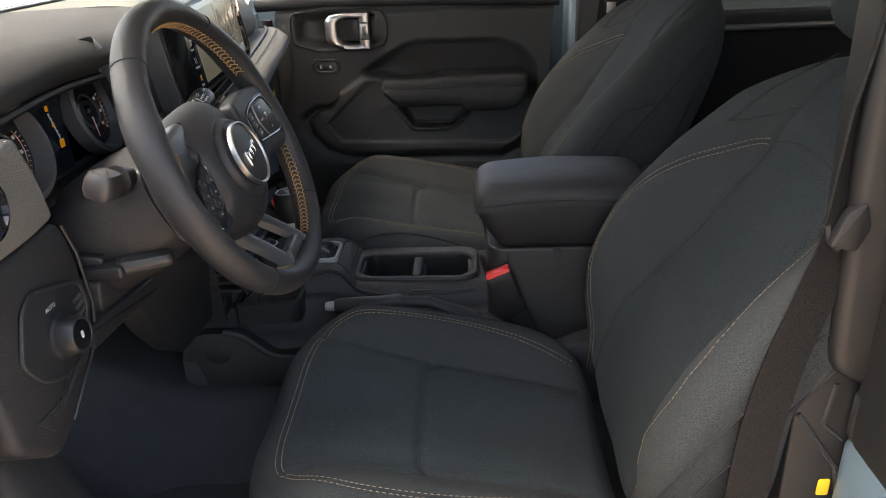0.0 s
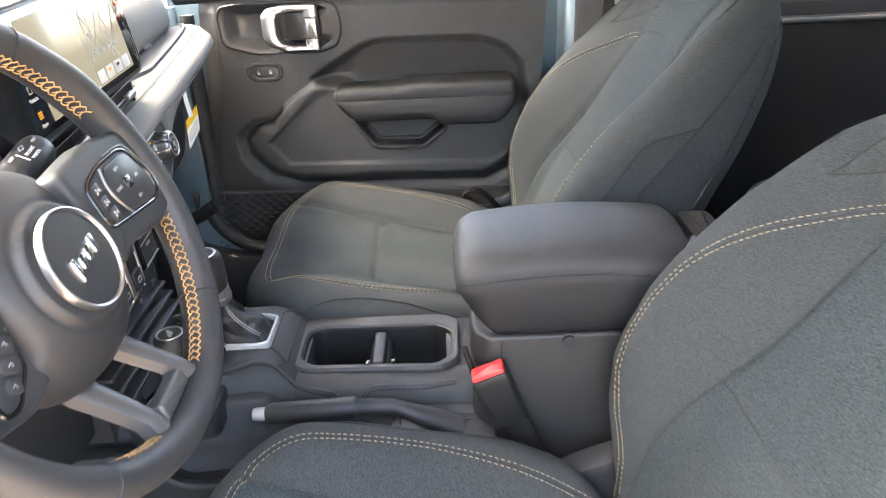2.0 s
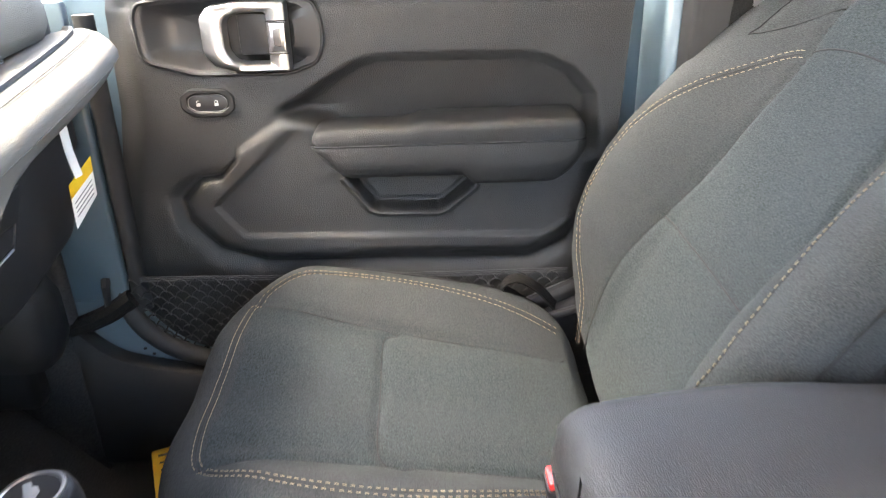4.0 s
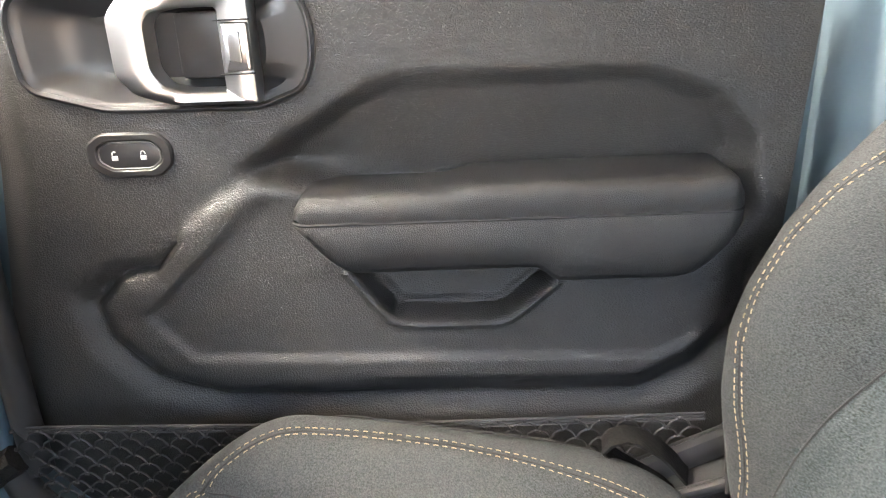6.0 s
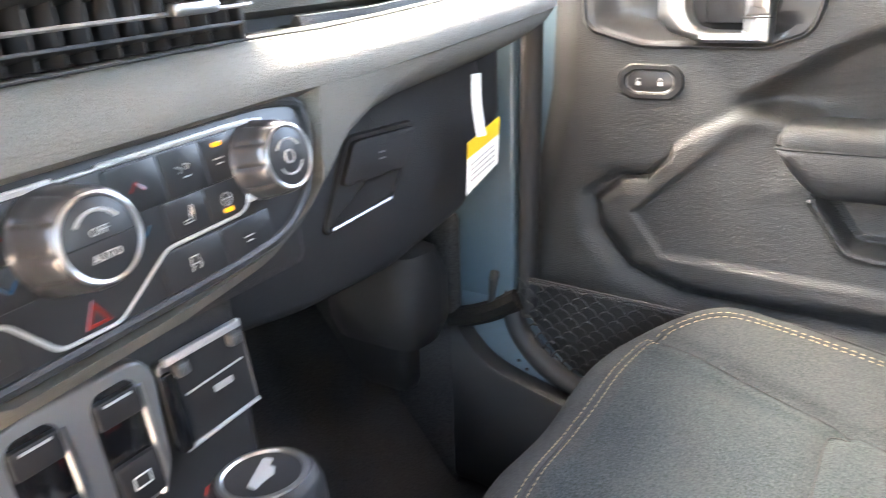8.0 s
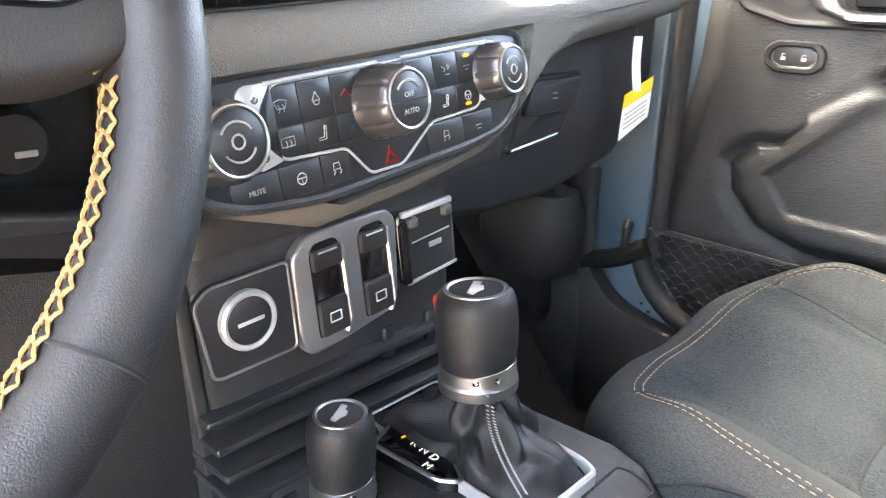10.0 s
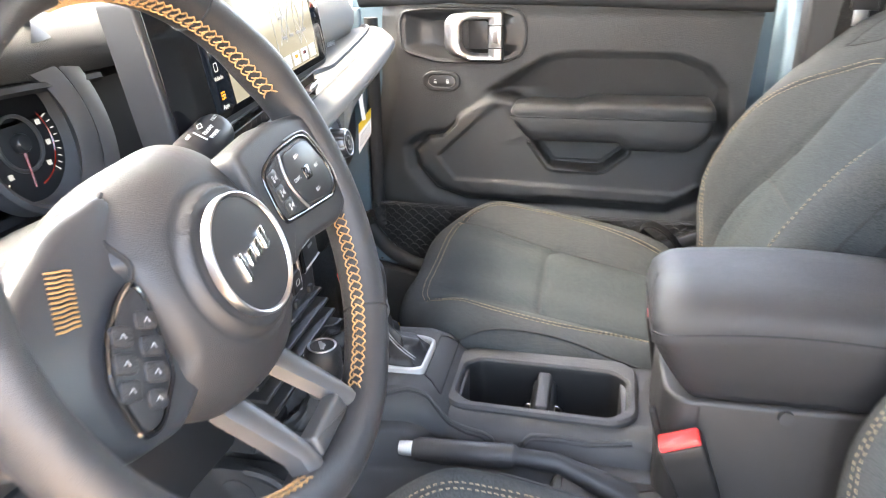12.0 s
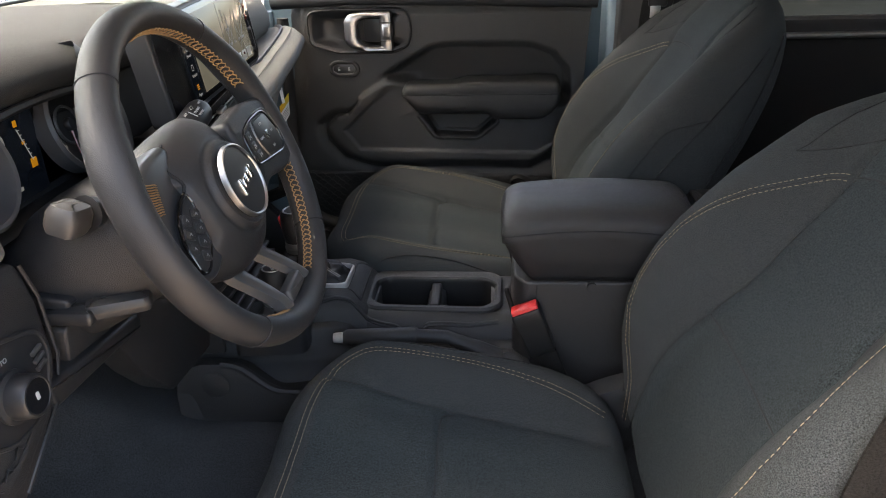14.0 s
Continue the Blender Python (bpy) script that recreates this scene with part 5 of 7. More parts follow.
# touch screen with vents under it
FACE = frame_matrix((-0.352, 0, 1.332 - 0.055 * 1.34), (0, 1, 0.055), (-0.13, -0.055, 0.99), (0.99, 0, 0.13))
so = rounded([(1.085, -0.004), (1.478, -0.004), (1.492, 0.012), (1.492, 0.128), (1.482, 0.140), (1.085, 0.140)], 0.012)
screen = Shape().add(*plate(so, -0.035, 0.0, 0.005, 3), FACE).make("touch_screen", SMOOTH, dash, "wide lit touch screen in black frame")
Shape().add(*plate(rounded([(1.092, 0.004), (1.472, 0.004), (1.484, 0.016), (1.484, 0.124), (1.475, 0.134), (1.092, 0.134)], 0.008), -0.002, 0.0012, 0.0005), FACE).make("glass", GLOSS, screen, "black glass")
Shape().add(*plate(rect(0.040, 0.112, 1.184, 0.068), 0.001, 0.0018, 0.0002), FACE).make("menu_column", SCREEN_DARK, screen)
mapp = Shape().add(*plate(rect(0.246, 0.112, 1.330, 0.068), 0.001, 0.0018, 0.0002), FACE).make("map_picture", SCREEN, screen, "pale map picture")
for i, w in enumerate(("Comfort", "Phone", "Vehicle", "Apps")):
    yy = 0.112 - i * 0.0285
    words(w, 0.0062, GAUGE_PRINT, screen, FACE @ Matrix.Translation((1.184, yy - 0.011, 0.0020)))
    ic = Shape()
    if i == 3:
        for a in range(3):
            for b in range(3):
                ic.add(*plate(rect(0.002, 0.002, 1.181 + 0.003 * a, yy - 0.003 + 0.003 * b), 0.0018, 0.0021, 0.0001), FACE)
        ic.make("icon", AMBER, screen)
    else:
        ic.add(*ring_plate(rounded(rect(0.0075, 0.009, 1.184, yy), 0.002), rounded(rect(0.0055, 0.007, 1.184, yy), 0.0015), 0.0017, 0.0021, 0.0001), FACE)
        ic.make("icon", GAUGE_PRINT, screen)
# map lines and buttons of the picture
gp = Shape()
for k in range(9):
    x0 = 1.345 + 0.012 * k
    pts = [(x0 + 0.02 * math.sin(k * 1.7 + t * 2), 0.045 + 0.055 * t + 0.01 * math.sin(k), 0.002) for t in np.linspace(0, 1, 7)]
    if all(1.34 < p[0] < 1.45 for p in pts):
        gp.add(*tube(pts, 0.0012, 4, flat=0.3), FACE)
for k in range(5):
    gp.add(*plate(rounded(rect(0.012, 0.004, 1.36 + 0.02 * (k % 4), 0.052 + 0.024 * (k // 4)), 0.001), 0.0018, 0.0022, 0.0001), FACE)
tagged(gp.make("map_drawing", GREY_PRINT, mapp), kind="stuff")
for k in range(4):
    Shape().add(*plate(rounded(rect(0.021, 0.016, 1.352 + 0.027 * k, 0.0235), 0.002), 0.0018, 0.0022, 0.0002), FACE).make("screen_button", WHITE, mapp)
Shape().add(*plate(rounded(rect(0.008, 0.004, 1.379, 0.026), 0.001), 0.0022, 0.0025, 0.0001), FACE).make("symbol", AMBER, mapp)
Shape().add(*plate(rounded(rect(0.008, 0.004, 1.406, 0.026), 0.001), 0.0022, 0.0025, 0.0001), FACE).make("symbol", RED_LAMP, mapp)
Shape().add(*plate(rect(0.0012, 0.112, 1.335, 0.068), 0.0018, 0.0021, 0.0001), FACE).make("split_line", GREY_PRINT, mapp)
Shape().add(*plate(rect(0.016, 0.05, 1.462, 0.085), 0.0018, 0.0021, 0.0001), FACE).make("status_column", SCREEN_DARK, screen)
for k in range(2):
    Shape().add(*plate(rounded(rect(0.010, 0.010, 1.462, 0.098 - 0.02 * k), 0.002), 0.0021, 0.0024, 0.0001), FACE).make("icon", RED_LAMP, screen)

VR = Matrix.Translation((-0.376, 1.5, 1.288)) @ Matrix.Rotation(radians(3.2), 4, "Z") @ Matrix.Rotation(radians(3.6), 4, "X") @ Matrix.Translation((0.376, -1.5, -1.288))
vent = Shape().add(*block((0.03, 0.32, 0.052), 0.004, Matrix.Translation((-0.428, 1.335, 1.308))), VR)
for zz in (1.2845, 1.3325):
    vent.add(*block((0.062, 0.32, 0.0045), 0.0018, Matrix.Translation((-0.410, 1.335, zz))), VR)
for yy in (1.1765, 1.4935):
    vent.add(*block((0.062, 0.0045, 0.048), 0.0018, Matrix.Translation((-0.410, yy, 1.308))), VR)
vent = vent.make("vent_housing", SMOOTH, dash, "gloss black air vent")
for z, r in ((1.2835, 0.0020), (1.309, 0.0014)):
    Shape().add(*tube([(-0.376, 1.175, z), (-0.372, 1.335, z), (-0.374, 1.497, z), (-0.392, 1.500, z)], r, 6), VR).make("vent_blade", SATIN if z < 1.3 else DARK_METAL, vent, "bright vent edge")
for k in range(2):
    Shape().add(*block((0.026, 0.31, 0.0022), 0.0008, Matrix.Translation((-0.388, 1.335, 1.297 + 0.024 * k)) @ Matrix.Rotation(radians(-12), 4, "Y")), VR).make("vent_blade", RUBBER, vent)
for k in range(20):
    Shape().add(*block((0.016, 0.0018, 0.036), 0.0006, Matrix.Translation((-0.392, 1.19 + 0.0155 * k, 1.308)) @ Matrix.Rotation(radians(20), 4, "Z")), VR).make("vent_vane", RUBBER, vent)
for y in (1.262, 1.448):
    Shape().add(*block((0.010, 0.030, 0.007), 0.002, Matrix.Translation((-0.369, y, 1.311))), VR).make("vent_tab", SATIN, vent, "bright vent tab")

# climate control panel
CLI = frame_matrix((-0.342 + 0.06 * 1.341, 0, 1.20 - 0.068 * 1.341), (-0.06, 1, 0.068), (-0.17, -0.068, 0.985), (0.985, 0.06, 0.17))
face = rounded([(1.187, -0.004), (1.200, -0.022), (1.2266, -0.0325), (1.280, -0.0395), (1.334, -0.0390), (1.432, -0.0370), (1.475, -0.0335), (1.503, -0.016), (1.518, 0.018), (1.516, 0.040), (1.487, 0.0445), (1.235, 0.0455), (1.197, 0.043), (1.187, 0.032)], 0.014, 6)
climate = Shape().add(*plate(face, -0.02, 0.004, 0.003), CLI).make("climate_panel", SMOOTH, dash, "black climate panel with bright trim")
surround = Shape().add(*tube([(x, y, 0.0035) for x, y in face], 0.0035, 8, closed=True), CLI).make("panel_surround", PLASTIC, climate)
outline = [(1.2585, 0.0362), (1.472, 0.0368), (1.4585, 0.016), (1.4545, -0.0060), (1.447, -0.0108), (1.3934, -0.0117), (1.3569, -0.0345), (1.325, -0.0337), (1.3074, -0.0125), (1.2577, -0.0091), (1.2468, 0.002), (1.2458, 0.022)]
trim_ = rounded(outline, 0.005, 4)
Shape().add(*tube([(x, y, 0.0048) for x, y in trim_], 0.0011, 6, closed=True), CLI).make("trim_line", SILVER, climate, "bright trim line")
Shape().add(*block((0.096, 0.0032, 0.003), 0.001, Matrix.Translation((1.300, 0.0372, 0.0048))), CLI).make("trim_bar", SILVER, climate)
Shape().add(*block((0.100, 0.0032, 0.003), 0.001, Matrix.Translation((1.420, 0.0372, 0.0048))), CLI).make("trim_bar", SILVER, climate)
cheek = rounded([(1.232, 0.0345), (1.238, 0.0385), (1.259, 0.0380), (1.2462, 0.022), (1.2470, 0.002), (1.258, -0.0090), (1.240, -0.0125), (1.234, -0.0090)], 0.003)
Shape().add(*plate(cheek, 0.003, 0.0058, 0.001), CLI).make("bright_cheek", SILVER, climate)
cheek = rounded([(1.4545, -0.0075), (1.463, -0.0065), (1.4665, 0.014), (1.482, 0.0365), (1.471, 0.0385), (1.4590, 0.016)], 0.003)
Shape().add(*plate(cheek, 0.003, 0.0058, 0.001), CLI).make("bright_cheek", SILVER, climate)
for xx, yy in ((1.2440, 0.0300), (1.2430, -0.0045), (1.4672, 0.0290), (1.4595, 0.0000)):
    Shape().add(*lathe([(0.0030, 0.005), (0.0030, 0.0068), (0.0018, 0.0072), (0.0016, 0.0062), (0.0, 0.0062)], 12), CLI @ Matrix.Translation((xx, yy, 0))).make("screw", CHROME, climate)
# keys
def keyrow(y0, y1, xs, z=0.0050):
    for a, b in zip(xs[:-1], xs[1:]):
        poly = rounded([(a + 0.0003, y0), (b - 0.0003, y0), (b - 0.0003, y1), (a + 0.0003, y1)], 0.0015)
        k = Shape().add(*plate(poly, 0.002, z, 0.0004), CLI).make("key", KEY, climate)
        yield (a + b) / 2, (y0 + y1) / 2, k


GLYPHS = {
    "screen": [[(-0.0048, 0.0030), (0, 0.0042), (0.0048, 0.0030), (0.0030, -0.0014), (-0.0030, -0.0014), (-0.0048, 0.0030)], [(-0.002, -0.0036), (-0.001, -0.0018), (-0.002, 0.0012)], [(0.0015, -0.0036), (0.0025, -0.0018), (0.0015, 0.0012)]],
    "drop": [[(0, 0.0045), (0.0030, -0.0006), (0.0016, -0.0034), (-0.0016, -0.0034), (-0.0030, -0.0006), (0, 0.0045)], [(-0.0022, -0.0010), (0.0022, -0.0010)]],
    "rear": [[(-0.0050, 0.0030), (0.0050, 0.0030), (0.0050, -0.0024), (-0.0050, -0.0024), (-0.0050, 0.0030)], [(-0.0016, -0.0034), (-0.0008, -0.0008), (-0.0016, 0.0014)], [(0.0016, -0.0034), (0.0024, -0.0008), (0.0016, 0.0014)]],
    "seat": [[(0.0024, 0.0046), (0.0008, -0.0022), (-0.0034, -0.0026), (-0.0036, -0.0040), (0.0024, -0.0038), (0.0038, 0.0040), (0.0024, 0.0046)]],
    "flow": [[(-0.0048, 0.0030), (-0.0008, 0.0010), (-0.0030, -0.0010)], [(0.0012, 0.0034), (0.0044, 0.0024), (0.0020, 0.0002), (0.0012, 0.0034)], [(-0.0010, -0.0034), (0.0034, -0.0034)]],
    "wheel": [[(0.0036 * math.cos(a), 0.0036 * math.sin(a)) for a in np.linspace(0, 2 * math.pi, 13)], [(-0.0034, 0.0004), (0.0034, 0.0004)], [(0, 0), (0, -0.0034)]],
    "car": [[(-0.0030, -0.0008), (-0.0022, 0.0032), (0.0022, 0.0032), (0.0030, -0.0008), (-0.0030, -0.0008)], [(-0.0034, -0.0042), (-0.0016, -0.0020), (-0.0030, -0.0012)], [(0.0020, -0.0042), (0.0036, -0.0022), (0.0022, -0.0012)]],
    "word": [[(-0.0036, 0.0), (0.0036, 0.0)], [(-0.0022, -0.0028), (0.0022, -0.0028)]],
}
KINDS = ["screen", "drop", "up", "rear", "seat", "down", "up", "flow", "word", "seat", "wheel", "MUTE", "wheel", "car", "car", "word"]
sym = []
for grp in (list(keyrow(0.0105, 0.0345, [1.2485, 1.2765, 1.3035, 1.326])), list(keyrow(-0.0085, 0.0098, [1.2485, 1.2765, 1.3035, 1.326])), list(keyrow(0.0105, 0.0345, [1.372, 1.4035, 1.4315, 1.4525])), list(keyrow(-0.0095, 0.0098, [1.398, 1.4255, 1.4525])),
            list(keyrow(-0.0330, -0.0130, [1.216, 1.2505, 1.2835, 1.3085])), list(keyrow(-0.0345, -0.0140, [1.3860, 1.4280, 1.4660]))):
    sym += grp
for kind_, (x, y, k) in zip(KINDS, sym):
    at = CLI @ Matrix.Translation((x, y, 0.0051))
    if kind_ == "up":
        Shape().add(*tube([(-0.0042, -0.0022, 0), (0, 0.0022, 0), (0.0042, -0.0022, 0)], 0.0008, 5), at).make("symbol", RED_LAMP, k)
    elif kind_ == "down":
        Shape().add(*tube([(-0.0042, 0.0022, 0), (0, -0.0022, 0), (0.0042, 0.0022, 0)], 0.0008, 5), at).make("symbol", BLUE_LAMP, k)
    elif kind_ == "MUTE":
        words("MUTE", 0.0046, PRINT, k, at)
    else:
        g = Shape()
        for stroke in GLYPHS[kind_]:
            g.add(*tube([(a, b, 0.0) for a, b in stroke], 0.00045, 4))
        g.make("symbol", PRINT, k, at=at)
Shape().add(*tube([(1.3800, 0.0024, 0.0045), (1.3842, -0.0020, 0.0045), (1.3884, 0.0024, 0.0045)], 0.0008, 5), CLI).make("symbol", BLUE_LAMP, climate)
for x, y in ((1.443, 0.0262), (1.4385, -0.0098)):
    Shape().add(*plate(rounded(rect(0.0065, 0.0026, x, y + 0.004), 0.001), 0.0048, 0.0056, 0.0002), CLI).make("tell_tale", AMBER, climate, "amber indicator lamp")
Shape().add(*ring_plate([(1.3395, -0.0315), (1.3535, -0.0315), (1.3465, -0.0190)], [(1.3428, -0.0297), (1.3502, -0.0297), (1.3465, -0.0228)], 0.004, 0.0050, 0.0002), CLI).make("hazard_symbol", RED_LAMP, climate, "red hazard triangle")


def dial(x, y, r, depth, plain):
    """Knurled bright knob with black end."""
    m = CLI @ Matrix.Translation((x, y, 0.004))
    prof, n = [(1.04, 0.0), (1.04, 0.06), (1.0, 0.10), (0.985, 0.35), (0.95, 0.70), (0.90, 0.88), (0.84, 0.96), (0.80, 0.97)], 120
    verts, faces = [], []
    for q, z in prof:
        for i in range(n):
            a = 2 * math.pi * i / n
            notch = -0.045 * max(0.0, math.cos(a * 10)) ** 6 if 0.06 < z < 0.9 else 0
            rr = r * (q + notch)
            verts.append((rr * math.cos(a), rr * math.sin(a), z * depth if z > 0.01 else z))
    for p in range(len(prof) - 1):
        for i in range(n):
            j = (i + 1) % n
            faces.append((p * n + i, p * n + j, (p + 1) * n + j, (p + 1) * n + i))
    knob = mesh("dial", verts, faces, DIAL, climate, "knurled dark chrome dial", smooth=45, at=m)
    Shape().add(*lathe([(r * 0.82, depth * 0.94), (r * 0.82, depth * 1.0), (r * 0.785, depth * 1.02), (r * 0.74, depth * 1.0), (r * 0.73, depth * 0.96)], 56), m).make("dial_ring", SATIN, knob, "thin bright dial ring")
    Shape().add(*lathe([(r * 0.74, depth * 0.9), (r * 0.74, depth * 0.97), (r * 0.71, depth * 0.985), (0.0, depth * 0.985)], 48), m).make("dial_face", SMOOTH, knob)
    top = m @ Matrix.Translation((0, 0, depth * 0.99))
    if plain == "fan":
        Shape().add(*block((r * 1.42, 0.0008, 0.0008), 0.0002, Matrix.Translation((0, -0.001, 0)), 1), top).make("split", SEAM, knob)
        words("OFF", 0.0052, PRINT, knob, top @ Matrix.Translation((0, 0.003, 0)))
        words("AUTO", 0.0052, PRINT, knob, top @ Matrix.Translation((0, -0.008, 0)))
        Shape().add(*tube([(r * 0.5 * math.cos(a), r * 0.5 * math.sin(a), 0) for a in np.linspace(0.6, 2.5, 10)], 0.0009, 4), top).make("symbol", PRINT, knob)
    else:
        for a0, a1 in ((0.5, 2.6), (3.7, 5.8)):
            Shape().add(*tube([(r * 0.45 * math.cos(a), r * 0.45 * math.sin(a), 0) for a in np.linspace(a0, a1, 12)], 0.0007, 4), top).make("symbol", PRINT, knob)
        Shape().add(*tube([(r * 0.16 * math.cos(a), r * 0.16 * math.sin(a), 0) for a in np.linspace(0, 2 * math.pi, 12)], 0.0007, 4), top).make("symbol", PRINT, knob)
    return knob


dial(1.2125, 0.0110, 0.0245, 0.026, "volume")
dial(1.3440, 0.0115, 0.0245, 0.030, "fan")
dial(1.4720, 0.0135, 0.0225, 0.024, "tune")

# switch panel under it
SWI = frame_matrix((-0.398, 0, 1.06 - 0.068 * 1.345), (0, 1, 0.068), (-0.06, -0.068, 0.998), (0.998, 0, 0.06))
stack = Shape().add(*block((0.14, 0.264, 0.27), 0.012, Matrix.Translation((-0.474, 1.354, 1.005)) @ Matrix.Rotation(radians(3.8), 4, "X"))).make("stack_body", PLASTIC, dash, "black lower centre stack")
usb = rounded([(1.2215, 0.026), (1.2255, -0.0315), (1.232, -0.0345), (1.298, -0.0365), (1.300, 0.0345), (1.234, 0.0355)], 0.006)
up = Shape().add(*plate(usb, -0.004, 0.003, 0.0015), SWI).make("socket_plate", SMOOTH, stack, "black socket plate with bright edge")
Shape().add(*tube([(x, y, 0.003) for x, y in usb], 0.0013, 6, closed=True), SWI).make("plate_edge", SWITCH_METAL, up)
Shape().add(*lathe([(0.023, 0.002), (0.023, 0.008), (0.021, 0.010), (0.0185, 0.009), (0.0185, 0.003)], 40), SWI @ Matrix.Translation((1.2590, 0.0030, 0))).make("socket_ring", SILVER, up, "bright socket ring")
Shape().add(*lathe([(0.0, 0.010), (0.015, 0.0098), (0.0182, 0.008), (0.0182, 0.002)], 40), SWI @ Matrix.Translation((1.2590, 0.0030, 0))).make("socket_cap", SMOOTH, up)
Shape().add(*plate(rounded(rect(0.022, 0.003, 1.2590, 0.0030), 0.001), 0.0098, 0.0104, 0.0001), SWI ).make("marking", WHITE, up)
fr = rounded([(1.3025, 0.036), (1.3005, -0.030), (1.307, -0.0495), (1.340, -0.0485), (1.396, -0.0420), (1.405, -0.028), (1.4105, 0.037), (1.400, 0.0495), (1.345, 0.0505), (1.319, 0.0495)], 0.007)
Shape().add(*plate(fr, -0.006, 0.006, 0.003, 3), SWI).make("switch_frame", SWITCH_METAL, stack, "satin metal switch frame")
for x in (1.3325, 1.3810):
    slot = rounded([(x - 0.0150, -0.038), (x + 0.0150, -0.0375), (x + 0.0150, 0.036), (x + 0.010, 0.0415), (x - 0.010, 0.041), (x - 0.0150, 0.034)], 0.004)
    sl = Shape().add(*plate(slot, 0.004, 0.0066, 0.0004), SWI).make("window_switch", GLOSS, stack, "black window switch")
    Shape().add(*plate(rounded(rect(0.028, 0.018, x, 0.028), 0.003), 0.006, 0.0105, 0.002), SWI).make("paddle", SMOOTH, sl)
    Shape().add(*plate(rounded(rect(0.028, 0.030, x, -0.022), 0.003), 0.006, 0.0105, 0.002), SWI).make("paddle", SMOOTH, sl)
    Shape().add(*block((0.018, 0.0016, 0.0008), 0.0002, Matrix.Translation((x, 0.034, 0.0108)), 1), SWI).make("mark", WHITE, sl)
    Shape().add(*ring_plate(rounded(rect(0.012, 0.009, x, -0.022), 0.0015), rounded(rect(0.0095, 0.0065, x, -0.022), 0.001), 0.0103, 0.0110, 0.0002), SWI).make("symbol", WHITE, sl)
    Shape().add(*tube([(x + 0.016, 0.034, 0.007), (x + 0.017, -0.030, 0.007), (x + 0.012, -0.041, 0.007)], 0.0022, 6), SWI).make("bright_edge", SATIN, sl)
aux = rounded(rect(0.066, 0.062, 1.4465, 0.0055), 0.005)
ax_ = Shape().add(*plate(aux, -0.004, 0.004, 0.0015), SWI).make("media_hatch", SMOOTH, stack, "black hatch with hinge rollers")
Shape().add(*tube([(x, y, 0.003) for x, y in aux], 0.0014, 5, closed=True), SWI).make("hatch_edge", DARK_METAL, ax_)
Shape().add(*plate(rounded([(1.4125, -0.026), (1.4210, -0.026), (1.4210, 0.030), (1.4125, 0.030)], 0.002), 0.0, 0.0085, 0.002), SWI).make("hatch_post", GLOSS, ax_)
Shape().add(*block((0.062, 0.0060, 0.006), 0.002, Matrix.Translation((1.4475, 0.0368, 0.0045))), SWI).make("bright_bar", SILVER, ax_)
Shape().add(*tube([(1.417, -0.0265, 0.006), (1.479, -0.0235, 0.006)], 0.0016, 6), SWI).make("bright_bar", SILVER, ax_)
Shape().add(*tube([(1.427, 0.009, 0.0045), (1.474, 0.011, 0.0045)], 0.0008, 6), SWI).make("bright_bar", SILVER, ax_)
for x in (1.427, 1.470):
    Shape().add(*block((0.010, 0.010, 0.010), 0.003, Matrix.Translation((x, 0.0285, 0.006))), SWI).make("roller", DARK_METAL, ax_)
Shape().add(*plate(rounded(rect(0.016, 0.005, 1.4555, 0.0010), 0.001), 0.004, 0.0046, 0.0002), SWI).make("mark", GREY_PRINT, ax_)
# ribbed shelf under the switches
for k in range(4):
    Shape().add(*block((0.03 + 0.012 * k, 0.26, 0.007), 0.003, Matrix.Translation((-0.405 + 0.004 * k, 1.345, 0.985 - 0.018 * k)))).make("shelf_rib", SMOOTH, stack)
for y in (1.40, 1.455):
    Shape().add(*block((0.008, 0.014, 0.05), 0.003, Matrix.Translation((-0.402, y, 0.975)))).make("shelf_post", SMOOTH, stack)

# glove box
glove = rounded([(1.515, 1.165), (1.575, 1.215), (1.66, 1.226), (1.86, 1.246), (1.915, 1.249), (1.912, 1.12), (1.880, 1.075), (1.73, 1.046), (1.60, 1.046), (1.515, 1.056)], 0.02)
GLO = frame_matrix((-0.462, 0, 0), (0, 1, 0), (0, 0, 1), (1, 0, 0))
gb = Shape().add(*plate(glove, -0.12, 0.0, 0.012, 3), GLO).make("glove_box", PLASTIC, dash, "black glove box lid")
lat = rounded([(1.632, 1.112), (1.734, 1.122), (1.774, 1.191), (1.670, 1.191)], 0.010)
Shape().add(*tube([(x, y, 0.001) for x, y in lat], 0.0035, 6, closed=True), GLO).make("latch_rim", SMOOTH, gb)
Shape().add(*plate(inset(lat, 0.003), 0.0, 0.002, 0.001), GLO).make("latch_recess", RUBBER, gb)
Shape().add(*tube([(1.640, 1.114, 0.004), (1.728, 1.123, 0.004)], 0.0016, 5), GLO).make("latch_lip", SATIN, gb)
flap = Shape().add(*plate(rounded([(1.655, 1.150), (1.747, 1.150), (1.770, 1.189), (1.673, 1.189)], 0.008), 0.001, 0.009, 0.003), GLO).make("latch_flap", PLASTIC, gb, "black latch flap")
for z in (1.167, 1.173):
    Shape().add(*block((0.010, 0.0018, 0.0008), 0.0003, Matrix.Translation((1.712, z, 0.0092)), 1), GLO).make("flap_mark", GREY_PRINT, flap)
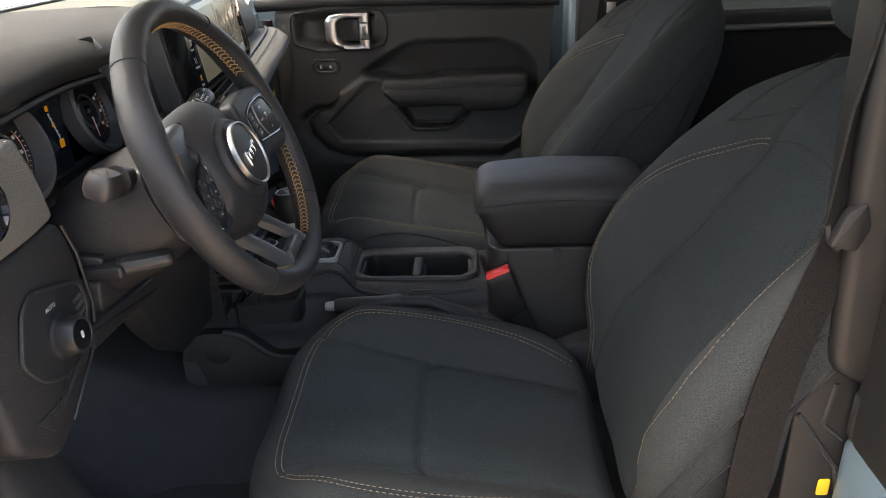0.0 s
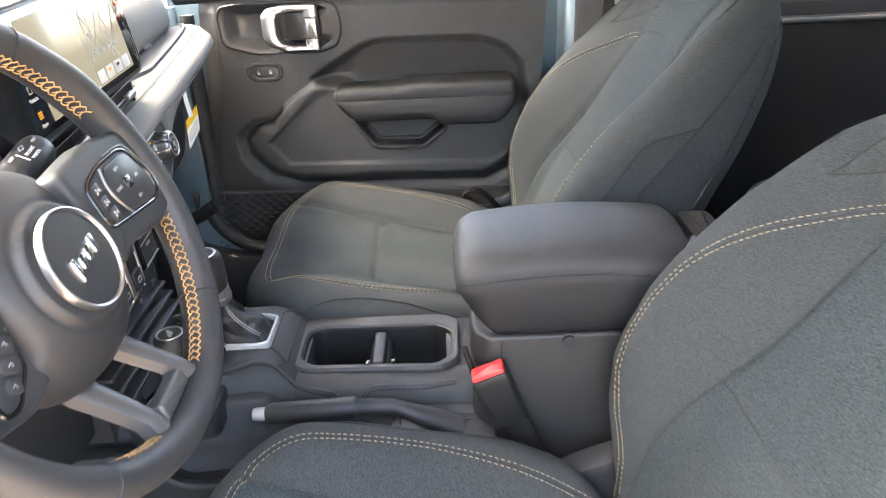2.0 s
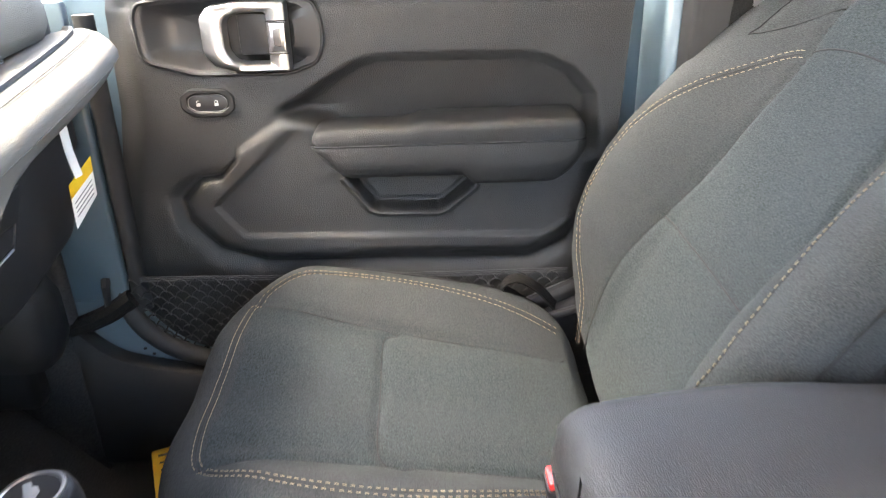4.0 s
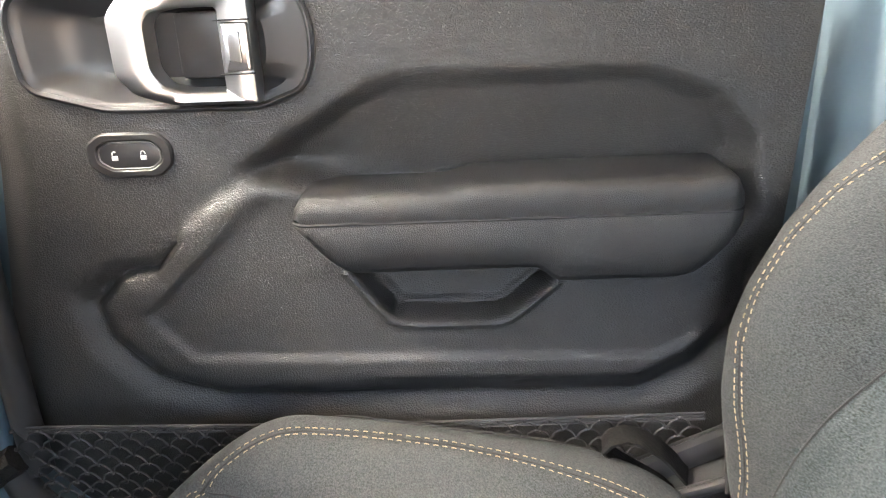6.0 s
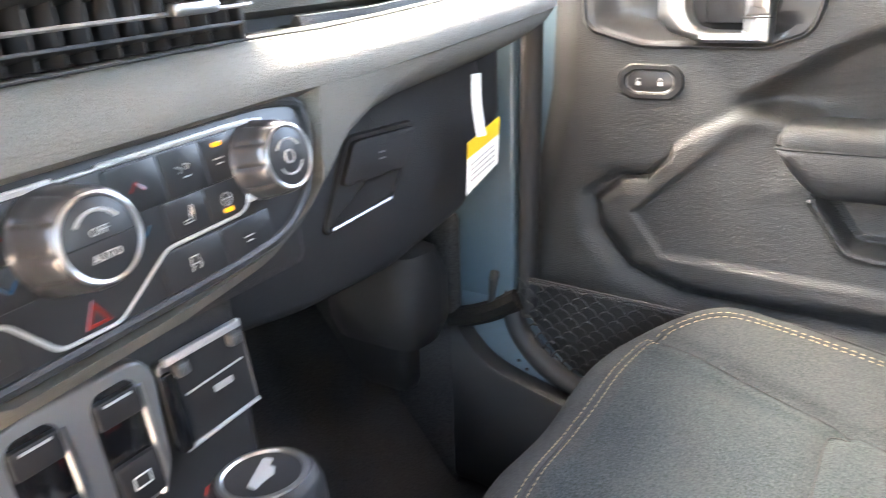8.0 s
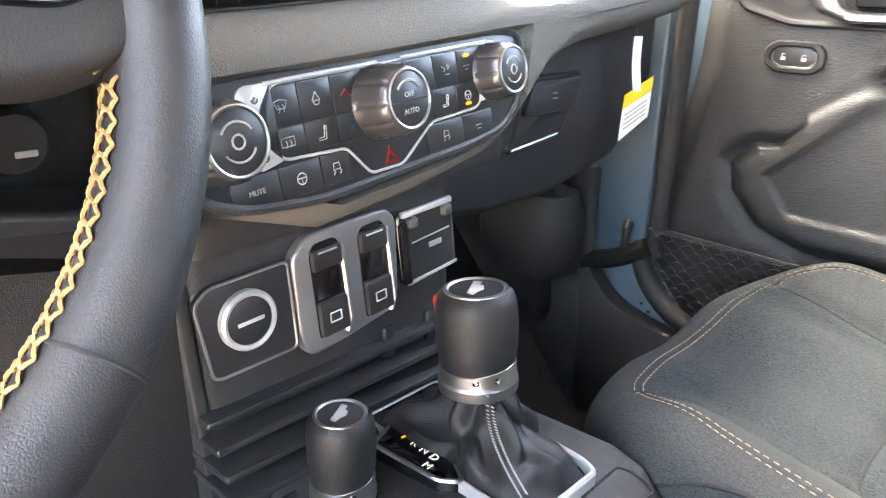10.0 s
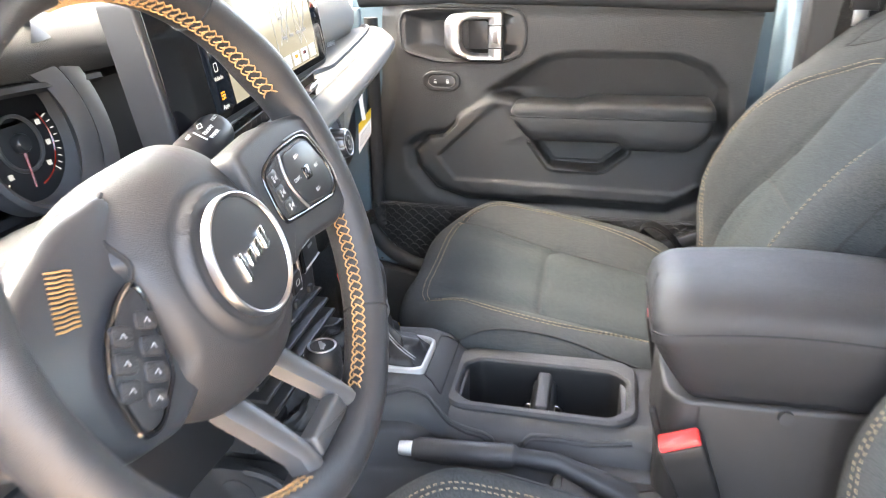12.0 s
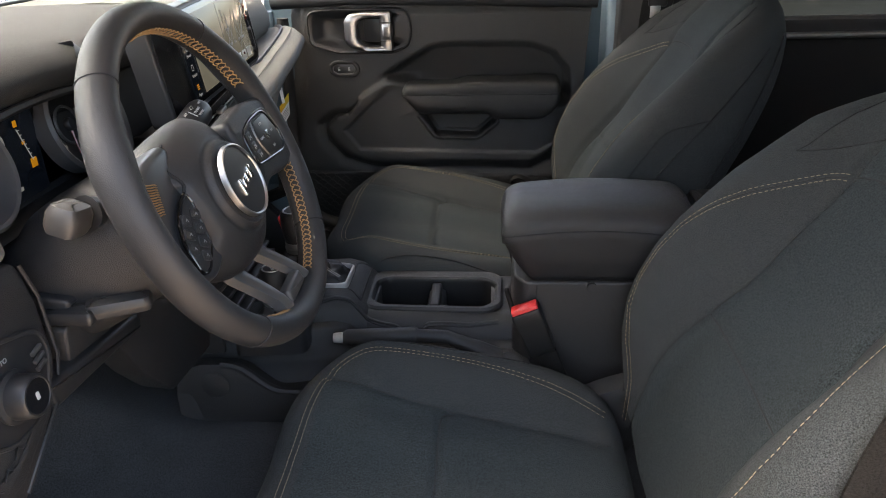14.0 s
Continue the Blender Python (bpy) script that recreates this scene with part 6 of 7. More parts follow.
# dark kick panel between glove box and pillar
Shape().add(*block((0.34, 0.05, 0.55), 0.02, Matrix.Translation((-0.80, 1.985, 1.0)))).make("kick_panel", PLASTIC, dash, "black kick panel")
Shape().add(*block((0.28, 0.03, 0.46), 0.012, Matrix.Translation((-0.705, 2.012, 0.79)))).make("kick_panel", CARPET, dash)
Shape().add(*block((0.17, 0.11, 0.16), 0.045, Matrix.Translation((-0.63, 1.925, 0.92)))).make("duct", PLASTIC, dash)

# gauge panel and its hood
clus = Shape().add(*block((0.03, 0.40, 0.13), 0.01, Matrix.Translation((-0.505, DRIVER_Y, 1.325)))).make("gauge_panel", WELL, dash, "black gauge panel with two dials and lit display")
for y, needle in ((0.825, 228), (1.045, 262)):
    m = frame_matrix((-0.488, y, 1.330), (0, 1, 0), (-0.25, 0, 0.97), (0.97, 0, 0.25))
    Shape().add(*lathe([(0.066, 0.0), (0.067, 0.022), (0.063, 0.026), (0.059, 0.024), (0.054, 0.006), (0.052, 0.0)], 56), m).make("gauge_cup", GAUGE_GREY, clus, "dark grey gauge cup")
    gf = Shape().add(*lathe([(0.0, 0.002), (0.052, 0.0025), (0.054, 0.001)], 56), m).make("gauge_face", RUBBER, clus)
    tk = Shape()
    for k in range(33):
        a = radians(225 - 270 * k / 32)
        L = 0.006 if k % 4 == 0 else 0.004
        c, sn = math.cos(a), math.sin(a)
        tk.add(*tube([((0.048 - L) * c, (0.048 - L) * sn, 0.003), (0.048 * c, 0.048 * sn, 0.003)], 0.0007, 4))
        if k % 4 == 0:
            tk.add(*plate(rounded(rect(0.0055, 0.0050, 0.0345 * c, 0.0345 * sn), 0.001), 0.0028, 0.0033, 0.0001))
    tk.make("gauge_marks", GAUGE_PRINT, gf, smooth=0, at=m)
    Shape().add(*tube([(0.0405 * math.cos(a), 0.0405 * math.sin(a), 0.003) for a in np.linspace(radians(-80), radians(75), 24)], 0.0009, 4), m).make("red_arc", RED_LAMP, gf)
    Shape().add(*tube([(0.025 * math.cos(a), 0.025 * math.sin(a), 0.004) for a in np.linspace(0, 2 * math.pi, 36)], 0.0022, 5), m).make("inner_ring", DARK_METAL, gf)
    a = radians(needle)
    Shape().add(*tube([(0.006 * math.cos(a + math.pi), 0.006 * math.sin(a + math.pi), 0.006), (0.040 * math.cos(a), 0.040 * math.sin(a), 0.006)], [0.0022, 0.0009], 5), m).make("needle", RED_LAMP, gf, "orange red needle")
    Shape().add(*lathe([(0.0, 0.011), (0.007, 0.0105), (0.009, 0.008), (0.009, 0.003)], 24), m).make("needle_hub", SMOOTH, gf)
CL = frame_matrix((-0.4895, DRIVER_Y, 1.33), (0, 1, 0), (0, 0, 1), (1, 0, 0))
disp = Shape().add(*plate(rounded(rect(0.092, 0.112, 0, -0.006), 0.005), 0.0, 0.001, 0.0003), CL).make("info_display", SCREEN_DARK, clus, "dark blue information display")
for y, z, w, h in ((0.009, 0.029, 0.007, 0.008), (0.016, 0.004, 0.006, 0.004), (0.027, -0.024, 0.012, 0.012)):
    Shape().add(*plate(rounded(rect(w, h, y, z), 0.001), 0.001, 0.0016, 0.0002), CL).make("tell_tale", AMBER, disp, "amber tell-tale")
scale_ = Shape().add(*tube([(0.009, 0.022, 0.0014), (0.018, 0.000, 0.0014), (0.026, -0.020, 0.0014)], 0.0008, 4), CL)
for k in range(7):
    y, z = 0.009 + 0.0026 * k, 0.020 - 0.0064 * k
    scale_.add(*tube([(y, z, 0.0014), (y + 0.005, z, 0.0014)], 0.0006, 4), CL)
scale_.make("scale_line", GAUGE_PRINT, disp)
Shape().add(*tube([(-0.040 + 0.020 * math.cos(a), 0.012 + 0.020 * math.sin(a), 0.0014) for a in np.linspace(-1.2, 0.9, 14)], 0.0016, 5), CL).make("scale_line", GAUGE_PRINT, disp)
words("P", 0.010, GAUGE_PRINT, disp, CL @ Matrix.Translation((-0.017, -0.034, 0.0014)))
Shape().add(*plate(rounded(rect(0.016, 0.005, -0.014, -0.047), 0.001), 0.001, 0.0016, 0.0002), CL).make("reading", GAUGE_PRINT, disp)
# hood walls
hood = rounded([(0.735, 1.270), (0.760, 1.250), (1.105, 1.250), (1.130, 1.275), (1.125, 1.375), (1.105, 1.40), (0.765, 1.40), (0.740, 1.375)], 0.03)
hin = inset(hood, 0.008)
rows = [[(-0.462, y, z) for y, z in hood], [(-0.456, y, z) for y, z in inset(hood, 0.003)], [(-0.460, y, z) for y, z in hin], [(-0.50, y, z) for y, z in inset(hood, 0.012)], [(-0.52, y, z) for y, z in hood]]
v, f = loft(rows, caps=False)
mesh("cluster_hood", v, f, MATT_BLACK, dash, "dark grey hood round the gauges", smooth=50)
# curved cheek of the hood beside the screen, in two steps
m = frame_matrix((-0.478, 0.998, 1.335), (0, 1, 0), (-0.25, 0, 0.97), (0.97, 0, 0.25))
Shape().add(*lathe([(0.104, 0.0), (0.070, 0.034), (0.067, 0.037), (0.088, 0.041), (0.0905, 0.040), (0.0908, 0.034), (0.0925, 0.034), (0.0930, 0.039), (0.096, 0.040), (0.117, 0.037), (0.121, 0.033), (0.124, 0.0)], 48, radians(-52), radians(52)), m).make("hood_cheek", GAUGE_GREY, dash, "dark curved hood cheek")

# driver-side fascia: pale end panel, round vent, lamp switch
FAS = frame_matrix((-0.405, 0, 0), (0, 1, 0), (-0.08, 0, 0.997), (0.997, 0, 0.08))
fas = rounded([(0.60, 1.05), (0.66, 1.0), (0.72, 1.02), (0.79, 1.075), (0.812, 1.12), (0.815, 1.19), (0.806, 1.238), (0.60, 1.238)], 0.015)
FAS.translation = Vector((-0.405 + 0.08 * 1.2, -0.030, 0.028))
fp = Shape().add(*plate(fas, -0.10, 0.0, 0.012, 3), FAS).make("end_fascia", PLASTIC, dash, "black grained end fascia")
Shape().add(*tube([(0.70, 1.022, 0.0), (0.79, 1.078, 0.001), (0.811, 1.12, 0.001), (0.814, 1.19, 0.001), (0.803, 1.232, 0.001)], 0.0022, 6), FAS).make("fascia_edge", SMOOTH, fp)
vs = rounded([(0.60, 1.238), (0.74, 1.240), (0.795, 1.245), (0.790, 1.30), (0.775, 1.350), (0.60, 1.350)], 0.012)
Shape().add(*plate(vs, -0.06, 0.004, 0.008, 3), FAS).make("vent_surround", DASH, fp, "pale grey vent surround")
Shape().add(*lathe([(0.036, -0.002), (0.036, 0.010), (0.031, 0.012), (0.028, 0.004), (0.0, 0.004)], 40), FAS @ Matrix.Translation((0.676, 1.300, 0.004))).make("round_vent", GLOSS, fp, "black round vent")
lp = rounded([(0.651, 1.129), (0.672, 1.096), (0.705, 1.078), (0.750, 1.078), (0.772, 1.090), (0.796, 1.133), (0.792, 1.158), (0.775, 1.168), (0.704, 1.189), (0.680, 1.178)], 0.010)
lamp = Shape().add(*plate(lp, -0.002, 0.004, 0.002), FAS).make("lamp_switch_panel", SMOOTH, fp, "black lamp switch panel")
Shape().add(*tube([(x, y, 0.003) for x, y in lp], 0.0032, 6, closed=True), FAS).make("panel_rim", PLASTIC, lamp)
words("AUTO", 0.0075, PRINT, lamp, FAS @ Matrix.Translation((0.726, 1.160, 0.0045)))
kn = FAS @ Matrix.Translation((0.727, 1.122, 0.004))
Shape().add(*lathe([(0.028, 0.0), (0.028, 0.004), (0.0235, 0.006), (0.0225, 0.024), (0.0205, 0.0265), (0.0185, 0.0265), (0.0178, 0.0255)], 48), kn).make("rotary_knob", SMOOTH, lamp, "black rotary lamp knob")
Shape().add(*lathe([(0.0, 0.0258), (0.0182, 0.0258)], 40), kn).make("knob_face", GLOSS, lamp)
Shape().add(*plate(rounded(rect(0.005, 0.009), 0.002), 0.0258, 0.0264, 0.0002), kn).make("symbol", WHITE, lamp)
for k in range(3):
    Shape().add(*tube([(0.768, 1.126 + 0.009 * k, 0.006), (0.784, 1.129 + 0.009 * k, 0.006)], 0.0028, 6), FAS).make("thumb_wheel_rib", DARK_METAL, lamp)
# embossed strip and perforated kick panel below
strip = Shape().add(*plate(rounded([(0.640, 1.062), (0.662, 1.034), (0.70, 1.036), (0.785, 1.084), (0.782, 1.094), (0.70, 1.058)], 0.004), -0.03, 0.002, 0.002), FAS).make("emboss_strip", PLASTIC, fp)
for k in range(5):
    Shape().add(*tube([(0.656 + 0.022 * k, 1.046 + 0.009 * k, 0.002), (0.664 + 0.022 * k, 1.056 + 0.009 * k, 0.003), (0.672 + 0.022 * k, 1.050 + 0.009 * k, 0.002)], 0.0012, 5), FAS).make("emboss", SMOOTH, strip)
Shape().add(*block((0.22, 0.12, 0.34), 0.03, Matrix.Translation((-0.58, 0.70, 0.90)) @ Matrix.Rotation(radians(-20), 4, "Y"))).make("side_kick_panel", PLASTIC, dash, "black perforated kick panel")

# knee panel below the column: plain lower panel, bevelled rib, open pocket above
KNE = frame_matrix((-0.402 - 0.12 * 1.1, 0, 1.1 * 0.007), (0, 1, 0), (0.12, 0, 0.993), (0.993, 0, -0.12))
knee = rounded([(0.80, 1.165), (0.80, 1.115), (0.90, 1.082), (0.98, 0.975), (1.06, 0.890), (1.224, 0.87), (1.209, 1.108), (1.08, 1.145)], 0.012)
kb = Shape().add(*plate(knee, -0.05, 0.0, 0.004, 3), KNE).make("knee_panel", PLASTIC, dash, "black grained knee panel")
rib = rounded([(0.80, 1.168), (1.08, 1.148), (1.216, 1.110), (1.222, 1.150), (1.08, 1.178), (0.80, 1.20)], 0.006)
Shape().add(*plate(rib, -0.04, 0.008, 0.006, 3), KNE).make("knee_rib", SMOOTH, kb, "smooth black rib over the knee panel")
Shape().add(*plate(rounded([(0.74, 1.128), (0.95, 1.100), (0.958, 1.072), (0.75, 1.092)], 0.008), -0.05, 0.010, 0.006, 3), KNE).make("lower_edge", SMOOTH, kb, "smooth black lower edge")
po = rounded([(1.02, 1.176), (1.196, 1.144), (1.219, 1.160), (1.220, 1.250), (1.02, 1.250)], 0.016, 6)
pi_ = rounded([(1.03, 1.186), (1.188, 1.157), (1.207, 1.170), (1.208, 1.240), (1.03, 1.240)], 0.016, 6)
Shape().add(*ring_plate(po, pi_, -0.05, 0.006, 0.004)).make("pocket_rim", SMOOTH, kb, at=KNE)
Shape().add(*plate(inset(po, 0.004), -0.056, -0.042, 0.002), KNE).make("pocket_floor", PLASTIC, kb)
Shape().add(*lathe([(0.020, -0.042), (0.020, -0.020), (0.017, -0.016), (0.0, -0.016)], 32), KNE @ Matrix.Translation((1.130, 1.200, 0))).make("mirror_knob", SMOOTH, kb)
Shape().add(*plate(rounded(rect(0.012, 0.004, 1.135, 1.194), 0.001), -0.016, -0.0155, 0.0002), KNE).make("marking", GREY_PRINT, kb)
Shape().add(*block((0.04, 0.012, 0.26), 0.003, Matrix.Translation((-0.425, 1.220, 0.985)) @ Matrix.Rotation(radians(4), 4, "X"))).make("panel_joint", RUBBER, kb)

# ---------------------------------------------------------------- centre console
console = thing("center_console", "black centre console with cup holders and padded armrest", "center console")


def console_section(x):
    """Cross-section of the console's front part at x: from the driver's side over the top to the other side."""
    top = float(np.interp(x, [-0.48, -0.40, -0.215, -0.185, -0.155, 0.09, 0.15], [0.905, 0.920, 0.928, 0.920, 0.890, 0.886, 0.886]))
    nl, nr = float(np.interp(x, [-0.48, -0.20, 0.13], [1.240, 1.274, 1.280])), 1.492
    return [(nl - 0.045, 0.62), (nl - 0.040, 0.78), (nl - 0.030, 0.806), (nl - 0.008, 0.816), (nl, 0.826), (nl + 0.004, top - 0.052), (nl + 0.009, top - 0.046), (nl + 0.020, top - 0.042), (nl + 0.024, top - 0.022), (nl + 0.030, top - 0.014), (nl + 0.044, top), (nr - 0.020, top), (nr - 0.006, top - 0.005),
            (nr, top - 0.02), (nr + 0.01, 0.62)]


def console_body():
    xs = [-0.50, -0.47, -0.44, -0.40, -0.36, -0.30, -0.25, -0.215, -0.20, -0.185, -0.17, -0.16, -0.1555]
    v, f = loft([[(x, y, z) for y, z in console_section(x)] for x in xs])
    s = Shape().add(v, f)
    # walls round the cup wells
    xs2 = list(np.linspace(-0.1555, 0.13, 12))
    left = [[(x, y, z) for y, z in console_section(x)[:11]] + [(x, 1.338, console_section(x)[10][1]), (x, 1.338, 0.70), (x, 1.22, 0.62)] for x in xs2]
    s.add(*loft(left))
    right = [[(x, 1.480, console_section(x)[10][1])] + [(x, y, z) for y, z in console_section(x)[11:]] + [(x, 1.480, 0.62)] for x in xs2]
    s.add(*loft(right))
    for x0, x1 in ((-0.1555, -0.146), (0.078, 0.13)):
        s.add(*block((x1 - x0, 0.146, 0.20), 0.002, Matrix.Translation(((x0 + x1) / 2, 1.409, 0.786))))
    return s.make("console_body", PLASTIC, console, "black grained console body", smooth=45)


cb = console_body()
# raised rim and the two wells
rimo = rounded([(-0.148, 1.328), (0.070, 1.322), (0.100, 1.345), (0.102, 1.462), (0.080, 1.484), (-0.150, 1.486), (-0.167, 1.470), (-0.167, 1.344)], 0.018, 6)
rimi = rounded([(-0.132, 1.344), (0.062, 1.337), (0.086, 1.362), (0.088, 1.428), (0.066, 1.450), (-0.132, 1.453), (-0.152, 1.435), (-0.152, 1.362)], 0.010, 6)
Shape().add(*ring_plate(rimo, rimi, 0.872, 0.896, 0.004)).make("cup_rim", PLASTIC, console, "smooth black cup holder rim")
scaled = lambda k, q, z: [(-0.032 + (x + 0.032) * k, 1.395 + (y - 1.395) * q, z) for x, y in rimi]
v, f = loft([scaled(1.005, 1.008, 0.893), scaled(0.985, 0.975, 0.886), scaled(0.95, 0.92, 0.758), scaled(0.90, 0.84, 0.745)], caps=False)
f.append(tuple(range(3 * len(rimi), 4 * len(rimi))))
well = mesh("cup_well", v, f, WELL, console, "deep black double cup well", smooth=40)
for cx, a in ((-0.050, 1), (-0.012, -1)):
    Shape().add(*lathe([(0.0, 0.015), (0.006, 0.0142), (0.0120, 0.010), (0.0150, 0.0), (0.0150, -0.006)], 28), Matrix.Translation((cx, 1.394, 0.846)) @ Matrix.Rotation(radians(-70 * a), 4, "Y") @ Matrix.Scale(1.3, 4, (1, 0, 0))).make("cup_grip", GLOSS, well, "glossy black sprung grip")
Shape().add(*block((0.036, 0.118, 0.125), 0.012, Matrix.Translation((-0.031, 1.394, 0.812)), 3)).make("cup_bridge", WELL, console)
Shape().add(*plate(rounded(rect(0.021, 0.092, -0.031, 1.393), 0.006), 0.86, 0.892, 0.005, 3)).make("bridge_pad", MATT_BLACK, console)


# stepped crease along the shoulder on the driver's side
crease = smooth_line([(-0.262, 1.298), (-0.237, 1.304), (-0.200, 1.313), (-0.165, 1.309), (-0.130, 1.302), (-0.100, 1.299), (-0.082, 1.292), (-0.066, 1.289), (-0.052, 1.296), (-0.040, 1.303), (-0.010, 1.305), (0.040, 1.305), (0.092, 1.310)], 0.006)


def shoulder(x, y, lift):
    sec = console_section(x)[4:12]
    return (x, y, float(np.interp(y, [p[0] for p in sec], [p[1] for p in sec])) + lift)


Shape().add(*tube([shoulder(x, y, -0.0004) for x, y in crease], 0.0016, 6)).make("crease", SEAM, cb)
Shape().add(*tube([shoulder(x, y + 0.0042, -0.0012) for x, y in crease], 0.0030, 8)).make("crease_lip", PLASTIC, cb)
# flat panel ahead of the cups, with its joint
ahead = rounded([(-0.196, 1.352), (-0.170, 1.334), (-0.170, 1.478), (-0.196, 1.462)], 0.004)
Shape().add(*tube([(x, y, float(np.interp(x, [-0.215, -0.185, -0.155], [0.928, 0.920, 0.890])) + 0.0004) for x, y in dense(ahead, 0.006)], 0.0012, 5, closed=True)).make("panel_joint", SEAM, cb)
# side panel below with its round cover and the long shoulder line
side = rounded([(-0.50, 0.70), (-0.30, 0.665), (0.02, 0.65), (0.05, 0.80), (-0.23, 0.80), (-0.31, 0.79), (-0.37, 0.845), (-0.46, 0.845), (-0.50, 0.80)], 0.02)
SID = frame_matrix((0, 1.205, 0), (1, 0, 0), (0, 0, 1), (0, -1, 0))
sp = Shape().add(*plate(side, -0.02, 0.004, 0.004), SID).make("side_panel", PLASTIC, console, "black console side panel")
Shape().add(*lathe([(0.026, 0.0035), (0.026, 0.0055), (0.0245, 0.0062), (0.0, 0.0062)], 40), SID @ Matrix.Translation((-0.425, 0.802, 0))).make("round_cover", PLASTIC, sp)
ledge = smooth_line([(-0.405, 1.196, 0.850), (-0.37, 1.196, 0.842), (-0.318, 1.196, 0.800), (-0.28, 1.196, 0.793), (-0.20, 1.198, 0.795)], 0.01)
Shape().add(*tube(ledge, 0.008, 8)).make("side_ledge", PLASTIC, sp)

# transfer lever with boot on the driver's side
tl = thing("transfer_lever", "short transfer lever with black knob and leather boot", "gear lever")
tb = rounded([(-0.385, 1.215), (-0.255, 1.225), (-0.255, 1.322), (-0.385, 1.322)], 0.02)
Shape().add(*ring_plate(tb, inset(tb, 0.010), 0.855, 0.902, 0.004)).make("boot_frame", SMOOTH, tl, "black boot frame")
secs = []
for k, (s, z) in enumerate(((1.0, 0.880), (0.92, 0.893), (0.78, 0.898), (0.6, 0.905), (0.44, 0.915), (0.32, 0.93), (0.22, 0.950))):
    base = inset(tb, 0.010)
    base = dense(base + base[:1], 0.006)[:-1]
    cx, cy = -0.318, 1.272
    secs.append([(cx + (x - cx) * s + 0.004 * math.sin(i * 0.9 + k), cy + (y - cy) * s, z + 0.004 * math.sin(i * 1.3 + k * 2.1) * (0 < k < 6)) for i, (x, y) in enumerate(base)])
v, f = loft(secs)
mesh("boot", v, f, KNOB, tl, "creased black leather boot", smooth=60)


def knob(parent, base, lean, r, h, bright):
    """Lever knob: bright knurled collar, leather barrel, disc on top."""
    m = Matrix.Translation(base) @ Matrix.Rotation(lean, 4, "Y")
    body_ = Shape().add(*lathe([(r * 0.86, 0.20 * h), (r * 0.93, 0.24 * h), (r, 0.45 * h), (r * 1.02, 0.72 * h), (r * 0.99, 0.88 * h), (r * 0.92, 0.96 * h), (r * 0.80, h), (r * 0.76, h * 0.995)], 48), m).make("knob", KNOB, parent, "black leather knob", smooth=50)
    n = 96
    verts, faces = [], []
    prof = [(0.70, 0.0), (0.98, 0.02), (1.00, 0.12), (0.98, 0.14), (0.965, 0.15), (0.965, 0.26), (0.84, 0.30)]
    for p, (q, z) in enumerate(prof):
        for i in range(n):
            a = 2 * math.pi * i / n
            wave = 0.10 * max(0, math.cos(a - 0.6)) if p >= 4 else 0
            knurl = 0.012 * (i % 2) if p in (1, 2) else 0
            verts.append((r * (q + knurl) * math.cos(a), r * (q + knurl) * math.sin(a), h * (z + wave * 0.6)))
    for p in range(len(prof) - 1):
        for i in range(n):
            j = (i + 1) % n
            faces.append((p * n + i, p * n + j, (p + 1) * n + j, (p + 1) * n + i))
    mesh("collar", verts, faces, SATIN, body_, "knurled bright collar", smooth=25, at=m)
    for a in (-0.9, -0.35):
        Shape().add(*lathe([(0.0028, 0.0), (0.0028, 0.002), (0.0012, 0.0024), (0.0, 0.0012)], 10), m @ Matrix.Rotation(a, 4, "Z") @ Matrix.Translation((r * 0.90, 0, h * 0.22)) @ Matrix.Rotation(radians(90), 4, "Y")).make("screw", CHROME, body_)
    Shape().add(*lathe([(r * 0.80, h * 0.985), (r * 0.78, h * 1.012), (r * 0.70, h * 1.016), (r * 0.66, h * 1.0)], 48), m).make("top_ring", SATIN, body_)
    Shape().add(*lathe([(r * 0.68, h * 0.998), (0.0, h * 1.004)], 40), m).make("top_disc", SMOOTH, body_)
    s = Shape()
    s.add(*plate(rounded([(-0.46 * r, -0.14 * r), (0.36 * r, -0.16 * r), (0.46 * r, 0.02 * r), (0.2 * r, 0.10 * r), (0.06 * r, 0.20 * r), (-0.16 * r, 0.17 * r), (-0.24 * r, 0.05 * r), (-0.44 * r, 0.06 * r)], 0.04 * r), h * 1.002, h * 1.010, 0.0002), m @ Matrix.Rotation(radians(-60), 4, "Z"))
    s.make("top_mark", GREY_PRINT, body_)
    return body_


knob(tl, (-0.314, 1.275, 0.935), radians(0), 0.0245, 0.070, True)

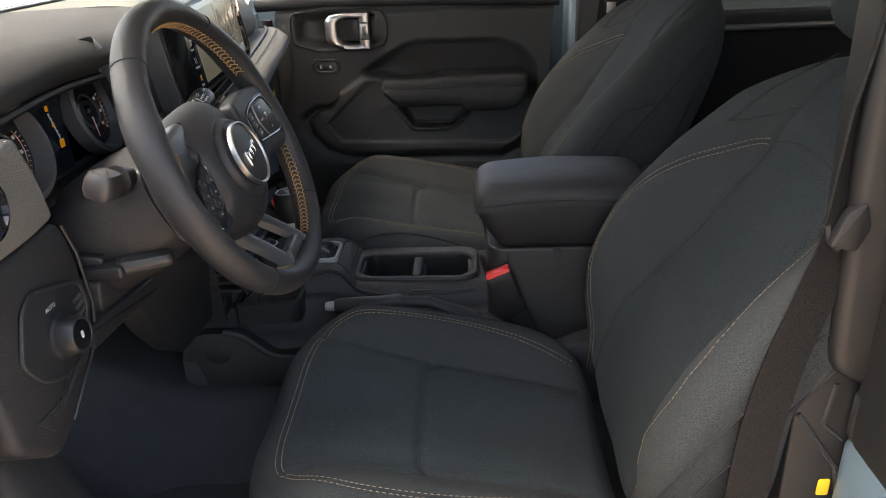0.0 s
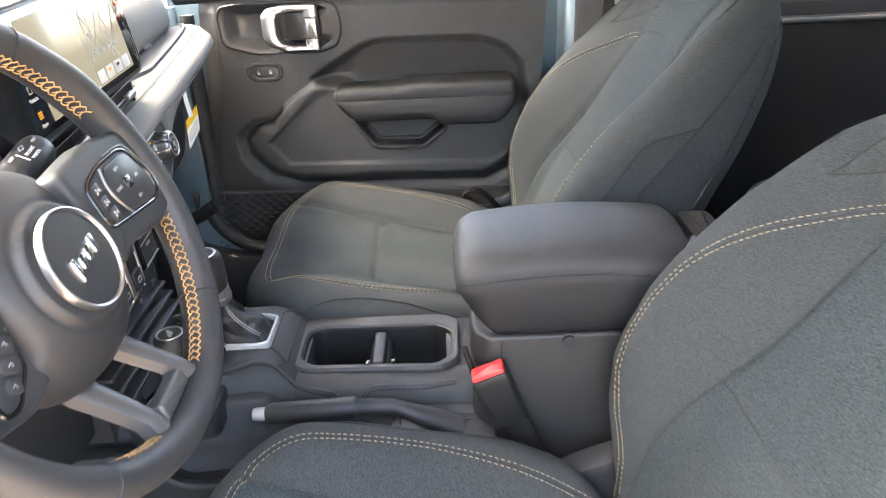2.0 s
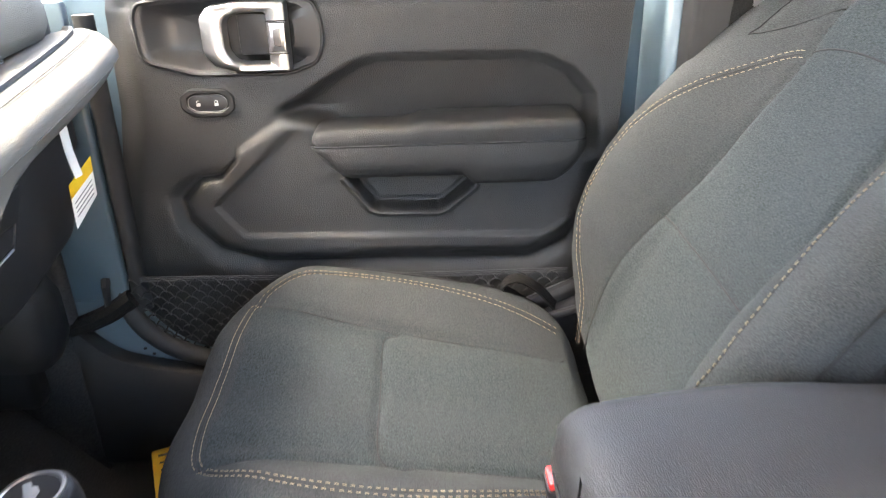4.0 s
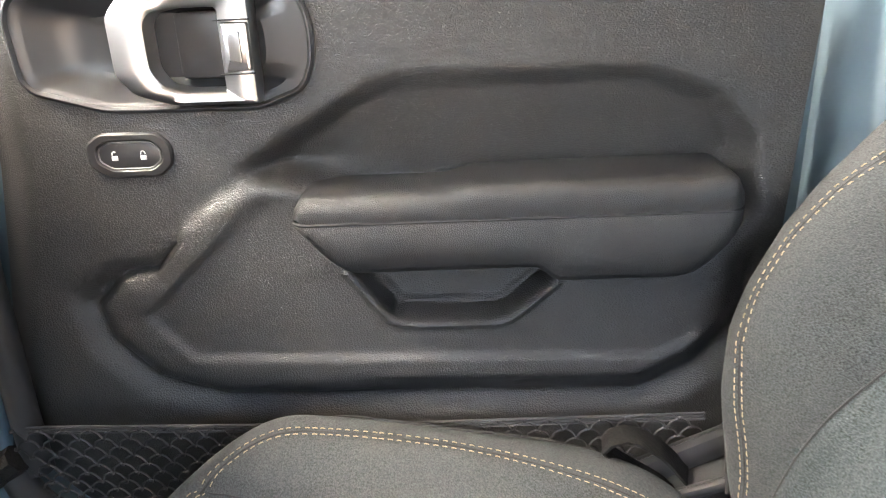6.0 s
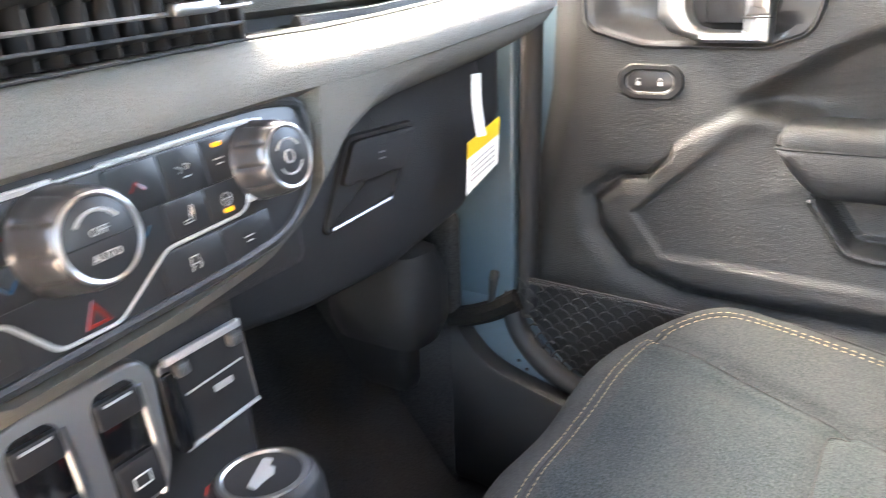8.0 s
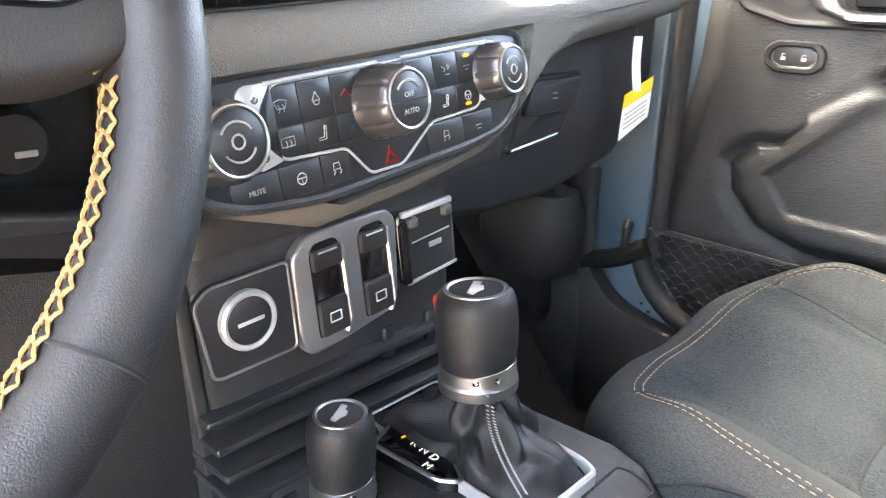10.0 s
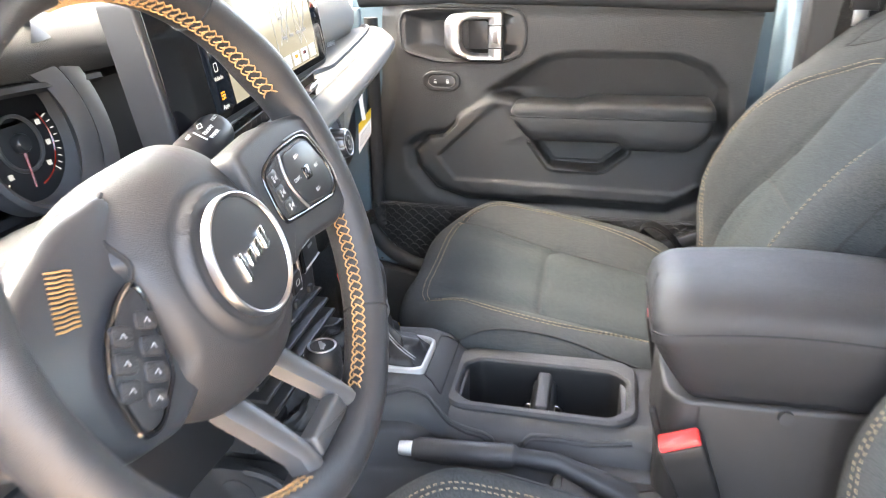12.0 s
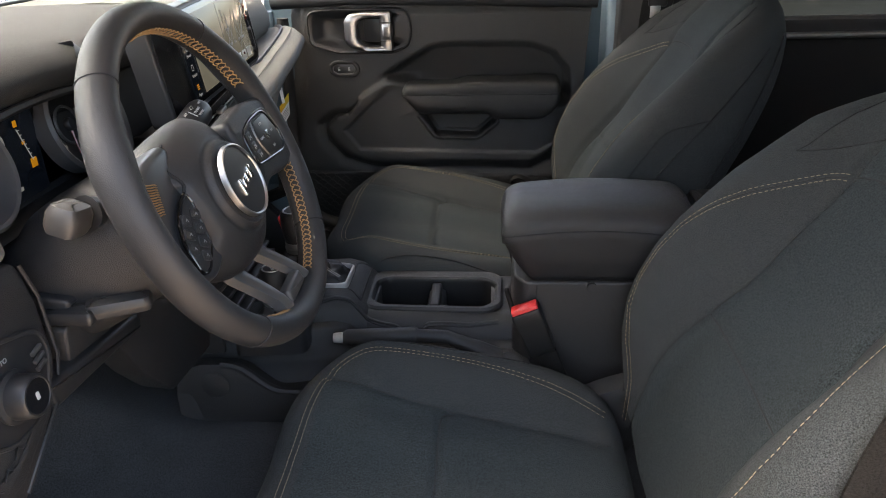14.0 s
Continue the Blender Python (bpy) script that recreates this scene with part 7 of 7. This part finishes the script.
# gear lever
gl = thing("gear_lever", "automatic gear lever with leather boot and knurled collar", "gear lever")
bz = rounded([(-0.385, 1.352), (-0.215, 1.344), (-0.197, 1.352), (-0.196, 1.432), (-0.212, 1.440), (-0.360, 1.452), (-0.385, 1.445)], 0.010, 5)
Shape().add(*ring_plate(bz, inset(bz, 0.0055), 0.915, 0.936, 0.002)).make("bezel", SILVER, gl, "satin bright lever bezel")
gbase = inset(bz, 0.006)
gbase = dense(gbase + gbase[:1], 0.005)[:-1]
secs = []
for k in range(25):
    # neck to bezel: long folds that run slantwise down the leather
    t = k / 24
    shrink_ = 1.0 - 0.80 * t ** 0.62
    z = 0.924 + 0.020 * min(1, t / 0.12) + 0.060 * t ** 2.3
    cx, cy = -0.284, 1.396
    row = []
    for i, (x, y) in enumerate(gbase):
        ang = math.atan2(y - cy, (x - cx) * 0.6)
        fold = 0.0085 * math.sin(5 * ang + 5.5 * t) + 0.0050 * math.sin(9 * ang - 4.0 * t + 1.0)
        fold *= math.sin(math.pi * min(1, t * 1.08)) ** 0.7
        w = Vector((x - cx, y - cy)).normalized() * fold
        row.append((cx + (x - cx) * shrink_ + w.x - 0.004 * t, cy + (y - cy) * min(1, shrink_ * 1.12) + w.y, z + 0.5 * abs(fold)))
    secs.append(row)
v, f = loft(secs)
gboot = mesh("boot", v, f, KNOB, gl, "creased black leather boot", smooth=60)
st = Shape()
for k in range(34):
    t = k / 34
    p = Vector((-0.262 + 0.052 * t ** 1.3, 1.376 - 0.020 * t, 0.996 - 0.053 * t ** 0.55))
    for dy in (-0.003, 0.003):
        st.add(*block((0.0028, 0.0009, 0.0009), 0.0002, Matrix.Translation(p + Vector((0, dy, 0.003))), 1))
st.make("stitching", GREY_PRINT, gboot, smooth=0)
knob(gl, (-0.288, 1.393, 0.988), radians(-4), 0.0318, 0.083, True)
Shape().add(*block((0.010, 0.022, 0.034), 0.004, Matrix.Translation((-0.318, 1.388, 1.045)) @ Matrix.Rotation(radians(-14), 4, "Y"))).make("release_button", RED, gl, "red release button")
ind = rounded([(-0.362, 1.376), (-0.346, 1.332), (-0.276, 1.336), (-0.262, 1.348), (-0.284, 1.362), (-0.318, 1.378)][::-1], 0.007)
ip = Shape().add(*plate(ind, 0.915, 0.9365, 0.002)).make("gear_display", GLOSS, gl, "black gear display with lit letters")
Shape().add(*tube([(x, y, 0.9360) for x, y in ind], 0.0022, 6, closed=True)).make("display_edge", SATIN, ip)
for i, ch in enumerate("PRND"):
    words(ch, 0.0105, AMBER if ch == "P" else GAUGE_PRINT, ip, frame_matrix((-0.334 + 0.0122 * i, 1.357 - 0.0012 * i, 0.9369), (1, 0, 0), (0, 1, 0), (0, 0, 1)))
words("M", 0.0100, GAUGE_PRINT, ip, frame_matrix((-0.294, 1.342, 0.9369), (1, 0, 0), (0, 1, 0), (0, 0, 1)))

# parking brake in its channel
pb = thing("parking_brake", "black parking brake lever with silver release button", "parking brake")
secs = []
for x, a, b, z in ((-0.190, 0.011, 0.012, 0.8745), (-0.182, 0.0150, 0.0160, 0.8745), (-0.10, 0.0160, 0.0168, 0.877), (-0.060, 0.0160, 0.0168, 0.880), (-0.056, 0.0150, 0.0155, 0.880), (-0.053, 0.0120, 0.0125, 0.880), (0.0, 0.0120, 0.0130, 0.878), (0.02, 0.014, 0.014, 0.868), (0.06, 0.018, 0.018, 0.850), (0.10, 0.022, 0.02, 0.83)):
    secs.append([(x, 1.252 + a * math.cos(t), z + b * math.sin(t)) for t in np.linspace(0, 2 * math.pi, 21)[:20]])
v, f = loft(secs)
mesh("lever", v, f, LEATHER, pb, "black lever grip", smooth=50)
Shape().add(*tube([(-0.209, 1.252, 0.8735), (-0.203, 1.252, 0.8735), (-0.186, 1.252, 0.8745)], [0.0085, 0.0098, 0.0102], 20)).make("release_button", SILVER, pb, "silver release button")
Shape().add(*block((0.16, 0.075, 0.05), 0.015, Matrix.Translation((0.07, 1.250, 0.815)))).make("brake_cover", PLASTIC, pb)

# armrest box and lid
box = rounded([(0.135, 1.250), (0.43, 1.250), (0.43, 1.442), (0.135, 1.442), (0.118, 1.42), (0.118, 1.275)], 0.018, 5)
ab = Shape().add(*plate(box, 0.60, 0.992, 0.006, 3)).make("armrest_box", GRAINED, console, "black grained armrest box")
Shape().add(*tube([(0.158, 1.2492, 0.985), (0.150, 1.2492, 0.90), (0.148, 1.2492, 0.72)], 0.0012, 5)).make("panel_joint", SEAM, ab)
Shape().add(*lathe([(0.0, 0.0), (0.0085, 0.0), (0.0085, 0.006), (0.0, 0.006)], 24), frame_matrix((0.251, 1.2475, 0.985), (1, 0, 0), (0, 0, 1), (0, -1, 0))).make("latch_notch", RUBBER, ab)


def armrest_lid():
    """Padded lid: crowned top, a seam that arches along its side, flanks that draw in below, a nose that leans back to the box."""
    secs, seam, n = [], [], 44
    for i in range(n + 1):
        t = i / n
        x = 0.097 + 0.325 * t
        e = math.sqrt(max(0.0, 1 - (1 - min(1, t / 0.12)) ** 2))
        r = math.sqrt(max(0.0, 1 - (1 - min(1, (1 - t) / 0.10)) ** 2))
        low = 0.990 + 0.072 * (1 - min(1, t / 0.17)) ** 1.3
        crown = 1.127 + 0.004 * math.sin(math.pi * t) - 0.030 * (1 - e) - 0.020 * (1 - r)
        mid = 1.077 + 0.014 * math.sin(math.pi * min(1, t * 1.05)) ** 0.8
        w0 = 1.239 + 0.016 * (1 - e) + 0.012 * (1 - r)
        w1 = 1.448 - 0.038 * (1 - e) - 0.034 * (1 - r) - 0.010 * (1 - min(1, t / 0.5))
        edge = min(crown - 0.006, mid + 0.022)
        s = [(w0 + 0.034, low), (w0 + 0.020, low + 0.002), (w0 + 0.012, low + 0.014), (w0 + 0.005, (low + mid) / 2), (w0 + 0.001, mid - 0.014), (w0, mid - 0.005), (w0 + 0.0018, mid), (w0 + 0.0012, mid + 0.005),
             (w0 + 0.006, edge - 0.006), (w0 + 0.014, edge), (w0 + 0.028, edge + (crown - edge) * 0.45), (w0 + 0.052, edge + (crown - edge) * 0.80), (w0 + 0.085, crown),
             (w1 - 0.085, crown), (w1 - 0.050, edge + (crown - edge) * 0.80), (w1 - 0.026, edge + (crown - edge) * 0.45), (w1 - 0.012, edge), (w1 - 0.005, edge - 0.008), (w1, mid), (w1 - 0.004, (low + mid) / 2), (w1 - 0.020, low + 0.004), (w1 - 0.034, low)]
        secs.append([(x, y, z) for y, z in s])
        seam.append((x, w0 + 0.0012, mid))
    v, f = loft(secs)
    lid = mesh("lid", v, f, LID, console, "padded black armrest lid with stitched edge", smooth=75)
    x0 = 0.0966
    seam = [(x0, y, 1.077) for y in np.linspace(1.385, 1.262, 8)] + seam
    Shape().add(*tube(seam, 0.0012, 5)).make("lid_seam", SEAM, lid)
    st = Shape()
    for p, q in zip(seam[9:-2], seam[10:-1]):
        for k in (0.25, 0.75):
            st.add(*block((0.0028, 0.0010, 0.0012), 0.0003, Matrix.Translation(Vector(p).lerp(Vector(q), k) + Vector((0, -0.0010, 0))), 1))
    st.make("stitching", SEAM, lid, smooth=0)
    return lid


armrest_lid()
Shape().add(*block((0.06, 0.18, 0.09), 0.02, Matrix.Translation((0.468, 1.345, 1.055)))).make("hinge_cover", PLASTIC, console, "black hinge cover")
Shape().add(*block((0.10, 0.020, 0.04), 0.008, Matrix.Translation((0.455, 1.262, 1.098)) @ Matrix.Rotation(radians(20), 4, "Y"))).make("hinge_cover", PLASTIC, console)

# belt buckles on straps
def buckle(base, lean, spin):
    b = thing("belt_buckle", "black seat belt buckle with red release button", "belt buckle")
    m = Matrix.Translation(base) @ Matrix.Rotation(radians(spin), 4, "Z") @ Matrix.Rotation(radians(lean), 4, "Y")
    secs = [[(x * k, y * q, z) for x, y in rounded(rect(0.052, 0.034), 0.006)] for k, q, z in ((0.80, 0.80, -0.048), (0.88, 0.9, -0.044), (0.94, 1.0, 0.0), (1.0, 1.0, 0.028), (1.0, 1.0, 0.038), (0.97, 0.94, 0.041))]
    v, f = loft(secs)
    mesh("housing", v, f, MATT_BLACK, b, smooth=40, at=m)
    Shape().add(*block((0.047, 0.026, 0.016), 0.003, m @ Matrix.Translation((0, 0, 0.040)))).make("release_button", RED, b, "red release button")
    Shape().add(*block((0.036, 0.006, 0.11), 0.002, m @ Matrix.Translation((0.004, 0, -0.095)))).make("stalk", WEB, b, "dark webbing strap")
    return b


buckle((0.152, 1.222, 0.916), -22, 0)
buckle((0.140, 1.478, 0.945), -8, 0)
arm_ = thing("belt_anchor_strap", "black webbing strap beside the buckle", "strap")
Shape().add(*block((0.008, 0.014, 0.060), 0.003, Matrix.Translation((0.113, 1.245, 0.952)) @ Matrix.Rotation(radians(-16), 4, "Y"))).make("strap_end", WEB, arm_)

# ---------------------------------------------------------------- belts, tags and loose things
def ribbon(points, width, across, thick=0.0014):
    """A flat strap along points, its width laid along the across vectors."""
    p = [Vector(q) for q in smooth_line(points, 0.012)]
    k = len(p)
    verts, faces = [], []
    for i, q in enumerate(p):
        t = i / (k - 1) * (len(across) - 1)
        a = Vector(across[min(int(t), len(across) - 2)]).lerp(Vector(across[min(int(t) + 1, len(across) - 1)]), t - min(int(t), len(across) - 2)).normalized()
        d = (p[min(i + 1, k - 1)] - p[max(i - 1, 0)]).normalized()
        n = d.cross(a).normalized() * thick
        for s, z in ((-0.5, 1), (0.5, 1), (0.5, -1), (-0.5, -1)):
            verts.append(tuple(q + a * width * s + n * z))
    for i in range(k - 1):
        for j in range(4):
            m = (j + 1) % 4
            faces.append((i * 4 + j, i * 4 + m, (i + 1) * 4 + m, (i + 1) * 4 + j))
    faces += [(3, 2, 1, 0), tuple(range((k - 1) * 4, k * 4))]
    return verts, faces


belt = thing("seat_belt", "dark webbing seat belt hanging by the driver door post", "seat belt")
Shape().add(*ribbon([(0.458, 0.668, 1.75), (0.456, 0.664, 1.40), (0.455, 0.652, 1.28), (0.444, 0.648, 1.22), (0.421, 0.646, 1.128), (0.407, 0.645, 1.03), (0.403, 0.645, 0.938), (0.400, 0.650, 0.80)], 0.047, [(0.1, 1, 0), (0.1, 1, 0), (0.25, 1, 0), (0.8, 0.6, 0), (1, 0.1, 0), (1, 0, 0), (1, -0.1, 0), (1, 0, 0)])).make("webbing", WEB, belt, "dark belt webbing", smooth=60)
Shape().add(*plate(rounded([(-0.020, -0.020), (0.008, -0.026), (0.018, 0.0), (0.010, 0.026), (-0.006, 0.016)], 0.005), -0.006, 0.006, 0.003), frame_matrix((0.457, 0.640, 1.285), (1, 0, 0), (0, 0, 1), (0, -1, 0))).make("tongue_cover", MATT_BLACK, belt, "black belt tongue cover")
Shape().add(*tube([(0.436, 0.645, 1.285), (0.440, 0.645, 1.270), (0.452, 0.645, 1.258)], 0.004, 6)).make("tongue", SMOOTH, belt)

belt2 = thing("seat_belt", "dark webbing seat belt on the passenger door post", "seat belt")
Shape().add(*ribbon([(0.49, 1.975, 1.74), (0.472, 1.972, 1.45), (0.45, 1.972, 1.30), (0.44, 1.970, 1.0), (0.43, 1.97, 0.80)], 0.047, [(1, 0, 0), (0.9, -0.5, 0), (1, 0, 0)])).make("webbing", WEB, belt2, smooth=60)
Shape().add(*block((0.045, 0.014, 0.050), 0.006, Matrix.Translation((0.470, 1.964, 1.385)))).make("tongue_cover", SMOOTH, belt2)
Shape().add(*block((0.024, 0.003, 0.03), 0.001, Matrix.Translation((0.465, 1.960, 1.35)))).make("tongue", SATIN, belt2)

# striker and cover low on the driver's door post
latch = thing("door_striker", "black striker cover bolted to the door post", "door striker")
Shape().add(*block((0.050, 0.03, 0.070), 0.010, Matrix.Translation((0.528, 0.638, 1.055)))).make("cover", PLASTIC, latch)
Shape().add(*lathe([(0.012, 0.0), (0.012, 0.006), (0.008, 0.009), (0.0, 0.009)], 24), frame_matrix((0.520, 0.623, 1.045), (1, 0, 0), (0, 0, 1), (0, -1, 0))).make("bolt", SATIN, latch)
Shape().add(*tube([(0.512, 0.625, 1.075), (0.516, 0.600, 1.072), (0.518, 0.600, 1.048), (0.514, 0.625, 1.03)], 0.005, 8)).make("loop", SATIN, latch)
sticker = thing("warning_sticker", "small yellow warning sticker on the door post", "sticker")
Shape().add(*plate(rounded(rect(0.014, 0.024, 0.496, 0.943), 0.003), 0.0, 0.0008, 0.0002), frame_matrix((0, 0.655, 0), (1, 0, 0), (0, 0, 1), (0, -1, 0))).make("yellow_field", YELLOW, sticker)

# strap loop and lever beside the passenger cushion
loop = thing("recline_strap", "black webbing pull loop beside the passenger cushion", "strap")
Shape().add(*ribbon([(0.215, 2.000, 0.870), (0.185, 1.998, 0.905), (0.150, 1.996, 0.925), (0.128, 1.996, 0.912), (0.150, 1.994, 0.893), (0.185, 1.990, 0.868), (0.205, 1.988, 0.845)], 0.026, [(0.3, 0.9, 0.2), (0.1, 1, 0.1), (0.2, 1, 0.0), (0.4, 0.9, 0.2)])).make("loop", WEB, loop, smooth=60)
Shape().add(*block((0.15, 0.022, 0.030), 0.010, Matrix.Translation((0.235, 2.02, 0.888)) @ Matrix.Rotation(radians(-24), 4, "Y"))).make("lever", SMOOTH, loop, "black recline lever")
Shape().add(*block((0.16, 0.012, 0.012), 0.004, Matrix.Translation((0.215, 1.985, 0.862)) @ Matrix.Rotation(radians(-16), 4, "Y"))).make("rail", SMOOTH, loop)

# airbag tag hanging from the glove box
tag = thing("hanging_tag", "white paper tag with yellow band hung on glove box", "paper tag")
TG = frame_matrix((-0.428, 1.86, 1.17), (0.18, 0.98, 0), (0.05, 0, 1), (0.98, -0.18, 0))
Shape().add(*ribbon([(-0.432, 1.853, 1.232), (-0.430, 1.850, 1.20), (-0.428, 1.856, 1.165)], 0.016, [(0.15, 1, 0), (0.15, 1, 0)], 0.0004)).make("strap", PAPER, tag, smooth=60)
Shape().add(*plate([(-0.026, -0.068), (0.026, -0.040), (0.026, -0.007), (-0.026, -0.027)], 0.0, 0.0006, 0.0001), TG).make("card", PAPER, tag)
Shape().add(*plate([(-0.026, -0.027), (0.026, -0.007), (0.026, 0.013), (-0.026, -0.009)], 0.0, 0.0007, 0.0001), TG).make("yellow_band", YELLOW, tag)
for k in range(4):
    Shape().add(*plate([(-0.021, -0.036 - 0.006 * k), (0.020, -0.0185 - 0.006 * k), (0.020, -0.0165 - 0.006 * k), (-0.021, -0.034 - 0.006 * k)], 0.0006, 0.0009, 0.0001), TG).make("print_bar", GREY_PRINT, tag)

# striped yellow tag under the passenger cushion
tag2 = thing("hanging_tag", "yellow tag with dark print bars beneath passenger seat", "paper tag")
T2 = frame_matrix((-0.391, 1.893, 0.650), (0.365, -0.931, 0.0), (0.931, 0.365, 0.0), (0, 0, 1))
Shape().add(*plate(rounded(rect(0.15, 0.10), 0.006), 0.0, 0.0008, 0.0002), T2).make("card", TAG_YELLOW, tag2)
for k in range(7):
    Shape().add(*plate(rect(0.006 - 0.002 * (k % 2), 0.080 - 0.014 * (k % 3), -0.058 + 0.019 * k, -0.006 * (k % 3)), 0.0008, 0.0011, 0.0001), T2).make("print_bar", RUBBER, tag2)

# black hook with cord on the hinge pillar
hook = thing("pillar_hook", "small black hook on the blue hinge pillar", "hook")
Shape().add(*tube([(-0.514, 2.034, 0.930), (-0.512, 2.024, 0.922), (-0.513, 2.022, 0.900), (-0.517, 2.026, 0.872)], [0.008, 0.007, 0.005, 0.007], 8)).make("peg", RUBBER, hook)
Shape().add(*tube(smooth_line([(-0.475, 2.030, 0.898), (-0.51, 2.026, 0.876), (-0.545, 2.020, 0.862), (-0.58, 2.005, 0.855)], 0.01), 0.016, 8)).make("cable_sleeve", WEB, hook)

# carpet clip by the tunnel
clip = thing("carpet_clip", "round black carpet retaining clip", "clip")
Shape().add(*lathe([(0.020, 0.0), (0.019, 0.004), (0.010, 0.005), (0.009, 0.001), (0.0, 0.001)], 28), frame_matrix((-0.632, 1.147, 0.812), (1, 0, 0.2), (0, 0.8, 0.6), (-0.2, -0.6, 0.8))).make("disc", SMOOTH, clip)

# driver's floor mat
mat_ = thing("floor_mat", "dark ribbed floor mat in the driver footwell", "floor mat")
mp = rounded([(-0.62, 0.69), (-0.20, 0.69), (-0.20, 1.10), (-0.62, 1.10)], 0.04)
Shape().add(*plate(mp, 0.562, 0.574, 0.004)).make("pad", CARPET, mat_)

# rear bench seen behind the armrest
bench = thing("rear_bench", "grey fabric rear bench seat with stitched edge", "car seat")
v, f = pillow(0.25, 0.62, 0.0, lambda x, y: -0.15 * x + 0.0 * y - 0.02 * np.exp(-(y / 0.05) ** 2), 0.16, 0.05, p=6, n=120, rings=16)
mesh("cushion", v, f, FABRIC, bench, "grey fabric bench cushion", smooth=60, at=Matrix.Translation((0.98, MID_Y, 0.93)))
v, f = pillow(0.33, 0.62, 0.30, lambda x, y: 0.0 * x + 0.0 * y, 0.12, 0.05, p=6, n=120, rings=16)
mesh("backrest", v, f, FABRIC, bench, "grey fabric bench back", smooth=60, at=frame_matrix((1.24, MID_Y, 0.90), (0.3, 0, 0.95), (0, 1, 0), (-0.95, 0, 0.3)))
